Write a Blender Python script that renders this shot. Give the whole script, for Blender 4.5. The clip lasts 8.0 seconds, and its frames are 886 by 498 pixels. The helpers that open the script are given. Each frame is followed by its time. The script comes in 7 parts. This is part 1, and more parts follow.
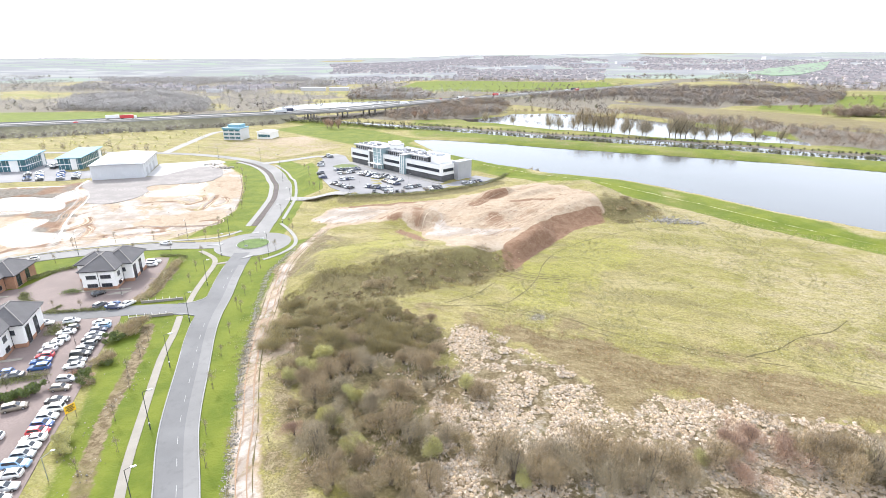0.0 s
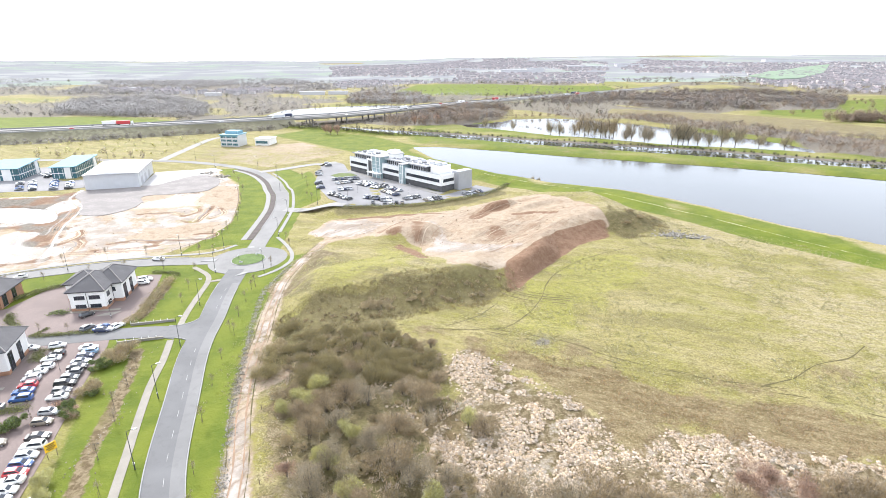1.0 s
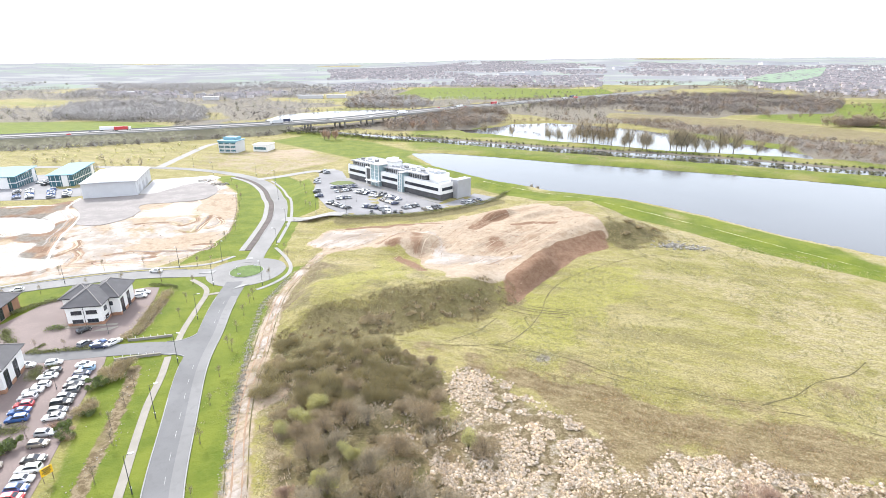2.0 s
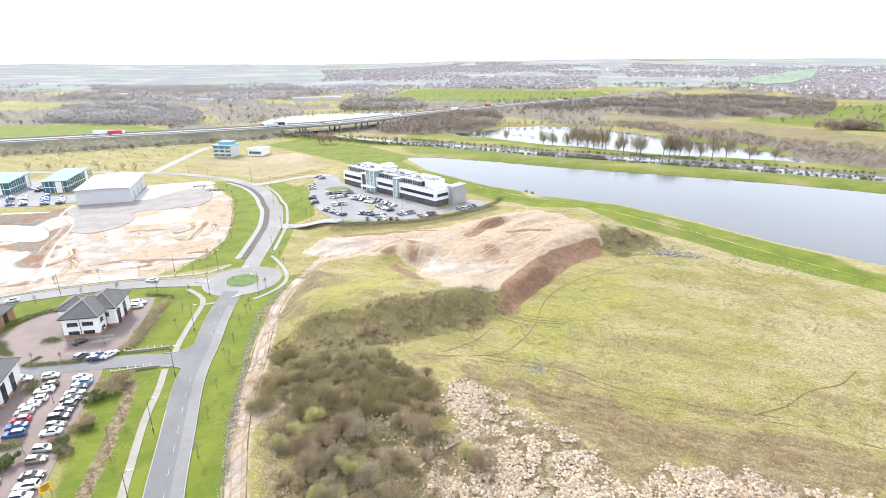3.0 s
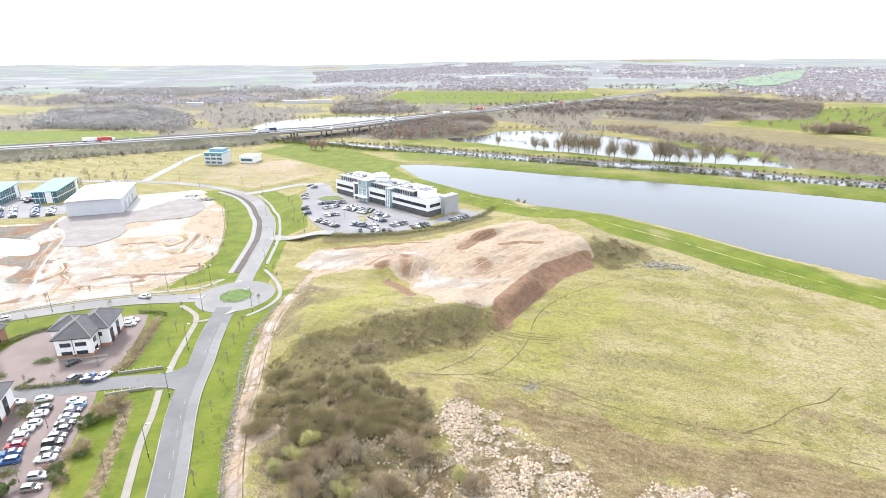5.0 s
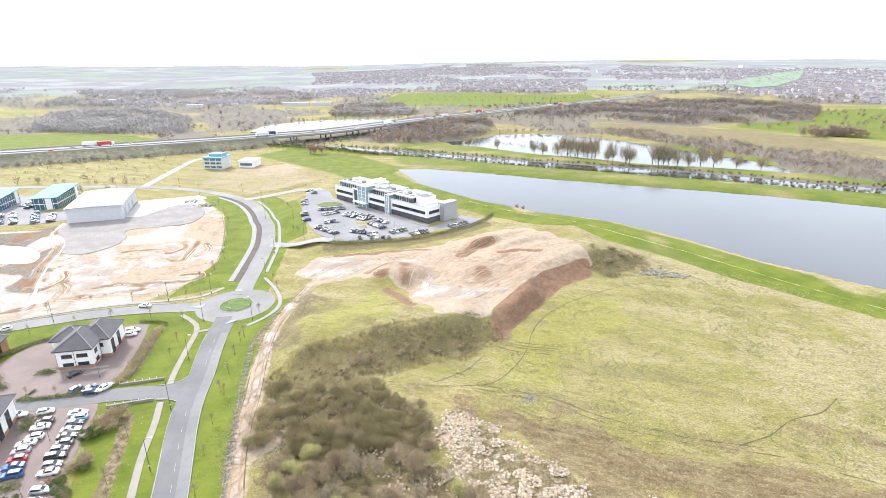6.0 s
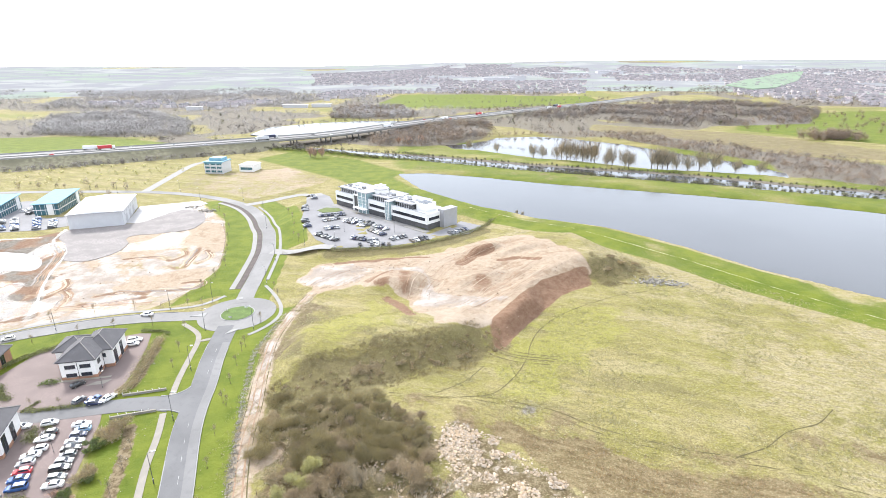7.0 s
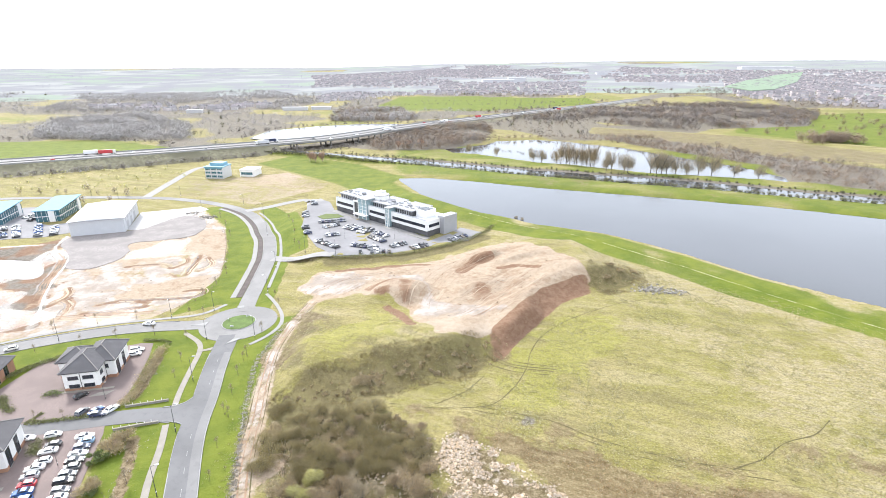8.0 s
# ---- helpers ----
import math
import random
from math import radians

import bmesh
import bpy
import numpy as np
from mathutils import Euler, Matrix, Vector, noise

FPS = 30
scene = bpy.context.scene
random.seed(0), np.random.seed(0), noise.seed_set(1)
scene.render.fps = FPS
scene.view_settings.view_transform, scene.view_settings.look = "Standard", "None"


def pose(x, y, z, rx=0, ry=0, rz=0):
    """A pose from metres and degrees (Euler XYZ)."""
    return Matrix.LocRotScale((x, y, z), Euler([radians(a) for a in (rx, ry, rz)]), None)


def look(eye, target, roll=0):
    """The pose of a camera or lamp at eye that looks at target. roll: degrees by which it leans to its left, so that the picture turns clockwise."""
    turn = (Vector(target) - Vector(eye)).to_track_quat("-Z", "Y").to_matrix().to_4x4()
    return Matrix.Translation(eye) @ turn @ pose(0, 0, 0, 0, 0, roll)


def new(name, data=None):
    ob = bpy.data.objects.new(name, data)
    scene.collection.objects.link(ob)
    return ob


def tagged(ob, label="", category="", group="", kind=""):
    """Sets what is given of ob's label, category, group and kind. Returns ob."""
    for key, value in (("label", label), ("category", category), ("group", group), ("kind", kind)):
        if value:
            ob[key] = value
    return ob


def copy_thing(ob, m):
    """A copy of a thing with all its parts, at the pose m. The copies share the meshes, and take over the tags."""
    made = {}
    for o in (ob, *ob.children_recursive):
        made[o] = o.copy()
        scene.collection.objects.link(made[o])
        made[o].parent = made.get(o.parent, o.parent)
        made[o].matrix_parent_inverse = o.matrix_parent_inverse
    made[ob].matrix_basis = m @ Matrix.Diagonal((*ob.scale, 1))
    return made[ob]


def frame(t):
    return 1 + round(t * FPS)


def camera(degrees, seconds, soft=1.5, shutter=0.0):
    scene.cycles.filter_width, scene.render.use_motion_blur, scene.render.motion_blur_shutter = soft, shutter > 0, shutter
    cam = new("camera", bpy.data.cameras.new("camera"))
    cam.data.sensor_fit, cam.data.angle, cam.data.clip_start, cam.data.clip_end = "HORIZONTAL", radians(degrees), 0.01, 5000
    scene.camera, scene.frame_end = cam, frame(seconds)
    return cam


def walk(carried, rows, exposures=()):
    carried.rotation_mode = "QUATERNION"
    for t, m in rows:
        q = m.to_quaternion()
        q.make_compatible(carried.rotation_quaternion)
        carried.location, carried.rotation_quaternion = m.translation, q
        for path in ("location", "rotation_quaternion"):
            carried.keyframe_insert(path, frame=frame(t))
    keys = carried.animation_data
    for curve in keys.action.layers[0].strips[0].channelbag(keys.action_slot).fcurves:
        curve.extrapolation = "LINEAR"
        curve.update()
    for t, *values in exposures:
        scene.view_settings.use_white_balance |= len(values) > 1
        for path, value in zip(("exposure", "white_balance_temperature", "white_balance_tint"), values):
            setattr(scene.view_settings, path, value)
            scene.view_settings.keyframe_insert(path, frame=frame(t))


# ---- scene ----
cam = camera(79.7, 8.0, 0.5)
PATH = [
    (0, (0.478, 0.47, 64.258), (0.455, 2.349, 63.575), 0.1),
    (0.5, (0.383, 3.885, 65.578), (0.365, 5.766, 64.897), 0.1),
    (1, (0.064, 6.905, 67.134), (0.043, 8.787, 66.457), 0.1),
    (1.5, (-0.125, 8.558, 68.597), (-0.145, 10.442, 67.924), 0.1),
    (3, (-0.505, 8.692, 73.089), (-0.501, 10.577, 72.42), 0.1),
    (3.5, (-0.62, 8.595, 74.343), (-0.606, 10.479, 73.674), 0.1),
    (4, (-0.579, 8.638, 75.689), (-0.555, 10.522, 75.02), 0.1),
    (4.5, (-0.621, 8.928, 76.896), (-0.591, 10.812, 76.227), 0.1),
    (6, (-0.531, 9.232, 81.524), (-0.496, 11.117, 80.856), 0.0),
    (6.5, (-0.586, 9.119, 83.186), (-0.55, 11.004, 82.518), -0.0),
    (7, (-0.6, 9.056, 84.989), (-0.564, 10.941, 84.321), -0.0),
    (7.5, (-0.641, 8.969, 86.689), (-0.603, 10.853, 86.021), -0.0),
    (8, (-0.565, 8.948, 88.244), (-0.529, 10.834, 87.578), -0.1),
]
EXPOSURE = 1.27
walk(cam, [(t, look(eye, target, roll)) for t, eye, target, roll in PATH], exposures=[(0.0, EXPOSURE, 6300, 10), (8.0, EXPOSURE, 6300, 10)])

# ---------------------------------------------------------------- sky and sun
SUN_UP, SUN_ROUND = 38.0, -38.0     # degrees above the horizon, and to the right of straight ahead
sky = bpy.data.worlds.new("sky")
scene.world = sky
sky.use_nodes = True
heaven = sky.node_tree.nodes.new("ShaderNodeTexSky")
heaven.sky_type, heaven.sun_disc = "NISHITA", False
heaven.sun_elevation, heaven.sun_rotation = radians(SUN_UP), radians(SUN_ROUND)
heaven.air_density, heaven.dust_density, heaven.ozone_density = 1.0, 1.0, 1.0
# thin bright cloud over the blue sky
veil = sky.node_tree.nodes.new("ShaderNodeMix")
veil.data_type = "RGBA"
veil.inputs[0].default_value = 0.8
veil.inputs[7].default_value = (7.6, 7.9, 8.5, 1)
sky.node_tree.links.new(heaven.outputs[0], veil.inputs[6])
sky.node_tree.links.new(veil.outputs[2], sky.node_tree.nodes["Background"].inputs[0])
sky.node_tree.nodes["Background"].inputs[1].default_value = 0.12
lamp = bpy.data.lights.new("sun", "SUN")
lamp.energy, lamp.angle, lamp.color = 2.4, radians(10), (1.0, 0.96, 0.9)
sun = new("sun", lamp)
a, e = radians(SUN_ROUND), radians(SUN_UP)
sun.matrix_world = look((math.sin(a) * math.cos(e) * 300, math.cos(a) * math.cos(e) * 300, math.sin(e) * 300), (0, 0, 0))

# ---------------------------------------------------------------- materials
class Tree:
    """A short way to write a node material."""

    def __init__(self, name):
        self.mat = bpy.data.materials.new(name)
        self.mat.use_nodes = True
        self.nodes, self.links = self.mat.node_tree.nodes, self.mat.node_tree.links
        self.shader = self.nodes["Principled BSDF"]
        self.place = self.nodes.new("ShaderNodeNewGeometry").outputs["Position"]

    def put(self, socket, value):
        if isinstance(value, bpy.types.NodeSocket):
            self.links.new(value, socket)
        elif isinstance(value, tuple) and len(value) == 3 and len(socket.default_value) == 4:
            socket.default_value = (*value, 1)
        else:
            socket.default_value = value

    def noise(self, scale, detail=3.0, at=None, rough=0.55, stretch=None):
        n = self.nodes.new("ShaderNodeTexNoise")
        n.inputs["Scale"].default_value, n.inputs["Detail"].default_value, n.inputs["Roughness"].default_value = scale, detail, rough
        at = at or self.place
        if stretch:
            m = self.nodes.new("ShaderNodeMapping")
            m.inputs["Scale"].default_value = stretch
            m.inputs["Rotation"].default_value = (0, 0, stretch[0] * 0.7)
            self.links.new(at, m.inputs["Vector"])
            at = m.outputs[0]
        self.links.new(at, n.inputs["Vector"])
        return n.outputs["Fac"]

    def math(self, op, a, b=0.0, c=0.0):
        n = self.nodes.new("ShaderNodeMath")
        n.operation = op
        for socket, value in zip(n.inputs, (a, b, c)):
            self.put(socket, value)
        return n.outputs[0]

    def between(self, value, low, high, a=0.0, b=1.0):
        n = self.nodes.new("ShaderNodeMapRange")
        n.interpolation_type = "SMOOTHSTEP"
        for socket, v in zip(n.inputs, (value, low, high, a, b)):
            self.put(socket, v)
        return n.outputs[0]

    def mix(self, fac, a, b, kind="MIX"):
        n = self.nodes.new("ShaderNodeMix")
        n.data_type, n.blend_type = "RGBA", kind
        self.put(n.inputs[0], fac)
        self.put(n.inputs[6], a)
        self.put(n.inputs[7], b)
        return n.outputs[2]

    def bump(self, height, strength, distance):
        n = self.nodes.new("ShaderNodeBump")
        n.inputs["Strength"].default_value, n.inputs["Distance"].default_value = strength, distance
        self.links.new(height, n.inputs["Height"])
        self.links.new(n.outputs[0], self.shader.inputs["Normal"])

    def attribute(self, name):
        n = self.nodes.new("ShaderNodeAttribute")
        n.attribute_name = name
        s = self.nodes.new("ShaderNodeSeparateColor")
        self.links.new(n.outputs["Color"], s.inputs[0])
        return s.outputs[0], s.outputs[1], s.outputs[2], n.outputs["Alpha"]

    def done(self, color, rough=0.8, metal=0.0, spec=None):
        self.put(self.shader.inputs["Base Color"], color)
        self.put(self.shader.inputs["Roughness"], rough)
        self.put(self.shader.inputs["Metallic"], metal)
        if spec is not None:
            self.put(self.shader.inputs["Specular IOR Level"], spec)
        return self.mat


def tint(c, k):
    return tuple(min(1.0, v * k) for v in c)


def plain(name, color, rough=0.7, metal=0.0, vary=0.14, coarse=0.35, fine=6.0, bump=0.0, spec=None, per=None, spread=0.42):
    """A surface with stains at one scale and grain at another. per: 'island' or 'object' for pieces that differ."""
    t = Tree(name)
    c = t.mix(t.between(t.noise(coarse, 4), 0.35, 0.65), tint(color, 1 - vary), tint(color, 1 + vary))
    c = t.mix(t.between(t.noise(fine, 2), 0.3, 0.7), c, tint(color, 1 - 0.8 * vary))
    if per == "island":
        r = t.nodes["Geometry"].outputs["Random Per Island"]
    elif per == "object":
        r = t.nodes.new("ShaderNodeObjectInfo").outputs["Random"]
    if per:
        h = t.nodes.new("ShaderNodeHueSaturation")
        t.links.new(t.between(r, 0, 1, 1 - spread, 1 + spread), h.inputs["Value"])
        t.links.new(t.between(t.math("FRACT", t.math("MULTIPLY", r, 7.31)), 0, 1, 0.7, 1.25), h.inputs["Saturation"])
        t.links.new(c, h.inputs["Color"])
        c = h.outputs[0]
    if bump:
        t.bump(t.noise(fine, 3), 0.5, bump)
    return t.done(c, rough, metal, spec)


def ground_material():
    t = Tree("ground_mat")
    lush, straw, sand, brown = t.attribute("cover")
    pale, worn, wood, wet = t.attribute("cover_more")
    dark, bleach, spring, weed = t.attribute("cover_last")
    big, mid, small, grain = t.noise(0.018, 4), t.noise(0.11, 5, rough=0.65), t.noise(0.6, 5, rough=0.7), t.noise(3.2, 3)

    def drawn(scale, angle, long_, detail=4):
        """Noise drawn out along a direction of the plan."""
        turn, squeeze = t.nodes.new("ShaderNodeMapping"), t.nodes.new("ShaderNodeMapping")
        turn.inputs["Rotation"].default_value = (0, 0, radians(-angle))
        squeeze.inputs["Scale"].default_value = (1 / long_, 1, 1)
        t.links.new(t.place, turn.inputs["Vector"])
        t.links.new(turn.outputs[0], squeeze.inputs["Vector"])
        return t.noise(scale, detail, at=squeeze.outputs[0], rough=0.65)

    def edge(mask, how=0.5):
        ragged = t.math("MULTIPLY_ADD", t.math("SUBTRACT", small, 0.5), how, t.math("MULTIPLY_ADD", t.math("SUBTRACT", mid, 0.5), how, mask))
        return t.between(ragged, 0.35, 0.65)

    streak, thread = drawn(0.16, -22, 5.0, 5), drawn(0.9, -22, 4.0, 4)
    c = t.mix(t.between(mid, 0.36, 0.64), (0.36, 0.335, 0.09), (0.49, 0.425, 0.185))
    c = t.mix(t.math("MULTIPLY", t.between(big, 0.42, 0.62), 0.6), c, (0.35, 0.335, 0.085))
    c = t.mix(t.math("MULTIPLY", t.between(streak, 0.48, 0.64), 0.55), c, (0.56, 0.49, 0.29))
    c = t.mix(t.math("MULTIPLY", t.between(streak, 0.36, 0.48, 1.0, 0.0), 0.6), c, (0.27, 0.235, 0.11))
    c = t.mix(t.math("MULTIPLY", edge(spring, 0.7), 0.7), c, (0.42, 0.42, 0.085))
    pale_grass = t.mix(t.between(thread, 0.42, 0.6), (0.46, 0.4, 0.185), (0.68, 0.59, 0.4))
    c = t.mix(t.math("MULTIPLY", edge(bleach, 1.0), 0.8), c, pale_grass)
    c = t.mix(t.math("MULTIPLY", t.between(thread, 0.53, 0.64), 0.5), c, (0.2, 0.175, 0.07))
    green = t.mix(t.between(mid, 0.35, 0.65), (0.142, 0.2, 0.017), (0.222, 0.268, 0.03))
    green = t.mix(t.math("MULTIPLY", t.between(small, 0.48, 0.7), 0.3), green, (0.24, 0.27, 0.04))
    c = t.mix(edge(lush, 0.35), c, green)
    dry = t.mix(t.between(small, 0.4, 0.62), (0.17, 0.125, 0.065), (0.37, 0.3, 0.19))
    dry = t.mix(t.between(mid, 0.5, 0.66), dry, (0.24, 0.21, 0.085))
    c = t.mix(edge(straw, 0.8), c, dry)
    # rank growth; on the mound's flank this dark tone also paints shade
    rank = t.mix(t.between(small, 0.36, 0.64), (0.115, 0.095, 0.044), (0.24, 0.2, 0.095))
    rank = t.mix(t.between(mid, 0.5, 0.62), rank, (0.19, 0.175, 0.07))
    c = t.mix(t.math("MULTIPLY", edge(dark, 0.8), 0.82), c, rank)
    bracken = t.mix(t.between(thread, 0.4, 0.62), (0.21, 0.145, 0.08), (0.37, 0.285, 0.165))
    c = t.mix(t.math("MULTIPLY", edge(weed, 0.9), 0.85), c, bracken)
    earth = t.mix(t.between(small, 0.35, 0.65), (0.5, 0.395, 0.29), (0.62, 0.515, 0.4))
    earth = t.mix(t.math("MULTIPLY", t.between(t.noise(0.16, 6, rough=0.7), 0.5, 0.62), 0.55), earth, (0.38, 0.255, 0.16))
    earth = t.mix(t.between(big, 0.5, 0.65), earth, (0.59, 0.505, 0.41))
    earth = t.mix(t.math("MULTIPLY", t.between(t.noise(0.5, 5, rough=0.75), 0.54, 0.64), 0.35), earth, (0.4, 0.27, 0.175))
    c = t.mix(edge(sand, 0.45), c, earth)
    clay = t.mix(t.between(small, 0.38, 0.62), (0.26, 0.15, 0.095), (0.34, 0.21, 0.14))
    c = t.mix(edge(brown, 0.75), c, clay)
    chalk = t.mix(t.between(mid, 0.4, 0.6), (0.46, 0.4, 0.35), (0.66, 0.605, 0.555))
    c = t.mix(edge(pale, 1.0), c, chalk)
    c = t.mix(t.math("MULTIPLY", t.between(t.math("MULTIPLY_ADD", t.math("SUBTRACT", small, 0.5), 0.5, worn), 0.35, 0.65), 0.7), c, (0.3, 0.21, 0.13))
    litter = t.mix(t.between(small, 0.4, 0.6), (0.2, 0.18, 0.155), (0.3, 0.27, 0.235))
    c = t.mix(edge(wood, 0.5), c, litter)
    wild = t.math("MULTIPLY", t.math("SUBTRACT", 1.0, lush), t.between(t.math("ADD", sand, t.math("ADD", brown, pale)), 0.2, 0.7, 1.0, 0.25))
    c = t.mix(t.math("MULTIPLY", t.between(grain, 0.47, 0.62, 0.0, 0.6), wild), c, (0.13, 0.115, 0.05))
    c = t.mix(t.math("MULTIPLY", t.between(t.noise(1.3, 4, rough=0.7), 0.5, 0.62, 0.0, 0.36), wild), c, (0.17, 0.14, 0.06))
    c = t.mix(t.math("MULTIPLY", t.between(t.noise(2.1, 4, rough=0.75), 0.53, 0.62, 0.0, 0.4), t.math("MULTIPLY", wild, t.math("MULTIPLY_ADD", dark, -0.7, 1.0))), c, (0.68, 0.61, 0.4))
    c = t.mix(1.0, c, (0.62, 0.6, 0.58), "MULTIPLY")
    t.bump(t.math("MULTIPLY_ADD", grain, 0.4, small), 0.7, 0.5)
    return t.done(c, t.math("MULTIPLY_ADD", edge(wet, 0.5), -0.75, 0.92), 0.0, 0.25)


def water_material(name, deep, ripple):
    t = Tree(name)
    c = t.mix(t.between(t.noise(0.02, 3), 0.4, 0.6), deep, tint(deep, 1.3))
    t.bump(t.noise(1.3, 3, stretch=(1.0, 0.4, 1.0)), 0.25, ripple)
    return t.done(c, t.between(t.noise(0.012, 3), 0.35, 0.65, 0.04, 0.12), 0.0, 0.66)


def paint_material(name, color):
    t = Tree(name)
    t.put(t.shader.inputs["Coat Weight"], 0.6)
    t.put(t.shader.inputs["Coat Roughness"], 0.08)
    dust = t.mix(t.math("MULTIPLY", t.between(t.noise(1.5, 4), 0.45, 0.7), 0.22), color, (0.3, 0.28, 0.25))
    return t.done(dust, 0.35, 0.15)


def asphalt_material(name, color):
    t = Tree(name)
    c = t.mix(t.between(t.noise(0.05, 4), 0.35, 0.65), tint(color, 0.88), tint(color, 1.15))
    c = t.mix(t.math("MULTIPLY", t.between(t.noise(0.6, 5), 0.52, 0.7), 0.4), c, tint(color, 0.72))
    c = t.mix(t.math("MULTIPLY", t.between(t.noise(14, 2), 0.5, 0.7), 0.3), c, tint(color, 1.35))
    t.bump(t.noise(20, 2), 0.3, 0.02)
    return t.done(c, 0.85)


M = {}
M["ground"] = ground_material()
M["water"] = water_material("water_mat", (0.03, 0.031, 0.033), 0.05)
M["muddy_water"] = water_material("muddy_water_mat", (0.3, 0.28, 0.25), 0.02)
M["asphalt"] = asphalt_material("asphalt_mat", (0.132, 0.13, 0.131))
M["asphalt_worn"] = asphalt_material("asphalt_worn_mat", (0.195, 0.188, 0.182))
M["asphalt_lane"] = asphalt_material("asphalt_lane_mat", (0.17, 0.166, 0.163))
M["car_park"] = asphalt_material("car_park_mat", (0.2, 0.195, 0.2))
M["concrete"] = plain("concrete_mat", (0.26, 0.25, 0.237), 0.85, vary=0.1, fine=9)
M["kerb"] = plain("kerb_mat", (0.28, 0.275, 0.265), 0.85, vary=0.12, fine=8)
M["gravel_path"] = plain("gravel_path_mat", (0.265, 0.24, 0.205), 0.9, vary=0.12, fine=12, bump=0.02)
M["bark_strip"] = plain("bark_strip_mat", (0.1, 0.08, 0.072), 0.95, vary=0.3, fine=5, bump=0.08)
M["block_paving"] = plain("block_paving_mat", (0.19, 0.145, 0.132), 0.85, vary=0.16, coarse=0.12, fine=3, bump=0.01)
M["faded_line"] = plain("faded_line_mat", (0.36, 0.355, 0.345), 0.8, vary=0.2)
M["render_white"] = plain("render_white_mat", (0.78, 0.77, 0.75), 0.75, vary=0.06, coarse=0.25, fine=5)
M["cladding"] = plain("cladding_mat", (0.4, 0.4, 0.42), 0.45, 0.25, vary=0.06)
M["cladding_pale"] = plain("cladding_pale_mat", (0.55, 0.56, 0.58), 0.45, 0.15, vary=0.05)
M["roof_white"] = plain("roof_white_mat", (0.75, 0.75, 0.76), 0.5, vary=0.06)
M["roof_pale"] = plain("roof_pale_mat", (0.36, 0.36, 0.37), 0.6, vary=0.14, coarse=0.15, fine=1.5)
M["roof_grey"] = plain("roof_grey_mat", (0.2, 0.2, 0.205), 0.7, vary=0.12)
M["slate_base"] = plain("slate_base_mat", (0.09, 0.085, 0.09), 0.7, vary=0.2)
M["ridge"] = plain("ridge_mat", (0.26, 0.24, 0.225), 0.75, vary=0.15)
M["brick"] = plain("brick_mat", (0.36, 0.2, 0.125), 0.85, vary=0.2, fine=8)
M["fascia"] = plain("fascia_mat", (0.035, 0.035, 0.04), 0.5, vary=0.1)
M["teal"] = plain("teal_mat", (0.13, 0.31, 0.4), 0.75, 0.0, vary=0.1)
M["teal_glass"] = plain("teal_glass_mat", (0.05, 0.135, 0.165), 0.12, 0.0, vary=0.2, spec=0.8)
M["glass"] = plain("glass_mat", (0.03, 0.035, 0.045), 0.06, 0.0, vary=0.25, coarse=0.2, spec=0.8)
M["glass_mid"] = plain("glass_mid_mat", (0.1, 0.1, 0.105), 0.15, 0.0, vary=0.3, coarse=0.3, spec=0.8)
M["pale_blue_roof"] = plain("pale_blue_roof_mat", (0.2, 0.36, 0.44), 0.7, vary=0.1)
M["glass_pale"] = plain("glass_pale_mat", (0.3, 0.4, 0.42), 0.1, 0.0, vary=0.2, spec=0.8)
M["frame_dark"] = plain("frame_dark_mat", (0.04, 0.045, 0.05), 0.45, vary=0.1)
M["frame_white"] = plain("frame_white_mat", (0.7, 0.7, 0.7), 0.5, vary=0.05)
M["steel"] = plain("steel_mat", (0.4, 0.41, 0.42), 0.45, 0.7, vary=0.1)
M["post_dark"] = plain("post_dark_mat", (0.07, 0.075, 0.075), 0.5, 0.4, vary=0.1)
M["wood"] = plain("wood_mat", (0.2, 0.15, 0.1), 0.85, vary=0.2)
M["twig"] = plain("twig_mat", (0.36, 0.28, 0.172), 0.95, vary=0.2, coarse=0.2, per="island", spread=0.34)
M["twig_grey"] = plain("twig_grey_mat", (0.35, 0.29, 0.195), 0.95, vary=0.2, coarse=0.2, per="island", spread=0.34)
M["twig_green"] = plain("twig_green_mat", (0.5, 0.47, 0.2), 0.95, vary=0.2, coarse=0.2, per="island", spread=0.34)
M["twig_red"] = plain("twig_red_mat", (0.41, 0.28, 0.205), 0.95, vary=0.2, coarse=0.2, per="island", spread=0.34)
M["leaf"] = plain("leaf_mat", (0.15, 0.19, 0.06), 0.9, vary=0.25, coarse=0.5, per="island")
M["hedge_leaf"] = plain("hedge_leaf_mat", (0.19, 0.2, 0.075), 0.9, vary=0.25, coarse=0.5, per="island")
M["hedge_dark"] = plain("hedge_dark_mat", (0.12, 0.115, 0.06), 0.95, vary=0.25, coarse=0.1, per="island")
M["reed"] = plain("reed_mat", (0.5, 0.405, 0.3), 0.95, vary=0.14, coarse=0.15, fine=5.0, per="island", spread=0.2)
M["tussock"] = plain("tussock_mat", (0.42, 0.39, 0.2), 0.95, vary=0.2, coarse=0.15, per="island", spread=0.28)
M["rank"] = plain("rank_mat", (0.29, 0.23, 0.115), 0.95, vary=0.25, coarse=0.15, per="island", spread=0.34)
M["weed"] = plain("weed_mat", (0.36, 0.25, 0.14), 0.95, vary=0.2, coarse=0.15, per="island", spread=0.3)
M["bark"] = plain("bark_mat", (0.11, 0.09, 0.075), 0.95, vary=0.25, fine=10)
M["stone"] = plain("stone_mat", (0.27, 0.25, 0.22), 0.9, vary=0.2, fine=5, per="island")
M["clod"] = plain("clod_mat", (0.24, 0.17, 0.12), 0.95, vary=0.2, fine=5, per="island")
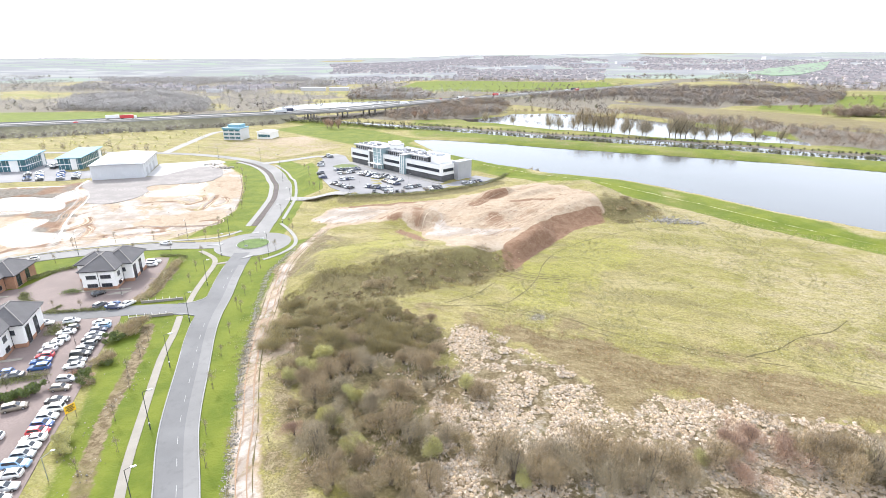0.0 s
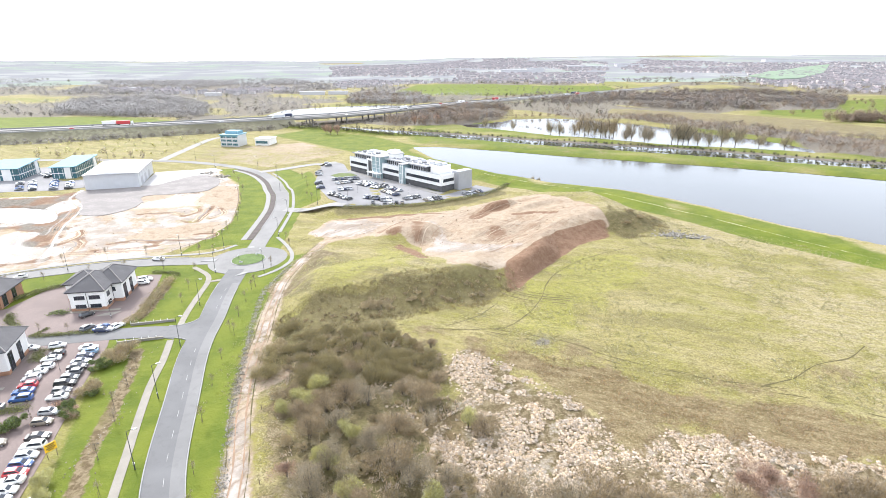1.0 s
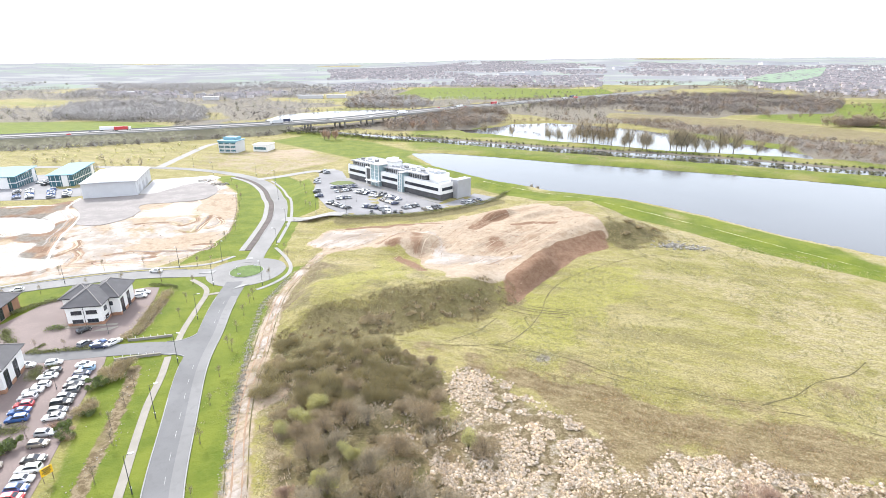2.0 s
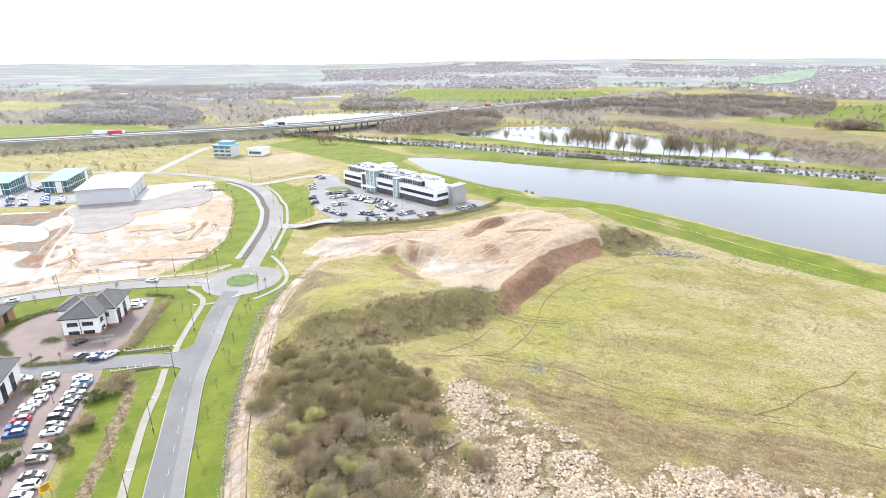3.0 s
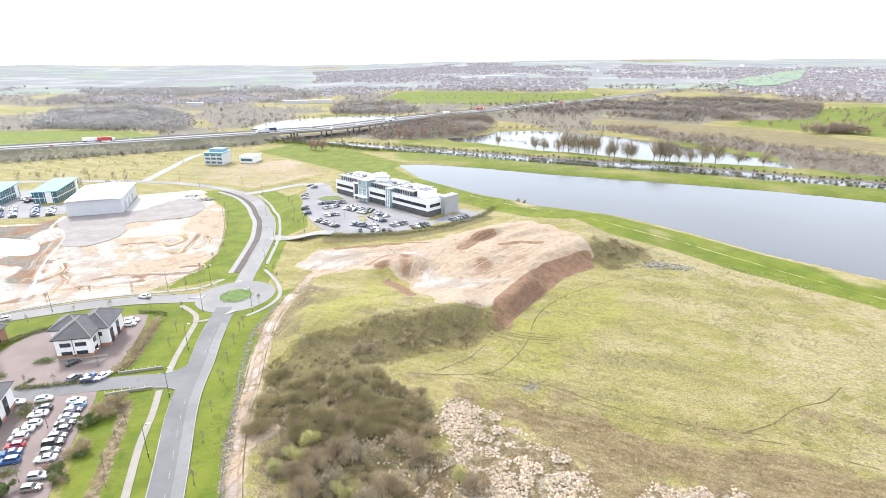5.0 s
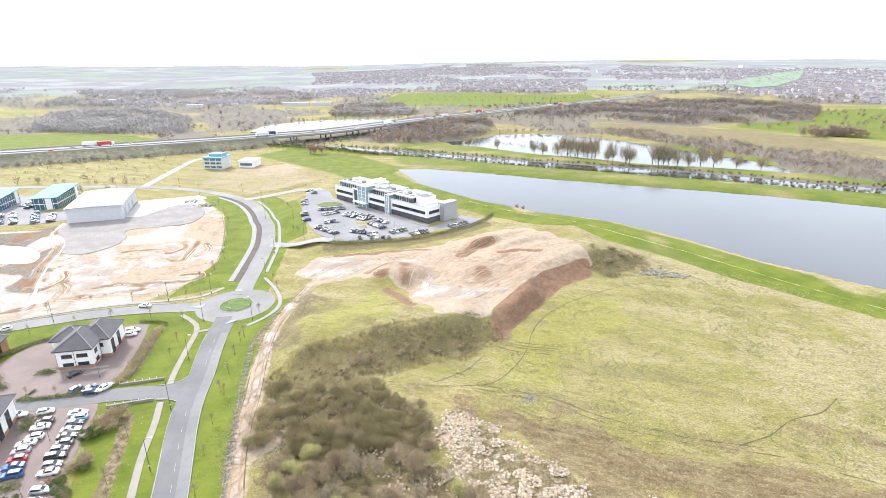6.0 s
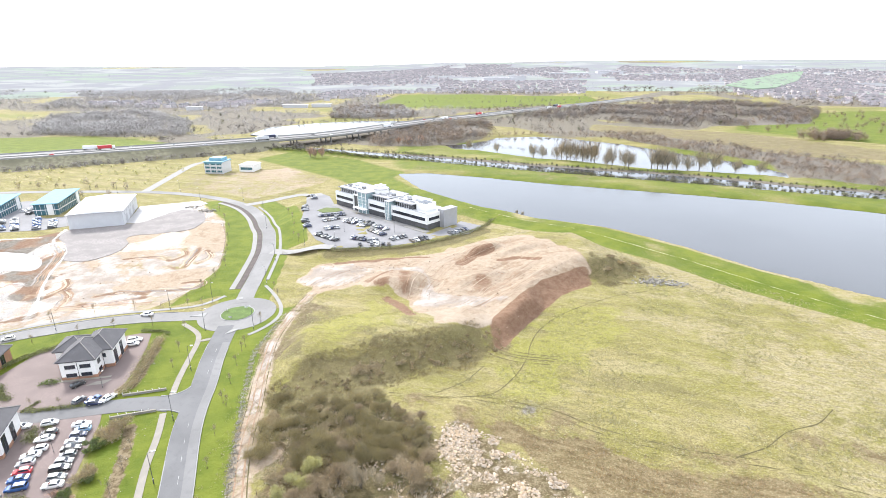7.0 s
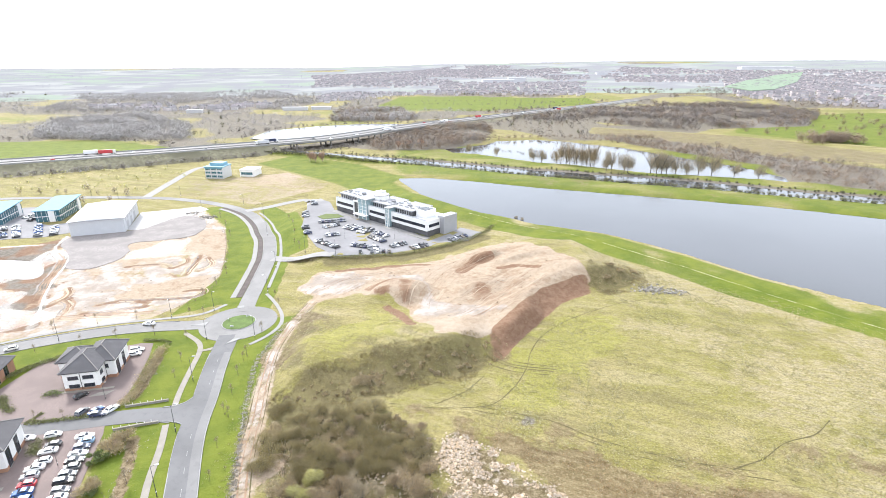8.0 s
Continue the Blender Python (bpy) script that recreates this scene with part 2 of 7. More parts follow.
M["rubble"] = plain("rubble_mat", (0.26, 0.235, 0.2), 0.9, vary=0.2, fine=5, per="island")
M["mud"] = plain("mud_mat", (0.11, 0.09, 0.035), 0.95, vary=0.25, coarse=0.6, fine=4)
M["rut_dark"] = plain("rut_dark_mat", (0.3, 0.2, 0.13), 0.95, vary=0.2, coarse=0.3)
M["rut_pale"] = plain("rut_pale_mat", (0.42, 0.335, 0.245), 0.95, vary=0.15, coarse=0.3)
M["mud_wet"] = plain("mud_wet_mat", (0.2, 0.165, 0.14), 0.7, vary=0.25, coarse=0.4)
M["wet_silt"] = plain("wet_silt_mat", (0.45, 0.42, 0.39), 0.3, vary=0.2, coarse=0.3)
M["tyre"] = plain("tyre_mat", (0.02, 0.02, 0.02), 0.85, vary=0.1)
M["rim"] = plain("rim_mat", (0.5, 0.5, 0.51), 0.35, 0.8, vary=0.1)
M["lamp_glass"] = plain("lamp_glass_mat", (0.75, 0.75, 0.72), 0.2, vary=0.05)
M["tail_red"] = plain("tail_red_mat", (0.35, 0.02, 0.02), 0.25, vary=0.05)
M["sign_yellow"] = plain("sign_yellow_mat", (0.85, 0.5, 0.02), 0.55, vary=0.06)
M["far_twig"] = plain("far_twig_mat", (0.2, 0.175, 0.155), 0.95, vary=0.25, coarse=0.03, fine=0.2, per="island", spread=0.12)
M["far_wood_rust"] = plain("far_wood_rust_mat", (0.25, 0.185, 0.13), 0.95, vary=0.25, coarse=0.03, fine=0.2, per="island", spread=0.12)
# haze over the left-hand woods is painted in as a pale base colour
M["haze_wood"] = plain("haze_wood_mat", (0.36, 0.34, 0.325), 0.95, vary=0.2, coarse=0.03, fine=0.2, per="island", spread=0.08)
M["twig_olive"] = plain("twig_olive_mat", (0.35, 0.295, 0.15), 0.95, vary=0.2, coarse=0.2, per="island", spread=0.34)
M["bramble"] = plain("bramble_mat", (0.42, 0.34, 0.2), 0.95, vary=0.25, coarse=0.2, per="island", spread=0.34)
for name, color in dict(white=(0.75, 0.75, 0.74), silver=(0.42, 0.43, 0.45), black=(0.018, 0.018, 0.02), grey=(0.12, 0.125, 0.135), blue=(0.025, 0.09, 0.28),
                        red=(0.5, 0.03, 0.04), pale_blue=(0.25, 0.42, 0.62), navy=(0.02, 0.03, 0.08), bronze=(0.2, 0.17, 0.13), orange=(0.6, 0.2, 0.03)).items():
    M["paint_" + name] = paint_material("paint_" + name + "_mat", color)



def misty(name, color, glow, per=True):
    """A far-off surface whose own bluish-white emission stands in for bright haze."""
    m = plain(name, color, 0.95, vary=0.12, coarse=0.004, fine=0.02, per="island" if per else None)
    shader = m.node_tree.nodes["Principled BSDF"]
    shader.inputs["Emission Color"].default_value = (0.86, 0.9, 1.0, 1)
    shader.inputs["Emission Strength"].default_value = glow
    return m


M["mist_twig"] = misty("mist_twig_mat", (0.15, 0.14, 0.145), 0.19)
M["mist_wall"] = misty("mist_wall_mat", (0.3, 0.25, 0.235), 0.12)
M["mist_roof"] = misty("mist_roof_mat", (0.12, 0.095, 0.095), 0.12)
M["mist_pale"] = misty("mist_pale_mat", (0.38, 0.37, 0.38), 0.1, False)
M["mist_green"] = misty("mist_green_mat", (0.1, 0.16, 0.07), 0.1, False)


def hills_material():
    t = Tree("hills_mat")
    cell = t.nodes.new("ShaderNodeTexVoronoi")
    cell.inputs["Scale"].default_value = 0.0035
    t.links.new(t.place, cell.inputs["Vector"])
    s = t.nodes.new("ShaderNodeSeparateColor")
    t.links.new(cell.outputs["Color"], s.inputs[0])
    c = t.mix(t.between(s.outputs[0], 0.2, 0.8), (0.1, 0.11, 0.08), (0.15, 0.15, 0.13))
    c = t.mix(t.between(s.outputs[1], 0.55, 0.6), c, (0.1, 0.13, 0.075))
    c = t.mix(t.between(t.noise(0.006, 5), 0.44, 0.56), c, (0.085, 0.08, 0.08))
    # bluish-white emission paints haze over the hills
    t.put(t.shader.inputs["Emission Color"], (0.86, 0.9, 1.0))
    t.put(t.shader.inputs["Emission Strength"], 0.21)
    return t.done(c, 1.0, 0.0, 0.0)


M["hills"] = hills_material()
# ---------------------------------------------------------------- the lie of the land
def ease(t):
    t = np.clip(t, 0.0, 1.0)
    return t * t * (3 - 2 * t)


def lattice(ix, iy, seed):
    n = (ix * 374761393 + iy * 668265263 + seed * 974634777) & 0xFFFFFFFF
    n = ((n ^ (n >> 13)) * 1274126177) & 0xFFFFFFFF
    return ((n ^ (n >> 16)) & 0xFFFF) / 65535.0


def rough(x, y, size, seed=0):
    """Smooth noise between -1 and 1 with bumps of about that many metres."""
    x, y = np.asarray(x, float) / size, np.asarray(y, float) / size
    ix, iy = np.floor(x).astype(np.int64), np.floor(y).astype(np.int64)
    fx, fy = ease(x - ix), ease(y - iy)
    a = lattice(ix, iy, seed) * (1 - fx) + lattice(ix + 1, iy, seed) * fx
    b = lattice(ix, iy + 1, seed) * (1 - fx) + lattice(ix + 1, iy + 1, seed) * fx
    return 2 * (a * (1 - fy) + b * fy) - 1


def line_gap(line, x, y, closed=False):
    """Distance from the points to a line of corners."""
    x, y = np.asarray(x, float), np.asarray(y, float)
    best = np.full(x.shape, 1e9)
    ends = list(zip(line, line[1:] + line[:1])) if closed else list(zip(line, line[1:]))
    for (ax, ay), (bx, by) in ends:
        dx, dy = bx - ax, by - ay
        t = np.clip(((x - ax) * dx + (y - ay) * dy) / (dx * dx + dy * dy + 1e-9), 0, 1)
        best = np.minimum(best, np.hypot(x - ax - t * dx, y - ay - t * dy))
    return best


def depth_in(area, x, y):
    """Distance to the area's outline, positive inside."""
    x, y = np.asarray(x, float), np.asarray(y, float)
    odd = np.zeros(x.shape, bool)
    for (ax, ay), (bx, by) in zip(area, area[1:] + area[:1]):
        cross = (ay > y) != (by > y)
        odd ^= cross & (x < (bx - ax) * (y - ay) / ((by - ay) if by != ay else 1e-9) + ax)
    gap = line_gap(area, x, y, True)
    return np.where(odd, gap, -gap)


MOUND = [(-47, 137), (-34, 130), (-18, 132), (-2, 137), (12, 142), (20, 149), (31, 165), (45, 183), (59, 191.5), (76, 192), (92, 197), (90, 214),
         (70, 246), (48, 262), (26, 254), (2, 233), (-20, 229), (-48, 225), (-58, 204), (-55, 176), (-52, 154)]
SHOULDER = [(-40, 150), (-26, 154), (-13, 156), (2, 155), (11, 157)]
OFFICE_PLATFORM = [(-62, 262), (-48, 242), (-18, 240), (8, 250), (26, 262), (32, 278), (-20, 345), (-70, 352), (-80, 320), (-74, 285)]
LAKE = [(-29, 415), (-20, 388), (-9, 361), (8, 338), (27, 313.5), (43, 301), (59, 285), (88, 266), (114, 236.5), (133, 206), (162, 177.5),
        (215, 140), (330, 150), (345, 255), (258, 296), (205, 326), (160, 346), (110, 366.5), (74, 381.5), (35, 401.5), (-3, 417)]
DAM = [(-14, 352), (20, 314), (52, 283), (81, 257), (105, 228), (124, 199), (152, 168), (205, 130)]
CANAL_FAR = [(-174, 567), (-140, 554), (-92, 532), (6, 485), (40, 467), (63, 455), (85, 444), (107, 436), (127, 426), (147, 419), (167, 412), (185, 403), (202, 394), (218, 386), (233, 376), (247, 366), (261, 357), (276, 352), (290, 345), (420, 300)]
CANAL_NEAR = [(410, 282), (278, 330), (264, 336), (251, 342), (236, 349), (222, 356), (207, 365), (191, 373), (174, 379), (157, 387), (139, 395), (121, 404), (101, 413), (81, 422), (60, 432), (39, 445), (6, 462), (-61, 502), (-100, 527), (-150, 548), (-180, 556)]
CANAL = CANAL_FAR + CANAL_NEAR
LAGOON = [(59, 593), (72, 616), (119, 625), (148, 610), (173, 587), (197, 565), (214, 534), (230, 506), (244, 480), (259, 460), (268, 438), (272, 408), (265, 393), (250, 404), (232, 410), (213, 418), (193, 423), (174, 430), (155, 443), (136, 457), (115, 471), (92, 480), (70, 502), (45, 526), (18, 538), (11, 561), (31, 568)]
RESERVOIR = [(-222, 660), (-219, 733), (-166, 784), (-105, 812), (-26, 809), (-52, 766), (-115, 690), (-150, 655), (-188, 640)]
POND = [(-217, 252), (-205, 252.3), (-196, 251), (-189, 248.5), (-183, 244.5), (-178.5, 239.5), (-175, 233.5), (-173.6, 228.5), (-176, 225.5), (-182, 226), (-193, 227), (-204, 226), (-217, 226)]
WATERS = [("lake", LAKE, 3.0), ("canal", CANAL, 3.0), ("lagoon", LAGOON, 3.0), ("reservoir", RESERVOIR, 1.5), ("pond", POND, -1.2)]
HEAPS = [(-14, 194.5, 11, 8, -0.35, 4.4), (21, 226, 8, 4, 0.5, 2.4), (38, 221, 9, 3, 0.1, 1.6), (20, 188, 12, 7, 0.5, -1.4)]


def land(x, y, fine=True):
    """Height of the ground."""
    x, y = np.asarray(x, float), np.asarray(y, float)
    z = 4.5 * ease((x + 75) / 80) * ease((y - 60) / 110)
    far = np.hypot(x, y)
    side = x / np.maximum(y, 1.0)
    z = z + (34 + 44 * ease((side + 0.35) / 0.75)) * ease((far - 1050) / 3300) + 7 * ease((far - 900) / 500) * rough(x, y, 420, 5)
    k = ease((depth_in(OFFICE_PLATFORM, x, y) + 14) / 14)
    z = z * (1 - k) + 4.2 * k
    z = z + 1.7 * ease((x - 20) / 50) * ease((y - 95) / 40) * ease((290 - y) / 40)
    d = depth_in(MOUND, x, y)
    d = d + 1.4 * rough(x, y, 9, 3) * ease((d + 3) / 4)
    steep = ease((x - 12) / 12) * ease((205 - y) / 40) * ease((70 - x) / 14)
    top = 3.3 + 0.1 * np.clip(x + 30, 0, 92) + 0.9 * ease((x - 34) / 16) - 0.24 * np.clip(x - 62, 0, 40) - 0.09 * np.clip(y - 222, 0, 50)
    top = top + np.interp(x, (-46, -15, 10, 17), (3.3, 3.7, 1.6, 0.0)) * np.exp(-(line_gap(SHOULDER, x, y) / 15) ** 2)
    k = ease(d / (15 - 9.5 * steep))
    z = np.where(top > z, z * (1 - k) + top * k, z)
    on = ease((d - 3) / 8)
    for hx, hy, a, b, turn, up in HEAPS:
        u, v = (x - hx) * np.cos(turn) + (y - hy) * np.sin(turn), -(x - hx) * np.sin(turn) + (y - hy) * np.cos(turn)
        z = z + up * np.exp(-((u / a) ** 4 + (v / b) ** 4)) * on
    dam = line_gap(DAM, x, y)
    z = z + 1.1 * ease(1 - (dam - 3) / 12) * (np.abs(x) < 400)
    for name, area, level in WATERS:
        d = depth_in(area, x, y)
        near = ease(1 + d / (6 if name == "lake" else 11))
        z = np.where(d < 0, z * (1 - near) + (level + 0.35) * near, z)
        z = np.where(d >= 0, level + 0.35 - 2.4 * ease((d + 0.5) / 6), z)
    return z


# ---------------------------------------------------------------- helpers for meshes
def mesh_object(name, verts, faces, material, parent=None, smooth=False):
    me = bpy.data.meshes.new(name)
    me.from_pydata([tuple(v) for v in verts], [], [tuple(f) for f in faces])
    me.materials.append(material)
    if smooth:
        me.polygons.foreach_set("use_smooth", [True] * len(me.polygons))
    ob = new(name, me)
    ob.parent = parent
    return ob


def part(name, bm, material, parent=None, label=""):
    me = bpy.data.meshes.new(name)
    bm.normal_update()
    bm.to_mesh(me)
    bm.free()
    me.materials.append(material)
    ob = new(name, me)
    ob.parent = parent
    return tagged(ob, label)


def thing(name, m, label, category, group="", kind=""):
    """The Empty at a thing's base."""
    ob = new(name)
    ob.empty_display_size = 0.2
    ob.matrix_world = m
    return tagged(ob, label, category, group, kind)


def box(bm, x0, y0, z0, x1, y1, z1, bevel=0.0):
    made = bmesh.ops.create_cube(bm, size=1.0, matrix=Matrix.Translation(((x0 + x1) / 2, (y0 + y1) / 2, (z0 + z1) / 2)) @ Matrix.Diagonal((x1 - x0, y1 - y0, z1 - z0, 1)))
    if bevel:
        edges = list({e for v in made["verts"] for e in v.link_edges})
        bmesh.ops.bevel(bm, geom=edges, offset=bevel, segments=1, affect="EDGES")
    return bm


def rod(bm, a, b, r0, r1=None, sides=8):
    a, b = Vector(a), Vector(b)
    turn = (b - a).to_track_quat("Z", "Y").to_matrix().to_4x4()
    bmesh.ops.create_cone(bm, cap_ends=True, segments=sides, radius1=r0, radius2=r0 if r1 is None else r1, depth=(b - a).length,
                          matrix=Matrix.Translation((a + b) / 2) @ turn)
    return bm


def high(x, y):
    return float(land(np.array([x]), np.array([y]))[0])


def curve_through(line, step=2.0):
    """Points at even steps along a smooth curve through the corners."""
    p = [Vector((*q, 0)) for q in line]
    p = [2 * p[0] - p[1]] + p + [2 * p[-1] - p[-2]]
    out = []
    for i in range(1, len(p) - 2):
        a, b, c, d = p[i - 1:i + 3]
        n = max(2, int((c - b).length / step))
        for k in range(n):
            t = k / n
            out.append(0.5 * (2 * b + (c - a) * t + (2 * a - 5 * b + 4 * c - d) * t * t + (3 * b - a - 3 * c + d) * t ** 3))
    out.append(p[-2])
    return [(v.x, v.y) for v in out]


def beside(line, off):
    """The line moved to its right by off metres."""
    q = np.array(line, float)
    along = np.gradient(q, axis=0)
    along /= np.maximum(np.hypot(along[:, 0], along[:, 1]), 1e-6)[:, None]
    return [(float(a), float(b)) for a, b in np.c_[q[:, 0] + off * along[:, 1], q[:, 1] - off * along[:, 0]]]


def strip(name, line, left, right, lift, material, label, category, thick=0.25, kind="structure", height=None, parent=None, bed=0.0):
    """A paved strip along a fine line, from left to right of it, with a thickness."""
    a, b = np.array(beside(line, left)), np.array(beside(line, right))
    za, zb = land(a[:, 0], a[:, 1]) + lift, land(b[:, 0], b[:, 1]) + lift
    if height is not None:
        za, zb = np.full(len(a), height), np.full(len(b), height)
    else:
        za = zb = np.maximum(za, zb)
        if bed:
            p, q = np.array(beside(line, -bed)), np.array(beside(line, bed))
            za = zb = np.maximum(land(p[:, 0], p[:, 1]), land(q[:, 0], q[:, 1])) + lift
    n = len(a)
    verts = [(*p, z) for p, z in zip(a, za)] + [(*p, z) for p, z in zip(b, zb)]
    verts += [(*p, z - thick) for p, z in zip(a, za)] + [(*p, z - thick) for p, z in zip(b, zb)]
    faces = []
    for i in range(n - 1):
        faces += [(i, n + i, n + i + 1, i + 1), (i, i + 1, 2 * n + i + 1, 2 * n + i), (n + i, 3 * n + i, 3 * n + i + 1, n + i + 1)]
    faces += [(0, 2 * n, 3 * n, n), (n - 1, 2 * n - 1, 4 * n - 1, 3 * n - 1)]
    return tagged(mesh_object(name, verts, faces, material, parent), label, category, kind=kind)


def slab(name, outline, lift, material, label, category, thick=0.3, height=None, kind="structure", cell=3.0):
    """A paved area with a given outline, laid over the land."""
    bm = bmesh.new()
    bm.faces.new([bm.verts.new((x, y, 0)) for x, y in outline])
    xs, ys = [p[0] for p in outline], [p[1] for p in outline]
    if height is None:
        for k in range(2):
            lo, hi = (min(xs), max(xs)) if k == 0 else (min(ys), max(ys))
            v = lo + cell
            while v < hi:
                bmesh.ops.bisect_plane(bm, geom=bm.verts[:] + bm.edges[:] + bm.faces[:], plane_co=(v, 0, 0) if k == 0 else (0, v, 0), plane_no=(1, 0, 0) if k == 0 else (0, 1, 0))
                v += cell
    made = bmesh.ops.extrude_face_region(bm, geom=bm.faces[:])
    top = {v for v in made["geom"] if isinstance(v, bmesh.types.BMVert)}
    vs = list(bm.verts)
    z = land(np.array([v.co.x for v in vs]), np.array([v.co.y for v in vs])) + lift if height is None else np.full(len(vs), height)
    for v, h in zip(vs, z):
        v.co.z = h if v in top else h - thick
    bmesh.ops.recalc_face_normals(bm, faces=bm.faces[:])
    return tagged(part(name, bm, material), label, category, kind=kind)


def ring(cx, cy, r, n=48):
    return [(cx + r * math.cos(2 * math.pi * k / n), cy + r * math.sin(2 * math.pi * k / n)) for k in range(n)]


# ---------------------------------------------------------------- lines of the plan
ROAD = curve_through([(-20, 12), (-30, 38), (-41.5, 63.9), (-48.7, 79.8), (-55.2, 99.5), (-59.9, 114), (-62.4, 124), (-64.4, 136), (-67.4, 150), (-69.3, 162), (-70.5, 172)])
WEST = curve_through([(-80, 180.3), (-90, 179.3), (-100, 178.4), (-113, 175.8), (-128, 170.2), (-142, 163), (-175, 140), (-230, 95)])
NORTH = curve_through([(-71.5, 190), (-73, 200), (-75, 218), (-77.5, 238), (-80, 252), (-86.5, 275), (-92.3, 288), (-99.3, 304), (-110, 322), (-121, 335), (-136, 347),
                       (-156, 358), (-180, 366.5), (-210, 371), (-255, 371.5), (-300, 369), (-380, 358), (-520, 330)])
ISLAND = (-70.5, 181.0)
LANE = curve_through([(-69, 127.8), (-75, 128.6), (-84, 127.5), (-92, 125.8), (-104, 123), (-120, 118)])
ACCESS = curve_through([(-77, 247), (-72, 246), (-60, 243), (-47, 241)])
ENTRY = curve_through([(-118, 333), (-106, 343), (-96, 354), (-87, 360), (-78, 350), (-72, 338)])
BLUE_LANE = curve_through([(-199, 371), (-203.6, 416), (-208, 472), (-200, 486)])
FOOTWAY = curve_through([(-34, 30), (-44, 50), (-52, 68), (-58, 85), (-63, 99.7), (-64.9, 106), (-67, 115), (-69.9, 124.2)])
FOOTWAY_UP = curve_through([(-71.3, 132.3), (-73, 140), (-74.9, 152), (-76.3, 161), (-78.3, 166), (-81.5, 169.5), (-86.4, 173.6)])
TRACK = curve_through([(-22, 48), (-31, 64), (-36, 80), (-42, 99), (-45, 113), (-46.8, 125.6), (-49.5, 141), (-51.5, 160), (-50, 177), (-46, 192)])
RUBBLE = curve_through([(-27, 50), (-34.5, 66), (-39, 82), (-44.2, 99), (-46.4, 109), (-49.5, 122), (-52.6, 136), (-55.6, 153), (-54.5, 165), (-53.5, 178)])
MOTORWAY = curve_through([(-700, 300), (-368, 466), (-240, 533), (-150, 588), (-107, 623), (-20, 734), (81, 837), (176, 931), (377, 1132), (700, 1500)], 12)
SAND = [(-56, 211), (-55, 224), (-42, 228), (-19, 226), (-4, 226), (6, 236), (19, 248), (34, 254), (44, 236), (52, 218), (58, 203), (58, 193), (54, 189), (41, 176), (31, 165), (22, 156), (14, 155), (8, 156),
        (1, 158), (-5, 165), (-12, 181), (-19, 188), (-29, 197), (-38, 194), (-44, 190), (-50, 198)]
BARE = [(-194, 273), (-196, 283), (-170, 293), (-159, 315), (-155, 333), (-146, 338), (-118, 298), (-104, 262), (-93.5, 225), (-97, 197), (-104, 184.5), (-114, 182), (-130, 176.5), (-146, 168), (-178, 145.5), (-215, 119), (-260, 150), (-250, 262)]
REEDS = [(0, 114), (6, 117), (15, 108), (20, 102.5), (27, 97.5), (31, 92), (31.5, 86.5), (35, 84), (38, 88), (46, 89.5), (55, 88.5), (60, 85), (70, 82.5), (80, 80), (104, 74), (112, 56), (62, 54), (34, 55), (8, 58), (-8, 66), (-2, 85), (2, 95), (1, 105)]
SCRUB = [(-36, 100), (-30, 84), (-22, 66), (0, 58), (10, 66), (4, 78), (6, 90), (0, 102), (-2, 118), (-12, 124), (-32, 126), (-38, 116)]
LAWN_WEST = [(-98, 187), (-93.5, 225), (-103.5, 262), (-119, 301), (-148, 341), (-135, 346), (-108, 307), (-93, 271), (-86, 245), (-81.5, 218), (-82, 197)]
LAWN_EAST = [(-110, 335), (-103, 344), (-81, 315), (-70, 287), (-61, 253), (-72, 251), (-77, 262), (-84.5, 287)]
BEIGE = [(-194, 425), (-152, 442), (-123, 457), (-77, 411), (-82, 393), (-117, 347), (-150, 364), (-180, 373)]
HILL_LAWN = [(-165, 499), (-140, 542), (-66, 494), (-34, 440), (-20, 420), (-28, 400), (-12, 362), (8, 338), (27, 313), (46, 300), (40, 284), (22, 296), (-6, 318), (-40, 352), (-77, 412), (-123, 458)]
FIELD_LEFT = [(-640, 640), (-508, 648), (-413, 655), (-332, 626), (-282, 599), (-295, 576), (-419, 532), (-560, 470)]
FIELD_MID = [(-122, 1130), (-85, 1440), (118, 1380), (232, 1310), (358, 1275), (348, 1153), (196, 1034), (64, 975), (-70, 1050)]
FIELD_HILL = [(766, 1445), (992, 1748), (1294, 2094), (1462, 2187), (1128, 1706), (817, 1313), (741, 1277)]
MEADOW = [(217, 737), (276, 695), (360, 648), (397, 600), (434, 512), (520, 400), (450, 380), (386, 455), (324, 485), (280, 552), (217, 626), (193, 678)]
GOLF = [(374, 671), (453, 800), (620, 880), (750, 900), (900, 700), (560, 470), (462, 545), (411, 618)]
WOODS = [
    ("rust", 1.0, [(-492, 681), (-590, 872), (-503, 960), (-355, 797), (-296, 660), (-380, 655)]),
    ("grey", 1.0, [(-156, 866), (-180, 1064), (-71, 1062), (-23, 855)]),
    ("rust", 1.0, [(-100, 600), (-40, 690), (60, 790), (74, 681), (54, 600), (20, 560), (-10, 545), (-46, 565)]),
    ("grey", 1.0, [(110, 880), (307, 1052), (573, 1080), (640, 914), (512, 735), (312, 700), (238, 800), (130, 820)]),
    ("rust", 0.6, [(185, 648), (250, 622), (302, 540), (312, 504), (370, 433), (420, 360), (312, 352), (265, 395), (282, 452), (243, 516), (216, 568)]),
    ("grey", 0.5, [(-379, 478), (-343, 440), (-313, 460), (-243, 501), (-191, 546), (-203, 570), (-248, 540)]),
    ("grey", 0.9, [(-700, 1000), (-900, 1500), (-500, 1700), (-250, 1250), (-280, 1080), (-480, 1010)]),
]
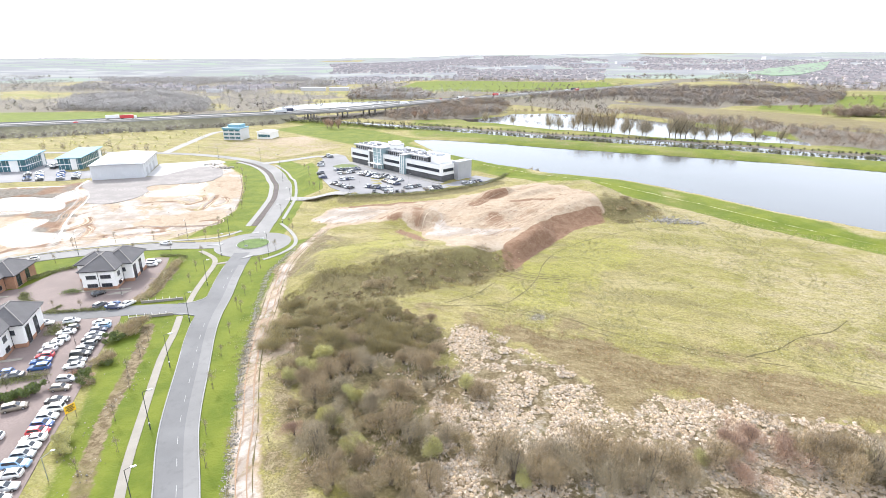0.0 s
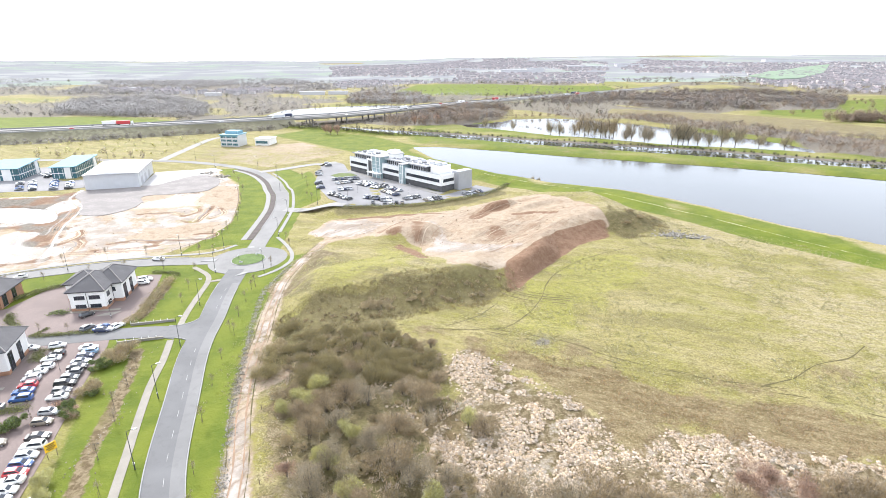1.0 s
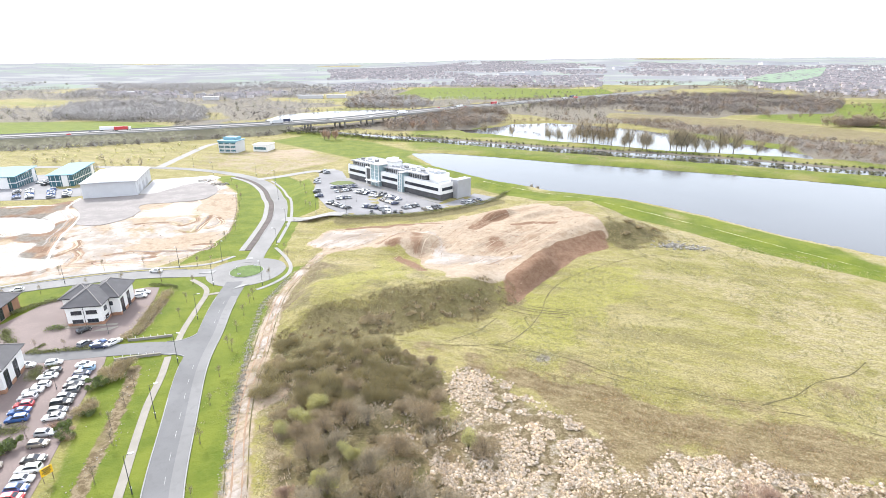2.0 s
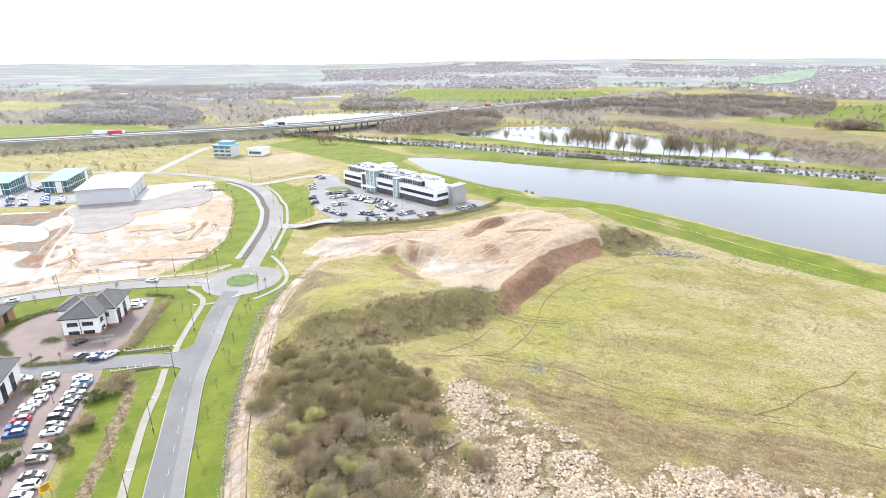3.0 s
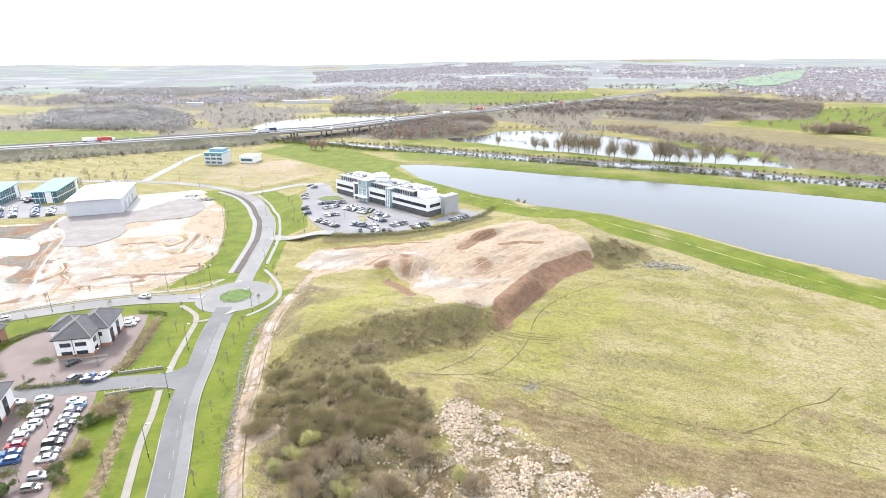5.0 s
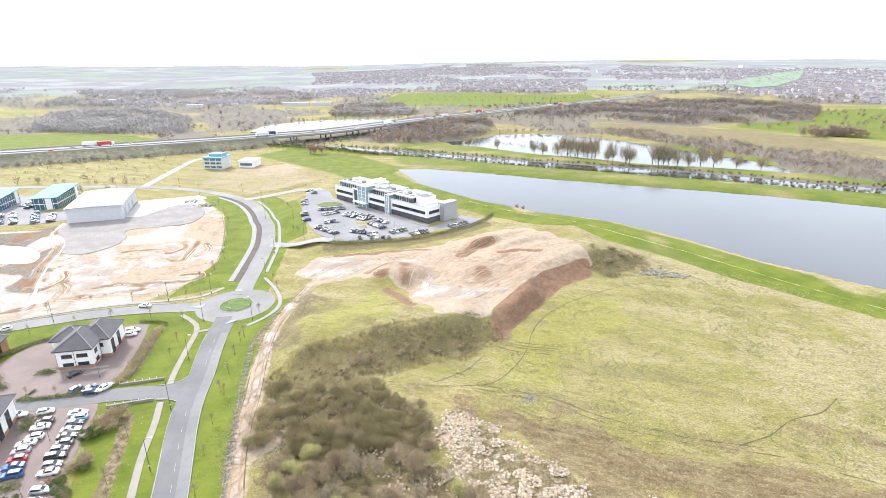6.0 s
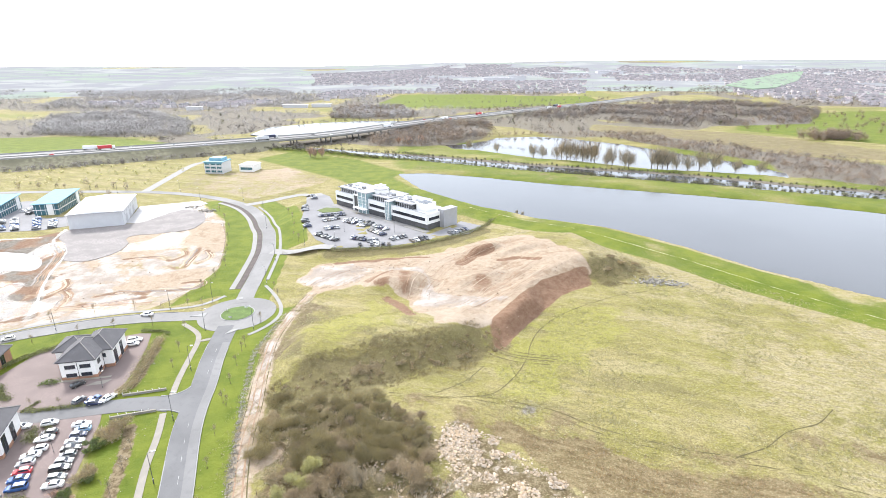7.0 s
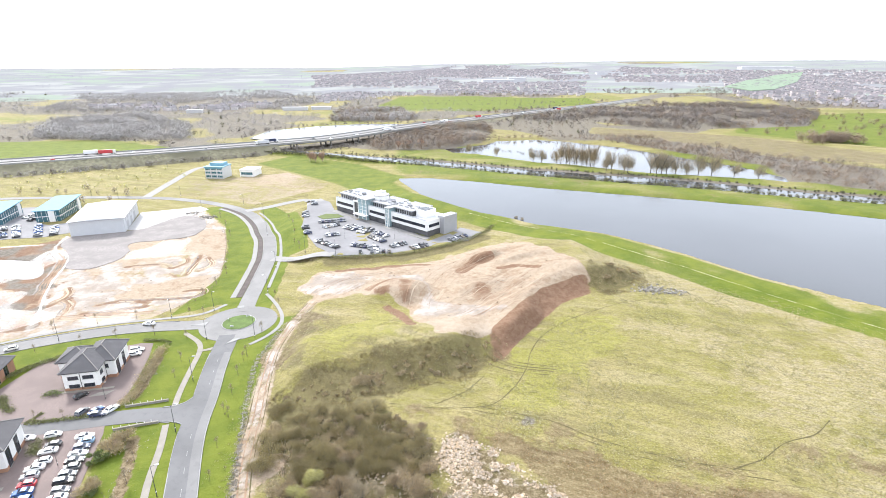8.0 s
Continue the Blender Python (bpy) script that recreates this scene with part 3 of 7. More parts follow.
TOWNS = [[(-250, 1200), (-560, 2600), (140, 3600), (760, 2700), (377, 1350), (100, 1420), (-98, 1490)],
         [(560, 1960), (890, 1690), (665, 1235), (783, 940), (1150, 1000), (2100, 1900), (1450, 2350), (1023, 3000)]]
KNOLL_PATH = curve_through([(-12.4, 128.4), (-4.8, 126.5), (4, 125.9), (10.4, 125.5), (14.5, 127.1), (17.8, 129.8), (22.6, 135.9), (26, 142.2), (28.9, 150.8), (33.2, 158.9), (40.4, 166.7), (48.4, 172.2), (64.7, 180.4), (80, 185)])
KNOLL_PATH_LOW = curve_through([(0, 127.6), (2.2, 129.2), (7.3, 132.2), (11.6, 137.4), (17.8, 142.4)])
FIELD_PATH = curve_through([(66.1, 103.4), (73, 105.5), (80, 109.6), (84.6, 111.6), (91.1, 113.2), (95.7, 115.5), (98, 117.7)])
FIELD_PATH_LOW = curve_through([(9.9, 125.6), (18.5, 123.1), (25.4, 120.9), (32.9, 116.3), (43.4, 110.1), (54.8, 105.6), (65.3, 103.2), (77.3, 99.9), (84.4, 95.8), (110, 86)])


# ---------------------------------------------------------------- the ground, one sheet to the horizon
def axis(fine_lo, fine_hi, mid_lo, mid_hi, lo, hi, fine, mid, grow):
    a = list(np.arange(fine_lo, fine_hi, fine))
    a = list(np.arange(mid_lo, fine_lo, mid)) + a + list(np.arange(fine_hi, mid_hi, mid))
    step, v, up = mid, a[-1], []
    while v < hi:
        step *= grow
        v += step
        up.append(min(v, hi))
    step, v, down = mid, a[0], []
    while v > lo:
        step *= grow
        v -= step
        down.append(max(v, lo))
    return np.array(down[::-1] + a + up)


xs = axis(-205, 135, -260, 330, -4900, 4900, 1.2, 3.0, 1.06)
ys = axis(55, 300, 20, 470, -4900, 4950, 1.2, 3.0, 1.045)
GX, GY = np.meshgrid(xs, ys)
GX, GY = GX.ravel(), GY.ravel()
paved = np.minimum.reduce([line_gap(line, GX, GY) for line in (ROAD[::3], WEST[::4], NORTH[::4])])
calm = ease((paved - 7) / 6) * (np.hypot(GX, GY) < 700) * np.where(GY < 175, ease((GX + 56 + 0.3 * (130 - GY)) / 8), 1.0)
soft = ease((depth_in(SAND, GX, GY) + 4) / 8)
GZ = land(GX, GY) + calm * (0.12 * rough(GX, GY, 3.1, 11) + 0.16 * rough(GX, GY, 7.3, 12) * (GX > -50)) + soft * (0.4 * rough(GX, GY, 5.2, 13) + 0.25 * rough(GX + GY, GX - 3 * GY, 7, 14))
rows, cols = len(ys), len(xs)
n = np.arange(rows * cols).reshape(rows, cols)
quads = np.stack([n[:-1, :-1], n[:-1, 1:], n[1:, 1:], n[1:, :-1]], -1).reshape(-1, 4)
ground_mesh = bpy.data.meshes.new("ground")
ground_mesh.vertices.add(len(GX))
ground_mesh.vertices.foreach_set("co", np.c_[GX, GY, GZ].astype(np.float32).ravel())
ground_mesh.loops.add(quads.size)
ground_mesh.loops.foreach_set("vertex_index", quads.astype(np.int32).ravel())
ground_mesh.polygons.add(len(quads))
ground_mesh.polygons.foreach_set("loop_start", np.arange(0, quads.size, 4, dtype=np.int32))
ground_mesh.update(calc_edges=True)
ground_mesh.polygons.foreach_set("use_smooth", [True] * len(quads))


def cover(area, soft_edge=3.0, wobble=0.0, size=6.0, seed=31):
    d = depth_in(area, GX, GY)
    return ease((d + wobble * rough(GX, GY, size, seed) + soft_edge) / (2 * soft_edge))


def band(line, inner, outer):
    return ease((outer - line_gap(line, GX, GY)) / (outer - inner))


business = ease((-47 - (GX + 0.32 * (GY - 99) * (GY < 99))) / 3) * (GY < np.interp(GX, (-230, -175, -142, -128, -113, -100, -80), (95, 140, 163, 170, 176, 178.4, 184))) * (GY > 0)
lush = np.maximum.reduce([band(ROAD[::2], 10.0, 12.5), business * (GX < -40) * (1 - 0.55 * ease((-2.5 - (GX + 58.7 + 0.4 * (GY - 68.5))) / 3) * (GY < 123)), cover(LAWN_WEST, 1.0), cover(LAWN_EAST, 1.0), cover(HILL_LAWN, 8) * 0.8,
                          band(beside(DAM, 8.0), 10.0, 12.5) * (0.68 + 0.4 * rough(GX, GY, 16, 102) + 0.2 * ease((line_gap(DAM, GX, GY) - 3) / 6)), cover(FIELD_LEFT, 6), 0.5 * ease((-0.15 - rough(GX, GY, 130, 92) - 0.5 * rough(GX, GY, 50, 93)) / 0.3) * ease((np.hypot(GX, GY) - 620) / 60), (0.62 + 0.2 * rough(GX, GY, 18, 98)) * ease((GY + 0.75 * GX - 395) / 30) * ease((GX + 60) / 40) * ease((620 - np.hypot(GX, GY)) / 60) * (1 - cover(MEADOW, 6)),
                          cover(FIELD_MID, 10), cover(FIELD_HILL, 14), cover(GOLF, 10) * 0.9, band(ring(*ISLAND, 4), 3, 6), band(CANAL_NEAR, 4, 16) * 0.7, band(beside(WEST[::3], -7), 4, 6),
                          band(NORTH[:60:2], 9, 10)])
DITCH = [(-50, 50), (-58.7, 68.5), (-64.3, 83), (-68.2, 98), (-71.6, 109), (-75.5, 119)]
straw = np.maximum.reduce([band(DITCH, 0.6, 2.4) * 0.9, band([(-83.8, 136), (-85.2, 147), (-87.4, 158)], 0.5, 1.8) * 0.8, cover(SCRUB, 6, 5) * 0.8, cover(REEDS, 4, 3), band(TRACK[::2], 2, 6.5) * 0.5, cover([(-26, 58), (-38, 92), (-44, 118), (-38, 122), (-33, 100), (-24, 80), (-16, 58)], 3, 3) * (0.5 + 0.3 * rough(GX, GY, 6, 99)),
                           cover([(-54, 150), (-48, 145), (-42, 160), (-38, 178), (-45, 190), (-54, 185)], 3, 5) * (0.55 + 0.35 * rough(GX, GY, 8, 58)), cover(BEIGE, 3) * 0.45, cover(MEADOW, 8) * 0.58,
                           (0.2 + 0.3 * rough(GX, GY, 12, 66)) * ease((GY + 0.75 * GX - 395) / 30) * ease((GX + 60) / 40) * ease((620 - np.hypot(GX, GY)) / 60)])
# dark rank growth on the mound's flank and hump, the flank's shade painted in with it, a darker floor under the scrub,
# brown weeds by the reeds, bleached and fresh grass in the field
dark = np.maximum.reduce([cover([(-44, 132), (-42, 140), (-36, 143), (-23, 146), (-13, 150), (-3, 152), (8, 154), (15, 158), (19, 153), (17, 147), (8, 140), (-3, 138), (-14, 133), (-26, 129.5), (-38, 129)], 4, 4) * (0.85 + 0.3 * rough(GX, GY, 6, 54)), cover([(-54, 146), (-42, 141), (-20, 148), (6, 154), (-6, 164), (-22, 172), (-40, 184), (-52, 176)], 4, 5) * (0.38 + 0.3 * rough(GX, GY, 7, 88)),
                          cover([(57, 196), (62, 206), (70, 208), (82, 208), (80, 196), (72, 192), (60, 188.5)], 3, 3) * (0.75 + 0.3 * rough(GX, GY, 6, 60)), cover(SCRUB, 5, 4) * 0.75, cover([(-44, 104), (-44, 132), (-20, 131), (-8, 122), (-12, 108)], 4, 4) * 0.75,
                          band([(-46, 236), (-14, 236), (6, 247), (24, 264)], 3, 8) * 0.7])
# the second, wider band browns and dulls the near field
weed = np.maximum.reduce([cover([(4, 121), (14, 117), (30, 110), (45, 104), (60, 100), (78, 95), (96, 90), (96, 82), (80, 81), (60, 86), (46, 90), (38, 88), (35, 83), (30, 87), (30, 93), (26, 98), (19, 104), (8, 116)], 3, 3) * (0.78 + 0.3 * rough(GX, GY, 7, 53)),
                          cover([(6, 128), (30, 120), (60, 112), (90, 108), (125, 104), (125, 84), (96, 88), (60, 98), (20, 112)], 5, 6) * (0.4 + 0.26 * rough((0.93 * GX - 0.37 * GY) / 3, 0.37 * GX + 0.93 * GY, 6, 103)), cover([(-14, 128), (0, 126), (14, 122), (6, 117), (-6, 118)], 3, 4) * (0.5 + 0.4 * rough(GX, GY, 6, 59)), cover([(16, 152), (22, 152), (21, 146), (14, 146)], 2, 2) * 0.7, cover(SCRUB, 4, 4) * ease(0.2 + rough(GX, GY, 7, 64)) * 0.7,
                          band([(38, 254), (60, 224), (80, 204)], 3, 10) * 0.3])
fresh = rough(GX, GY, 26, 67)
spring = np.maximum.reduce([cover([(15, 131), (24, 148), (40, 166), (58, 178), (62, 160), (44, 138), (28, 126)], 6, 8) * 0.85, cover([(-44, 142), (-35, 131), (-43, 129)], 3, 2), cover([(-40, 158), (-22, 184), (-14, 176), (-8, 160), (-28, 150)], 5, 5) * 0.75,
                            cover([(10, 122), (60, 108), (95, 96), (130, 90), (120, 130), (60, 140)], 8, 8) * (0.35 + 0.4 * fresh)])
bleach = np.clip(ease((GX + 0.4 * (GY - 150) - 42) / 40) * (0.62 + 0.35 * rough((0.93 * GX - 0.37 * GY) / 4, 0.37 * GX + 0.93 * GY, 11, 68) - 0.12 * (1 - ease((GX - 70) / 40))) * (GY < 300), 0, 1)
bleach = np.maximum.reduce([bleach, cover([(36, 256), (66, 222), (88, 196), (104, 196), (72, 238), (48, 268)], 4, 4) * 0.9, cover([(-52, 160), (-44, 158), (-36, 184), (-44, 192)], 3, 3) * 0.5, cover([(-18, 168), (-6, 162), (10, 153), (0, 150), (-20, 158)], 4, 3) * 0.5])
MUD = [(-260, 175), (-148, 172), (-142, 178), (-150, 196), (-161, 219), (-170, 240), (-181, 259), (-193, 280), (-215, 268), (-260, 262)]
APRON = [(-190, 266), (-194, 284), (-166, 294), (-160, 303), (-152, 323), (-134, 313), (-129, 286), (-142, 277), (-156, 270), (-150, 257), (-152, 242), (-163, 234), (-180, 257)]
SITE_SAND = [[(-152, 247), (-154, 271), (-140, 279), (-127, 298), (-114, 289), (-105, 268), (-103.5, 250), (-120, 257), (-130, 244), (-146, 243)], [(-128, 210), (-122, 218), (-98, 226), (-94, 213), (-102, 208), (-111, 202), (-125, 202)]]
WHITE = [[(-162, 224), (-150, 239), (-128, 239), (-105, 248), (-97, 234), (-98, 226), (-129, 213), (-131, 190), (-133, 179), (-145, 206)], [(-215, 216), (-184, 217), (-174, 212), (-167, 193), (-158, 178), (-165, 160), (-200, 150)], [(-144, 214), (-139, 206), (-137, 195), (-133, 184), (-138, 180), (-146, 196)]]
GUTTER = curve_through([(-197, 284), (-190.5, 264), (-180, 256), (-173.5, 248), (-165, 225.5), (-157.5, 208.5), (-148, 190.5), (-142, 177)])
BOWL = [(-56, 211), (-54, 223), (-41, 224), (-20, 219), (-8, 212), (-1, 201), (2, 185), (14, 181), (23, 174), (18, 171), (8, 166), (-1, 169), (-7, 175), (-5, 186), (-5, 193), (-11, 209), (-25, 208), (-29, 203), (-38, 196), (-47, 195)]
SWEEPS = [[(-6, 177), (-2, 192), (6, 211), (17, 222), (30, 238)], [(-1, 168), (9, 177), (20, 191), (32, 203), (44, 213)], [(8, 163), (21, 176), (35, 189), (53, 201)], [(-3, 212), (8, 216), (20, 224), (36, 232), (44, 220)],
          [(-46, 193), (-40, 202), (-31, 212), (-14, 214), (-2, 210)], [(15, 164), (25, 173.5), (38, 185.5), (52, 198)], [(9, 192), (18, 197), (28, 193), (38, 200)]]
STREAKS = [[(-141, 238), (-135, 239.5), (-127, 241), (-120, 236)], [(-114, 255), (-111, 240), (-110, 226), (-117, 229)], [(-102, 210), (-95, 211), (-96, 204), (-114, 201.5), (-125, 200)], [(-132, 190), (-122, 191.5), (-111, 196)], [(-108, 249), (-103, 240), (-106, 232)],
           [(-130, 197), (-123, 201), (-112, 199)], [(-121, 252), (-116, 244), (-119, 236)], [(-146, 203), (-140, 196), (-137, 184)], [(-152, 214), (-147, 206), (-149, 196)], [(-150, 186), (-128, 187), (-104, 190)], [(-192, 262), (-183, 254), (-176, 246), (-168, 226), (-160, 208), (-150, 189)]]
reed_floor = cover(REEDS, 3, 4) * ease((rough(GX, GY, 2.6, 61) * 0.7 + 0.45 * rough(GX * 0.6 + GY, GY - GX * 0.5, 7, 62) + 0.6) / 0.3)
site = cover(BARE, 1.2)
site_sand = np.maximum.reduce([cover(a_, 3, 3) for a_ in SITE_SAND])
sand = np.maximum.reduce([cover(SAND, 2.0, 2.5) * np.where(GX > 8, ease((depth_in(MOUND, GX, GY) - 1) / 2), 1.0), site * np.clip(0.66 + 0.2 * rough(GX, GY, 12, 56) + 1.2 * site_sand, 0, 1), band(TRACK[::2], 1.6, 4.4) * (0.62 + 0.2 * rough(GX, GY, 9, 44)), cover(BEIGE, 3) * (0.5 + 0.15 * rough(GX, GY, 30, 47)), cover([(-38, 101), (-35, 112), (-41, 113), (-44, 103)], 2, 2)])
scarp_face = ease((depth_in(MOUND, GX, GY) + 1.5) / 1.5) * ease((9 - depth_in(MOUND, GX, GY)) / 2) * ease((GX - 15) / 4) * ease((62 - GX) / 6) * (GY < 205)
heap = ease((depth_in([(-30, 202), (-24, 208), (-11, 208.5), (-4.5, 190), (-7, 181.5), (-14, 183.5), (-23, 190)], GX, GY) + 1) / 3)
gash = np.maximum.reduce([band([(11, 211), (17, 219), (23, 223)], 1.5, 4.0), band([(26, 209), (32, 212), (41, 206)], 0.8, 2.6) * 0.9, band([(-43, 226.5), (-27, 225.5), (-12, 225.5), (-3, 223)], 0.6, 2.2), band([(-17.5, 183), (-12, 174), (-8, 164)], 0.8, 3.0) * 0.9,
                          cover([(9, 192), (18, 197), (28, 193), (25, 181), (14, 183)], 3, 3) * (0.45 + 0.3 * rough(GX, GY, 6, 69))])
streak_lines = np.maximum.reduce([band(curve_through(a_, 3), 0.5, 2.4) * (0.7 + 0.4 * rough(GX, GY, 5, 48)) for a_ in STREAKS])
# the heap's shaded left face is painted browner, fading to the right
brown = np.maximum.reduce([scarp_face, (0.62 + 0.35 * rough(GX, GY, 5, 72) - 0.3 * ease((GX + 12) / 5)) * heap, gash, cover(MUD, 4, 6) * (0.85 - 0.35 * ease(rough(GX, GY, 13, 49) * 1.4)) * (1 - 0.75 * cover(WHITE[1], 3, 6)), streak_lines * 0.9, site * ease((rough(GX + 0.7 * GY, 0.4 * GY - GX, 9, 45) + 0.6 * rough(GX, GY, 4.5, 46) - 0.7) / 0.3) * 0.6 * (1 - site_sand)])
mud = cover(MUD, 3, 6)
pale = np.maximum.reduce([site * (0.64 + 0.3 * rough(GX + 0.6 * GY, 0.4 * GY - 0.3 * GX, 6, 55) + 0.3 * rough(GX, GY, 3.2, 73)) * (1 - 0.95 * site_sand) * (1 - 0.8 * mud) * (1 - cover(APRON, 2)) * (1 - ease((streak_lines - 0.15) / 0.4)), reed_floor * 0.4, np.maximum(cover(WHITE[0], 3, 6), np.maximum(cover(WHITE[1], 3, 6) * 0.65, cover(WHITE[2], 1.5, 2))) * (0.47 + 0.42 * rough(GX + 0.8 * GY, 0.5 * GY - 0.3 * GX, 7, 55) + 0.25 * rough(GX, GY, 3.2, 73)) * (1 - 0.9 * site_sand) * (1 - ease((streak_lines - 0.2) / 0.4)),
                          cover(BOWL, 3, 2.5) * (0.68 + 0.3 * rough(GX, GY, 8, 50)) * (1 - heap), band(GUTTER, 0.5, 1.6), band(TRACK[::2], 1.0, 3.4) * (0.55 + 0.3 * rough(GX, GY, 5, 51))])
ruts = np.maximum.reduce([band(beside(curve_through(a_, 1.5), off), 0.25, 1.0) * (0.7 + 0.4 * rough(GX, GY, 6, 52)) for a_ in SWEEPS for off in (-4.6, -2.0, 0.4, 2.9)])
worn = np.maximum.reduce([ruts * 0.45 * cover(SAND, 2),
                          band(beside(TRACK, 1.0)[::2], 0.2, 0.9) * 0.6, band(beside(TRACK, -1.0)[::2], 0.2, 0.9) * 0.6])
open_land = 1 - np.maximum.reduce([cover(a_, 10) for a_ in (FIELD_LEFT, FIELD_MID, FIELD_HILL, MEADOW, GOLF)])
wood = np.maximum.reduce([ease((rough(GX, GY, 130, 92) + 0.5 * rough(GX, GY, 50, 93) + 0.1) / 0.35) * ease((np.hypot(GX, GY) - 600) / 60) * open_land] + [cover(area, 12) for kind, tall, area in WOODS] + [cover(area, 40) * 0.6 for area in TOWNS] + [band(CANAL_FAR, 2, 9) * 0.8, cover(ring(23.5, 121, 2.3), 1.2, 1.0, 3) * 0.75, site * (1 - site_sand) * mud * (1 - 0.8 * cover(WHITE[1], 4, 6)) * (0.58 + 0.4 * rough(GX, GY, 7, 57)), band(MOTORWAY[::2], 16, 30)])
wet = np.maximum.reduce([cover(BARE, 2) * ease(0.1 + rough(GX, GY, 17, 43)), cover(ring(23, 121, 3.2), 1.5)])
GZ = GZ - 0.3 * ruts * cover(SAND, 2) - 0.25 * np.maximum(streak_lines, 0) * site
ground_mesh.vertices.foreach_set("co", np.c_[GX, GY, GZ].astype(np.float32).ravel())
for key, four in (("cover", (lush, straw, sand, brown)), ("cover_more", (pale, worn, wood, wet)), ("cover_last", (dark, bleach, spring, weed))):
    layer = ground_mesh.attributes.new(key, "FLOAT_COLOR", "POINT")
    layer.data.foreach_set("color", np.stack(four, -1).astype(np.float32).ravel())
ground_mesh.materials.append(M["ground"])
ground = tagged(new("ground", ground_mesh), "rough grass, bare earth and mown verges over gently rising land", "ground", kind="structure")


def trodden(name, line, half, label, material="mud"):
    """A narrow worn line on the ground sheet, following its relief."""
    p = np.array(line)
    wide = half * (0.75 + 0.5 * np.abs(rough(p[:, 0], p[:, 1], 4, 77)))
    along_ = np.gradient(p, axis=0)
    along_ /= np.hypot(along_[:, 0], along_[:, 1])[:, None]
    side = np.c_[along_[:, 1], -along_[:, 0]] * wide[:, None] + 0.12 * rough(p[:, 0], p[:, 1], 2.5, 78)[:, None]
    both = np.concatenate([p - side, p + side])
    i, j = np.searchsorted(xs, both[:, 0]) - 1, np.searchsorted(ys, both[:, 1]) - 1
    u, v = (both[:, 0] - xs[i]) / (xs[i + 1] - xs[i]), (both[:, 1] - ys[j]) / (ys[j + 1] - ys[j])
    g = GZ.reshape(rows, cols)
    z = g[j, i] * (1 - u) * (1 - v) + g[j, i + 1] * u * (1 - v) + g[j + 1, i] * (1 - u) * v + g[j + 1, i + 1] * u * v + 0.045
    k = np.arange(len(p) - 1)
    return tagged(mesh_object(name, np.c_[both, z], np.c_[k, k + len(p), k + len(p) + 1, k + 1], M[material]), label, "path", kind="structure")


trodden("trodden_path", curve_through(KNOLL_PATH[::4], 0.5), 0.15, "narrow dark path trodden through rough grass")
trodden("trodden_path", curve_through(KNOLL_PATH_LOW[::4], 0.5), 0.14, "narrow dark path trodden through rough grass")
trodden("trodden_path", curve_through(FIELD_PATH[::4], 0.5), 0.14, "narrow dark path trodden through rough grass")
for off in (-0.9, 0.9):
    trodden("wheel_rut", curve_through(beside(FIELD_PATH_LOW[::4], off), 0.5), 0.06, "faint wheel rut pressed into the field")
for off in (-0.9, 0.7, 1.6, 2.8):
    trodden("wheel_rut", curve_through([(x + off, y + off) for x, y in ((9.3, 152.2), (13.4, 149.4), (19.6, 143.9), (25.9, 141.5), (33, 140))], 0.5), 0.13, "dark wheel rut running off the mound")
fan = random.Random(17)
# dark ridges of churned mud on the building site
for a_ in STREAKS:
    for off in (-1.6, -0.5, 0.7, 1.9):
        p = curve_through(beside(curve_through(a_, 2.5), off + fan.uniform(-0.4, 0.4)), 0.9)
        p = [(x + 0.5 * float(rough(x, y, 3.0, 86)), y + 0.5 * float(rough(x, y, 3.0, 87))) for x, y in p]
        p = p[int(len(p) * fan.uniform(0, 0.3)):int(len(p) * fan.uniform(0.6, 1.0))]
        if len(p) > 6:
            trodden("mud_ridge", p, fan.uniform(0.12, 0.4), "dark ridge of churned wet mud", fan.choice(("rut_dark", "mud_wet", "rut_pale")))
for off, half, mat_ in ((-2.3, 0.1, "mud"), (-1.1, 0.16, "rut_dark"), (0.6, 0.16, "rut_dark"), (1.5, 0.1, "mud")):
    trodden("wheel_rut", [(x + 0.3 * float(rough(x, y, 9, 101)), y) for x, y in beside(TRACK, off)], half, "wheel rut along the pale earth track", mat_)
trodden("bank_path", curve_through([(20, 306), (46, 280), (66, 262), (86, 238.5), (103, 216.5), (116, 196.5), (128, 180.5), (145, 159.5), (165, 138)], 1.5), 0.11, "narrow pale path along the grass bank", "tussock")
# wheel tracks fanned over the bare sand
for a_ in SWEEPS:
    for off in np.arange(-6.5, 6.6, 1.5):
        p = curve_through(beside(curve_through(a_, 3.0), off + fan.uniform(-0.3, 0.3)), 0.8)
        p = p[int(len(p) * fan.uniform(0, 0.35)):int(len(p) * fan.uniform(0.65, 1.0))]
        p = [q for q in p if depth_in(SAND, np.array([q[0]]), np.array([q[1]]))[0] > 1.5 and (q[0] < 10 or depth_in(MOUND, np.array([q[0]]), np.array([q[1]]))[0] > 9)]
        if len(p) > 8:
            trodden("wheel_track", p, fan.uniform(0.06, 0.15), "wheel track pressed into bare sandy earth", fan.choice(("rut_dark", "rut_dark", "rut_pale")))

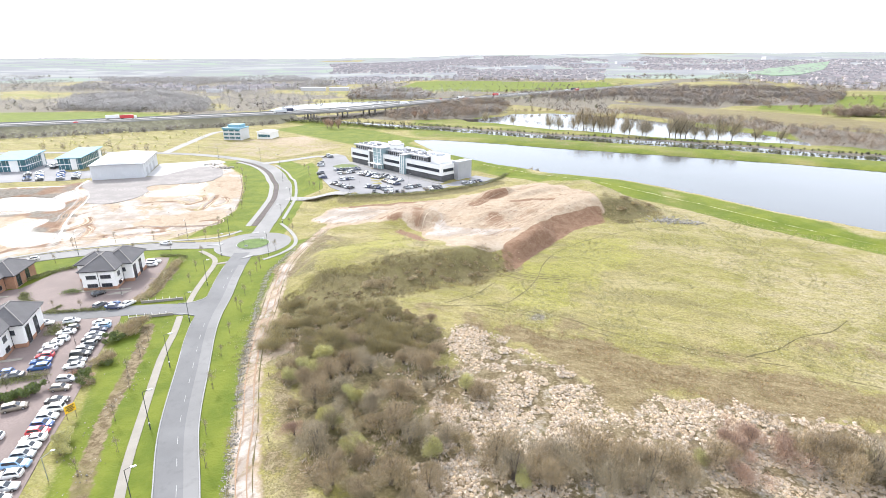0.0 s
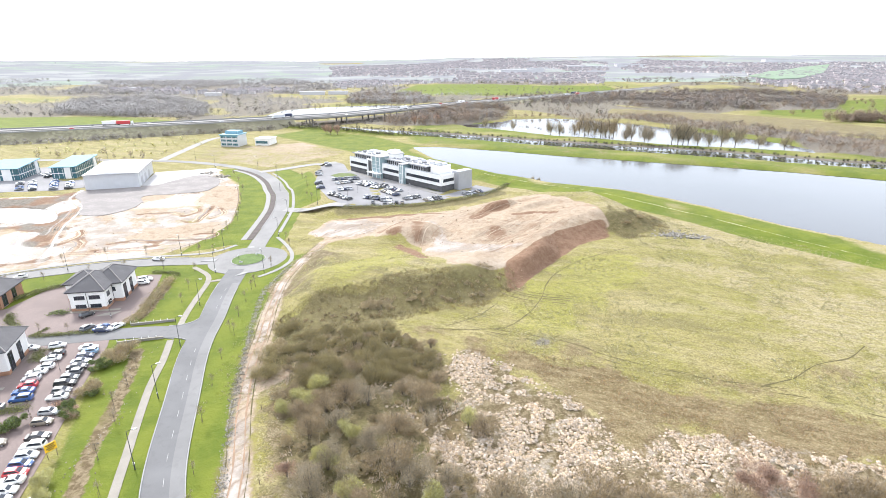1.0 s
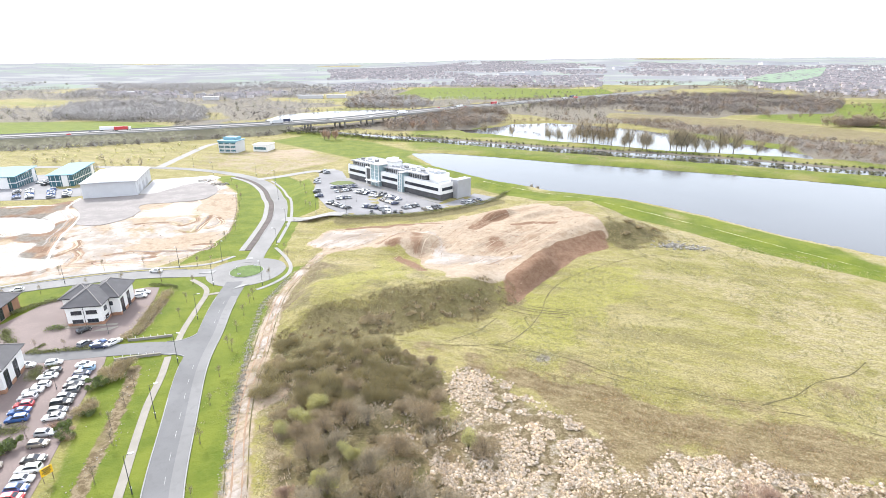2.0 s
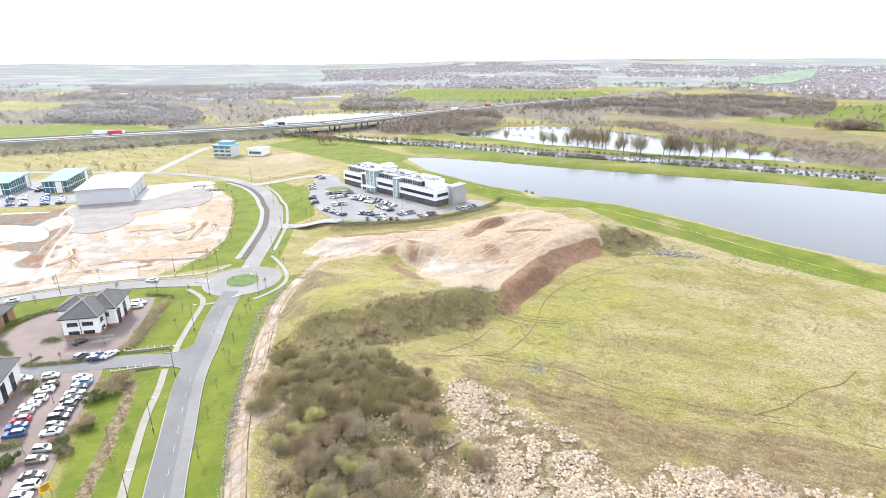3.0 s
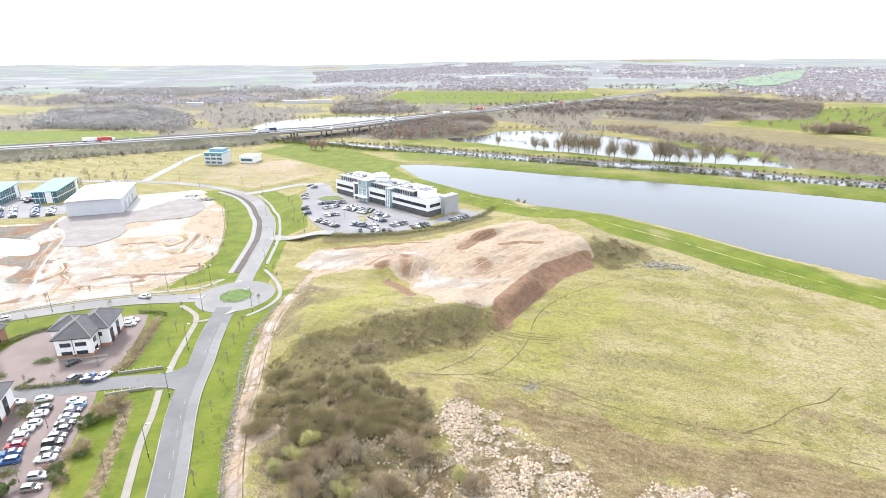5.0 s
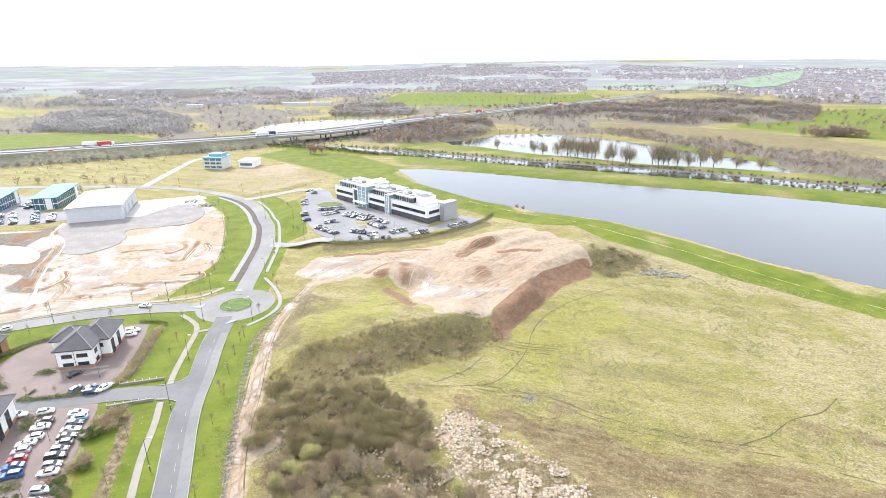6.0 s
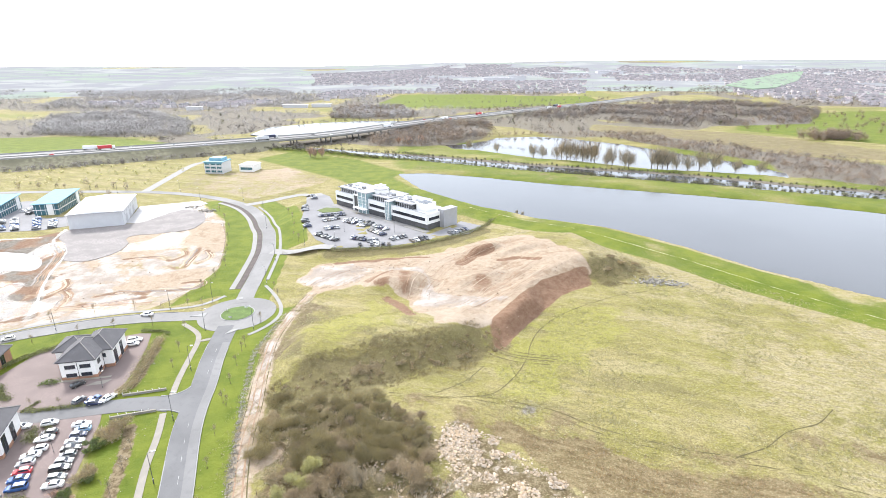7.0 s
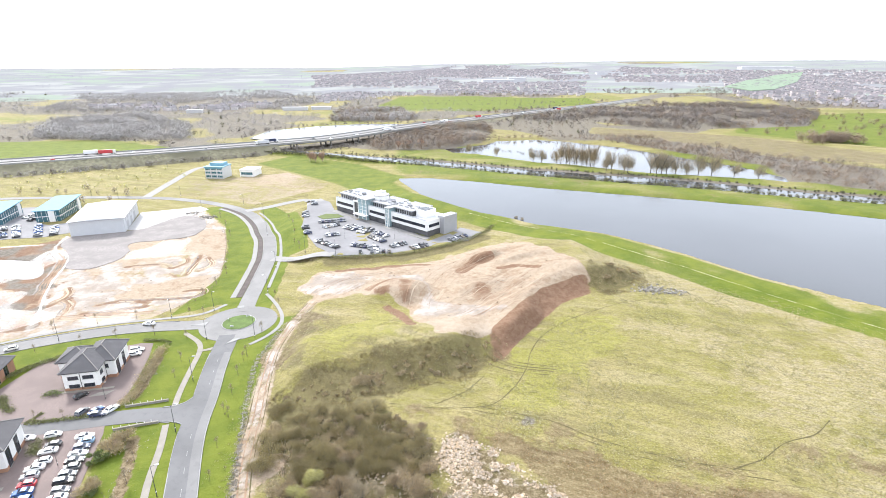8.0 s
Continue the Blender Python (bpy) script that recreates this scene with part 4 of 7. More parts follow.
# hills beyond the plain, laid over the sheet, their haze painted as glow
reach, turn_ = np.meshgrid(np.r_[np.arange(1500, 2400, 60), np.arange(2400, 6901, 125)], np.radians(np.arange(-75, 76, 1.5)))
hx, hy = np.clip((reach * np.sin(turn_)).ravel(), -4900, 4900), np.clip((reach * np.cos(turn_)).ravel(), 0, 4950)
n = np.arange(len(hx)).reshape(reach.shape)
hz = land(hx, hy) + 3.0 * ease((reach.ravel() - 1500) / 120) - 0.6 + 6 * ease((reach.ravel() - 2500) / 2000) * rough(hx, hy, 700, 9)
tagged(mesh_object("distant_hills", np.c_[hx, hy, hz], np.stack([n[:-1, :-1], n[:-1, 1:], n[1:, 1:], n[1:, :-1]], -1).reshape(-1, 4), M["hills"], smooth=True), "patchwork of hills on the horizon, haze painted as a pale glow", "backdrop", kind="structure")

# the field's misty material glows to look hazed
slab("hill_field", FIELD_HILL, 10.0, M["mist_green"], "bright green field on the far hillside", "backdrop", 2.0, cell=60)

# ---------------------------------------------------------------- water
for name, area, level in WATERS:
    slab(name, area, 0, M["muddy_water"] if name == "pond" else M["water"], {"lake": "broad grey lake with a calm, pale reflecting surface", "canal": "narrow straight canal of pale still water",
         "lagoon": "shallow pale lagoon behind the canal", "reservoir": "bright white sheet of water beyond the motorway", "pond": "milky flooded pit on the building site"}[name], "water", 1.0, level)

# ---------------------------------------------------------------- roads
strip("main_road", ROAD, -3.4, 3.4, 0.06, M["asphalt"], "grey two-lane asphalt road with a dashed centre line", "road")
strip("west_road", WEST, -3.5, 3.5, 0.075, M["asphalt_worn"], "pale worn asphalt road beside the building site", "road")
strip("north_road", NORTH, -3.15, 3.15, 0.09, M["asphalt_worn"], "pale asphalt road bending round the building site", "road")
slab("roundabout", ring(*ISLAND, 13.3), 0.1, M["asphalt_worn"], "pale asphalt roundabout", "road")
strip("side_lane", LANE, -3.0, 3.0, 0.115, M["asphalt"], "short grey asphalt side road into the business park", "road")
strip("access_road", ACCESS, -3.2, 3.2, 0.125, M["concrete"], "pale access road to the office car park", "road")
strip("entry_road", ENTRY, -3.0, 3.0, 0.125, M["concrete"], "pale entry road to the office", "road")
strip("blue_lane", BLUE_LANE, -3.0, 3.0, 0.12, M["concrete"], "pale lane to the blue-fronted office", "road")
strip("footway", FOOTWAY, -0.8, 0.8, 0.1, M["gravel_path"], "buff gravel footway in the verge", "path")
strip("footway_upper", FOOTWAY_UP, -0.8, 0.8, 0.1, M["gravel_path"], "buff gravel footway in the verge", "path")


def span(line, first, last):
    """The stretch of a fine line between the points nearest to two places."""
    near = [min(range(len(line)), key=lambda k: math.dist(line[k], q)) for q in (first, last)]
    return line[min(near):max(near) + 1]


BEND = span(NORTH, (-73.4, 203), (-133, 345))
strip("planted_strip", BEND, -5.7, -3.35, 0.12, M["bark_strip"], "dark bark-mulched planting strip beside the road", "planting strip")
strip("footway_bend", BEND, -7.9, -5.85, 0.13, M["concrete"], "pale concrete footway along the planting strip", "path")
strip("footway_lawn", span(NORTH, (-74, 212), (-112, 325)), 4.7, 6.0, 0.13, M["concrete"], "pale concrete footway beside the lawn", "path")
RIM_PATH = curve_through([(-67.9, 206), (-63.6, 199.5), (-59.4, 192.3), (-56, 184.7), (-54.8, 178), (-56.2, 172), (-58.9, 167.6), (-61.5, 164.8)])
strip("footway_rim", RIM_PATH, -0.65, 0.65, 0.13, M["concrete"], "pale concrete footway curving round the roundabout", "path")
strip("footway_site", curve_through([(-80.5, 196.5), (-84, 191), (-89, 187.2), (-100, 184.6), (-114, 181.7), (-130, 175.8), (-145, 167.5), (-178, 144)]), -0.75, 0.75, 0.13, M["concrete"], "pale concrete footway beside the building site", "path")
slab("crossing_path", [(-76.9, 160.6), (-75.9, 162.2), (-72.9, 163.8), (-73.0, 162.0)], 0.12, M["gravel_path"], "short buff link path to the road", "path", cell=9)

slab("junction_flare", [(-64.3, 121.2), (-65.5, 124.0), (-68.5, 125.3), (-72.5, 125.7), (-72.5, 131.5), (-70.2, 132.7), (-68.5, 134.6), (-67.5, 137.5), (-63.5, 131), (-62.5, 125)], 0.13, M["asphalt"], "flared mouth of the side road", "road", cell=3)
slab("pale_patch", [(-97.4, 136.9), (-95.6, 139.0), (-91.6, 140.4), (-92.9, 137.9)], 0.1, M["gravel_path"], "buff paved patch in the parking yard", "paving", cell=9)
slab("splitter_island", [(-69.6, 165.6), (-68.2, 168.9), (-65.6, 169.3), (-67.7, 166.8)], 0.24, M["kerb"], "pale kerbed splitter island at the roundabout", "traffic island", cell=9)
slab("splitter_island", [(-86.5, 179.0), (-81.4, 181.8), (-81.6, 178.6)], 0.24, M["kerb"], "pale kerbed splitter island at the roundabout", "traffic island", cell=9)
slab("splitter_island", [(-75.6, 194.2), (-73.3, 195.2), (-72.6, 193.2), (-74.8, 192.4)], 0.24, M["kerb"], "pale kerbed splitter island at the roundabout", "traffic island", cell=9)

# kerbs, raised above the road
KERBS = [(span(ROAD, (-20, 12), (-64.2, 121)), -1), (span(ROAD, (-67, 137), (-69.2, 161)), -1), (span(ROAD, (-20, 12), (-68.6, 157)), 1),
         (span(NORTH, (-75, 218), (-136, 347)), -1), (span(NORTH, (-73.5, 205), (-112, 325)), 1), (span(WEST, (-92, 179), (-230, 95)), 1), (span(WEST, (-92, 179), (-230, 95)), -1)]
for line, side in KERBS:
    reach = 3.4 if line[0] in ROAD else 3.15 if line[0] in NORTH else 3.5
    strip("kerb", line, side * reach - 0.1, side * reach + 0.1, 0.22, M["kerb"], "pale concrete kerb raised above the road", "kerb")
strip("kerb", curve_through([(-64.6, 121.5), (-65.5, 124), (-68.5, 125.3), (-71.5, 125.6)], 0.7), -0.1, 0.1, 0.22, M["kerb"], "pale concrete kerb raised above the road", "kerb")
strip("kerb", curve_through([(-67.6, 137), (-68.6, 134.3), (-71, 132.3), (-74, 131.7)], 0.7), -0.1, 0.1, 0.22, M["kerb"], "pale concrete kerb raised above the road", "kerb")
slab("roundabout_kerb", ring(*ISLAND, 5.85), 0.24, M["kerb"], "round concrete kerb of the traffic island", "kerb")
slab("roundabout_lawn", ring(*ISLAND, 5.5), 0.34, plain("island_grass_mat", (0.1, 0.15, 0.035), 0.95, vary=0.25, fine=3, bump=0.05), "round mown grass traffic island", "lawn")

# road markings
for k in range(6, len(ROAD) - 8, 3):
    if not 121 < ROAD[k][1] < 137:
        strip("centre_dash", ROAD[k:k + 2], -0.04, 0.04, 0.082, M["faded_line"], "white centre line dash", "road marking", 0.03, bed=3.4)
# right-hand lane laid as a paler strip of asphalt
strip("wheel_track", span(ROAD, (-20, 12), (-69.1, 161)), 1.0, 3.25, 0.07, M["asphalt_lane"], "paler lane of the asphalt road", "road marking", 0.03, bed=3.4)

# block-paved business park
slab("block_paving", [(-59, 45), (-66.3, 65), (-69, 73), (-72, 83), (-75, 92), (-78.5, 102), (-81.5, 112), (-84, 121), (-85.5, 124.3), (-90, 123.4), (-91, 129.6), (-86.3, 131.8), (-88, 145), (-91, 158),
                      (-94, 167), (-98, 167), (-112, 161), (-122.5, 156), (-125, 141), (-140, 133), (-150, 112), (-145, 45)], 0.08, M["block_paving"], "pinkish block paving of the business park car park", "paving", cell=8)
slab("office_car_park", [(-46, 239), (-31, 239.5), (-18, 242), (-8, 247.5), (6, 255.5), (17, 259.5), (25, 272), (14, 281), (9, 272), (-3, 258.5), (-23, 279), (-42, 297), (-58, 313), (-66, 338), (-76, 349), (-84, 352), (-77, 322),
                         (-72, 287), (-64, 267), (-57, 252)], 0.14, M["car_park"], "pale asphalt car park in front of the office", "car park", cell=5)
slab("oval_lawn", [(-67, 304), (-63, 299), (-55, 301), (-52, 304), (-56, 309), (-63, 310)], 0.3, plain("oval_lawn_mat", (0.12, 0.15, 0.045), 0.95, vary=0.2, fine=2), "small oval lawn in the office car park", "lawn", cell=6)
slab("yard", [(-171, 294.5), (-160, 296), (-150, 318), (-143, 338), (-151, 345), (-160, 340), (-168, 337), (-182, 331)], 0.14, plain("yard_mat", (0.42, 0.41, 0.4), 0.85, vary=0.1), "white concrete yard beside the warehouse", "yard", cell=6)
apron_edge = np.array(curve_through(APRON + APRON[:1], 3.0)[:-1])
apron_edge = apron_edge + 1.1 * np.c_[rough(apron_edge[:, 0], apron_edge[:, 1], 7, 83), rough(apron_edge[:, 0], apron_edge[:, 1], 7, 84)] + 0.5 * np.c_[rough(apron_edge[:, 0], apron_edge[:, 1], 3, 85), rough(apron_edge[:, 0], apron_edge[:, 1], 3, 89)]
slab("gravel_apron", [tuple(q) for q in apron_edge.tolist()], 0.2, plain("apron_mat", (0.235, 0.212, 0.2), 0.9, vary=0.2, coarse=0.12, fine=1.2), "grey crushed-stone apron on the building site", "hardstanding", cell=4)
trodden("site_ditch", curve_through(GUTTER[::3], 1.0), 0.42, "pale flooded ditch across the building site", "wet_silt")
slab("teal_car_park", [(-209, 283), (-196, 293), (-208, 312), (-222, 305), (-232, 312), (-226, 340), (-238, 350), (-262, 345), (-300, 330), (-300, 280), (-250, 275)], 0.12, M["car_park"], "pale car park between the teal-roofed offices", "car park", cell=8)

# motorway on its bank, with a bridge over the water
OPEN = (9, 16)
strip("motorway", MOTORWAY, -15, 15, 0, M["asphalt_worn"], "busy pale dual-carriageway motorway on a bank", "motorway", 1.4, height=8.0)
strip("motorway_reserve", MOTORWAY, -1.4, 1.4, 0, M["concrete"], "central barrier of the motorway", "barrier", 0.8, height=8.7)
for side in (-1, 1):
    strip("motorway_parapet", MOTORWAY, side * 15.3 - 0.25, side * 15.3 + 0.25, 0, M["kerb"], "pale parapet of the motorway", "barrier", 1.6, height=9.0)


def bank(line, name):
    n = len(line)
    q = [np.array(beside(line, off)) for off in (-30, -15.5, 15.5, 30)]
    verts = [(*p, 7.8 if k in (1, 2) else high(*p) - 0.5) for k in range(4) for p in q[k]]
    faces = [(k * n + i, (k + 1) * n + i, (k + 1) * n + i + 1, k * n + i + 1) for k in (0, 2) for i in range(n - 1)]
    tagged(mesh_object(name, verts, faces, plain("bank_mat", (0.2, 0.185, 0.12), 0.95, vary=0.35, coarse=0.03, fine=0.3), smooth=True), "scrubby bank under the motorway", "embankment", kind="structure")


gap_lo, gap_hi = (min(range(len(MOTORWAY)), key=lambda k: math.dist(MOTORWAY[k], q)) for q in ((-165, 578), (-20, 734)))
bank(MOTORWAY[:gap_lo + 1], "motorway_bank")
bank(MOTORWAY[gap_hi:], "motorway_bank")
for k in range(gap_lo + 2, gap_hi, 3):
    for off in (-10, 0, 10):
        x, y = beside(MOTORWAY, off)[k]
        g = min(high(x, y), 1.0) - 1.5
        tagged(part("bridge_pier", rod(bmesh.new(), (x, y, g), (x, y, 6.7), 0.9, sides=10), M["concrete"]), "round concrete pier under the motorway bridge", "pier", "motorway bridge piers", "structure")


# ---------------------------------------------------------------- buildings
def prism(bm, outline, z0, z1):
    """An upright block on an outline."""
    base = bm.faces.new([bm.verts.new((x, y, z0)) for x, y in outline])
    made = bmesh.ops.extrude_face_region(bm, geom=[base])
    for v in made["geom"]:
        if isinstance(v, bmesh.types.BMVert):
            v.co.z = z1
    bmesh.ops.recalc_face_normals(bm, faces=bm.faces[:])
    return bm


def hip(bm, x0, y0, x1, y1, z, rise, over=0.6):
    """A hipped roof with a ridge along the longer side."""
    x0, y0, x1, y1 = x0 - over, y0 - over, x1 + over, y1 + over
    w, d = x1 - x0, y1 - y0
    if w >= d:
        a, b = (x0 + d / 2, (y0 + y1) / 2), (x1 - d / 2, (y0 + y1) / 2)
    else:
        a, b = ((x0 + x1) / 2, y0 + w / 2), ((x0 + x1) / 2, y1 - w / 2)
    v = [bm.verts.new(p) for p in ((x0, y0, z), (x1, y0, z), (x1, y1, z), (x0, y1, z), (*a, z + rise), (*b, z + rise))]
    faces = [(0, 1, 4), (1, 2, 5, 4), (2, 3, 5), (3, 0, 4, 5)] if d > w else [(0, 1, 5, 4), (1, 2, 5), (2, 3, 4, 5), (3, 0, 4)]
    for f in faces:
        bm.faces.new([v[k] for k in f])
    bm.faces.new([v[k] for k in (3, 2, 1, 0)])
    return [v[k].co.copy() for k in range(6)]


def wall_window(parent, a, b, z0, z1, panes=2, frame="frame_dark", glass="glass", out=0.04):
    """A window in the wall from a to b (seen from outside, left to right), with frame, panes and sill."""
    a, b = Vector((*a, 0)), Vector((*b, 0))
    along = (b - a).normalized()
    width = (b - a).length
    m = Matrix.Translation((a.x, a.y, z0)) @ Matrix(((along.x, along.y, 0, 0), (along.y, -along.x, 0, 0), (0, 0, 1, 0), (0, 0, 0, 1))).to_4x4()
    high_ = z1 - z0

    def set_(bm):
        bmesh.ops.transform(bm, matrix=m, verts=bm.verts[:])
        bmesh.ops.recalc_face_normals(bm, faces=bm.faces[:])
        return bm

    bm = bmesh.new()
    t = 0.07
    box(bm, 0, -0.1, 0, width, out, t), box(bm, 0, -0.1, high_ - t, width, out, high_)
    for k in range(panes + 1):
        x = (width - t) * k / panes
        box(bm, x, -0.1, t, x + t, out, high_ - t)
    win = part("window", set_(bm), M[frame], parent)
    for k in range(panes):
        x0, x1 = (width - t) * k / panes + t, (width - t) * (k + 1) / panes
        part("pane", set_(box(bmesh.new(), x0, -0.05, t, x1, out * 0.4, high_ - t)), M[glass], win)
    part("sill", set_(box(bmesh.new(), -0.08, -0.05, -0.1, width + 0.08, out + 0.1, -0.01)), M["ridge"], win)
    return win


def ridge_caps(parent, pts, pairs):
    for i, j in pairs:
        part("ridge_cap", rod(bmesh.new(), pts[i], pts[j], 0.14, sides=6), M["ridge"], parent)


def pavilion(x, y, turn, label, scale=1.0, brick_only=False):
    """A two-storey office pavilion: brick base, white upper walls, broad hipped slate roofs."""
    house = thing("office_pavilion", pose(x, y, high(x, y) + 0.05, 0, 0, turn), label, "building", "pavilions of the business park")
    eave = 6.1 if not brick_only else 4.2
    blocks = [(0, 0, 9, 12, eave, 3.3), (3.5, 5.4, 11.6, 16.5, eave, 3.1), (-4, 7.5, 4, 15.5, eave - 0.5, 2.6)]
    for n, (x0, y0, x1, y1, z, rise) in enumerate(blocks):
        part("brick_base", box(bmesh.new(), x0 - 0.04, y0 - 0.04, -0.4, x1 + 0.04, y1 + 0.04, 1.0 if not brick_only else eave - 0.5), M["brick"], house, "orange-brown brick base wall")
        part("wall", box(bmesh.new(), x0, y0, 0.9, x1, y1, z), M["render_white"] if not brick_only else M["brick"], house)
        part("fascia", box(bmesh.new(), x0 - 0.55, y0 - 0.55, z - 0.35, x1 + 0.55, y1 + 0.55, z - 0.02), M["fascia"], house, "dark fascia board under the eaves")
        bm = bmesh.new()
        c = hip(bm, x0, y0, x1, y1, z, rise, 0.75)
        roof = part("roof", bm, M["slate_base"], house, "grey slate hipped roof")
        ridge_caps(roof, c, [(0, 4), (1, 4), (2, 5), (3, 5), (4, 5)] if (y1 - y0) > (x1 - x0) else [(0, 4), (3, 4), (1, 5), (2, 5), (4, 5)])
    for x0, x1 in ((1.2, 3.9), (5.0, 7.8)):
        wall_window(house, (x0, 0), (x1, 0), 3.5, 4.6, 3)
        wall_window(house, (x0, -0.04), (x1, -0.04), 0.9, 2.0, 3)
    wall_window(house, (9, 1.6), (9, 3.4), 3.4, 4.7, 2)
    wall_window(house, (9.04, 1.6), (9.04, 3.6), 0.8, 2.0, 2)
    wall_window(house, (9.0, 5.4), (9.9, 5.4), 3.4, 4.6, 1)
    wall_window(house, (11.64, 6.5), (11.64, 8.6), 0.2, 4.7, 2)
    wall_window(house, (11.64, 11.2), (11.64, 13.2), 0.2, 4.7, 2)
    wall_window(house, (0, 6.4), (0, 4.6), 3.4, 4.6, 2)
    part("downpipe", rod(bmesh.new(), (4.45, -0.1, 0), (4.45, -0.1, eave - 0.3), 0.06, sides=6), M["fascia"], house)
    part("downpipe", rod(bmesh.new(), (9.1, 5.2, 0), (9.1, 5.2, eave - 0.3), 0.06, sides=6), M["fascia"], house)
    part("plinth_path", box(bmesh.new(), -0.8, -1.0, -0.3, 12.6, 0, 0.12), M["gravel_path"], house, "buff paved edging")
    return house


pavilion(-105.2, 139.6, 11, "two-storey white and brick office pavilion with slate hipped roofs")
pavilion(-107.5, 99.6, 18, "two-storey white and brick pavilion beside the parked cars")
pavilion(-136.5, 133.5, 11, "low brown-brick pavilion with a grey hipped roof", brick_only=True)


def ribbon_windows(parent, a, b, z0, z1, step=1.6, out=0.05):
    n = max(1, round(math.dist(a, b) / step))
    return wall_window(parent, a, b, z0, z1, n, "frame_dark", "glass", out)


def office(x, y, turn):
    """A long three-storey white office with ribbon windows, glass stair towers and a recessed top floor."""
    off = thing("office_building", pose(x, y, 4.25, 0, 0, turn), "long three-storey white office with dark ribbon windows and glass towers", "building")
    D = 18.0
    wings = [(0, 22.5, 20.5), (30, 45.5, 44.5), (49, 76, 63)]
    for x0, x1, x2 in wings:
        part("ground_floor", box(bmesh.new(), x0, 0.5, -0.5, x1, D, 3.1), M["glass_mid"], off, "dark glazed ground floor")
        part("white_wall", box(bmesh.new(), x0, 0, 3.1, x1, D, 7.7), M["render_white"], off)
        part("parapet", box(bmesh.new(), x0, 0, 7.7, x1, 0.35, 8.4), M["render_white"], off)
        part("terrace", box(bmesh.new(), x0 + 0.1, 0.4, 7.7, x1 - 0.1, D - 0.1, 7.76), M["cladding_pale"], off, "pale paved roof terrace")
        part("top_floor", box(bmesh.new(), x0 + 0.8, 3.2, 7.76, x2 - 0.6, D - 1.0, 10.4), M["glass_mid"], off, "recessed glazed top floor")
        part("roof", box(bmesh.new(), x0 + 0.2, 2.2, 10.4, x2, D - 0.4, 10.8, 0.05), M["roof_pale"], off, "flat pale grey roof")
        part("roof_edge", box(bmesh.new(), x0 + 0.1, 2.0, 10.35, x2 + 0.1, 2.19, 10.95), M["cladding"], off)
        part("roof_edge", box(bmesh.new(), x0 + 0.1, D - 0.39, 10.35, x2 + 0.1, D - 0.2, 10.95), M["cladding"], off)
        part("terrace_rail", box(bmesh.new(), x0 + 0.4, 0.12, 8.4, x1 - 0.4, 0.18, 8.95), M["cladding_pale"], off, "thin pale balustrade")
        for k in range(int((x2 - x0 - 3) / 1.8)):
            part("mullion", box(bmesh.new(), x0 + 1.6 + 1.8 * k, 3.05, 7.8, x0 + 1.72 + 1.8 * k, 3.25, 10.4), M["frame_white"], off)
        for k in range(int((x1 - x0) / 1.6)):
            part("mullion", box(bmesh.new(), x0 + 0.5 + 1.6 * k, 0.42, 0, x0 + 0.62 + 1.6 * k, 0.56, 3.1), M["frame_dark"], off)
        ribbon_windows(off, (x0 + 1.2, 0), (x1 - 1.2, 0), 4.8, 6.3)
    for x0, x1, top in ((22.5, 30, 11.6), (45.5, 49, 10.2)):
        part("stair_tower", box(bmesh.new(), x0 + 0.05, -1.2, -0.5, x1 - 0.05, D - 2, top), M["glass_pale"], off, "pale glass stair tower")
        for k in range(5):
            part("tower_rail", box(bmesh.new(), x0 - 0.05, -1.3, 1.9 * k + 1.6, x1 + 0.05, -1.1, 1.9 * k + 1.75), M["frame_white"], off)
        for xx in (x0 + 0.1, (x0 + x1) / 2, x1 - 0.4):
            part("tower_fin", box(bmesh.new(), xx, -1.45, -0.3, xx + 0.3, -1.05, top), M["render_white"], off)
        part("tower_cap", box(bmesh.new(), x0 - 0.3, -1.6, top, x1 + 0.3, D - 1.6, top + 0.35, 0.06), M["roof_pale"], off)
    part("entrance_frame", box(bmesh.new(), 17.5, -0.9, -0.3, 18.3, 0, 9.6), M["render_white"], off, "tall white entrance frame")
    part("entrance_frame", box(bmesh.new(), 18.3, -0.9, 8.9, 22.4, 0, 9.6), M["render_white"], off, "tall white entrance frame")
    part("entrance_glass", box(bmesh.new(), 18.3, -0.4, -0.3, 22.4, -0.02, 8.9), M["glass_mid"], off, "dark glazed entrance bay")
    part("end_tower", box(bmesh.new(), 74.5, 9.5, -0.5, 79, D + 1.5, 9.4), M["cladding"], off, "grey clad end tower")
    part("end_screen", box(bmesh.new(), 75.7, 0.4, 7.7, 76.0, 9.4, 8.4), M["render_white"], off)
    ribbon_windows(off, (76, 1.5), (76, 9.0), 4.8, 6.3)
    part("drum", rod(bmesh.new(), (31, 9, 10.8), (31, 9, 13.2), 4.2, sides=28), M["render_white"], off, "white rounded rooftop drum")
    part("drum_cap", rod(bmesh.new(), (31, 9, 13.2), (31, 9, 13.5), 4.5, sides=28), M["roof_pale"], off)
    part("plant_room", box(bmesh.new(), 24, 9, 11.95, 28.5, D - 3, 14.0, 0.05), M["roof_white"], off, "white rooftop plant room")
    part("plant_room", box(bmesh.new(), 63.3, 5, 7.76, 70, 13, 11.6, 0.05), M["render_white"], off, "white rooftop plant room")
    for k in range(3):
        part("solar_panel", box(bmesh.new(), 63.6 + 2.1 * k, 5.6, 11.62, 65.4 + 2.1 * k, 11.5, 11.75), M["glass"], off, "dark rooftop panel")
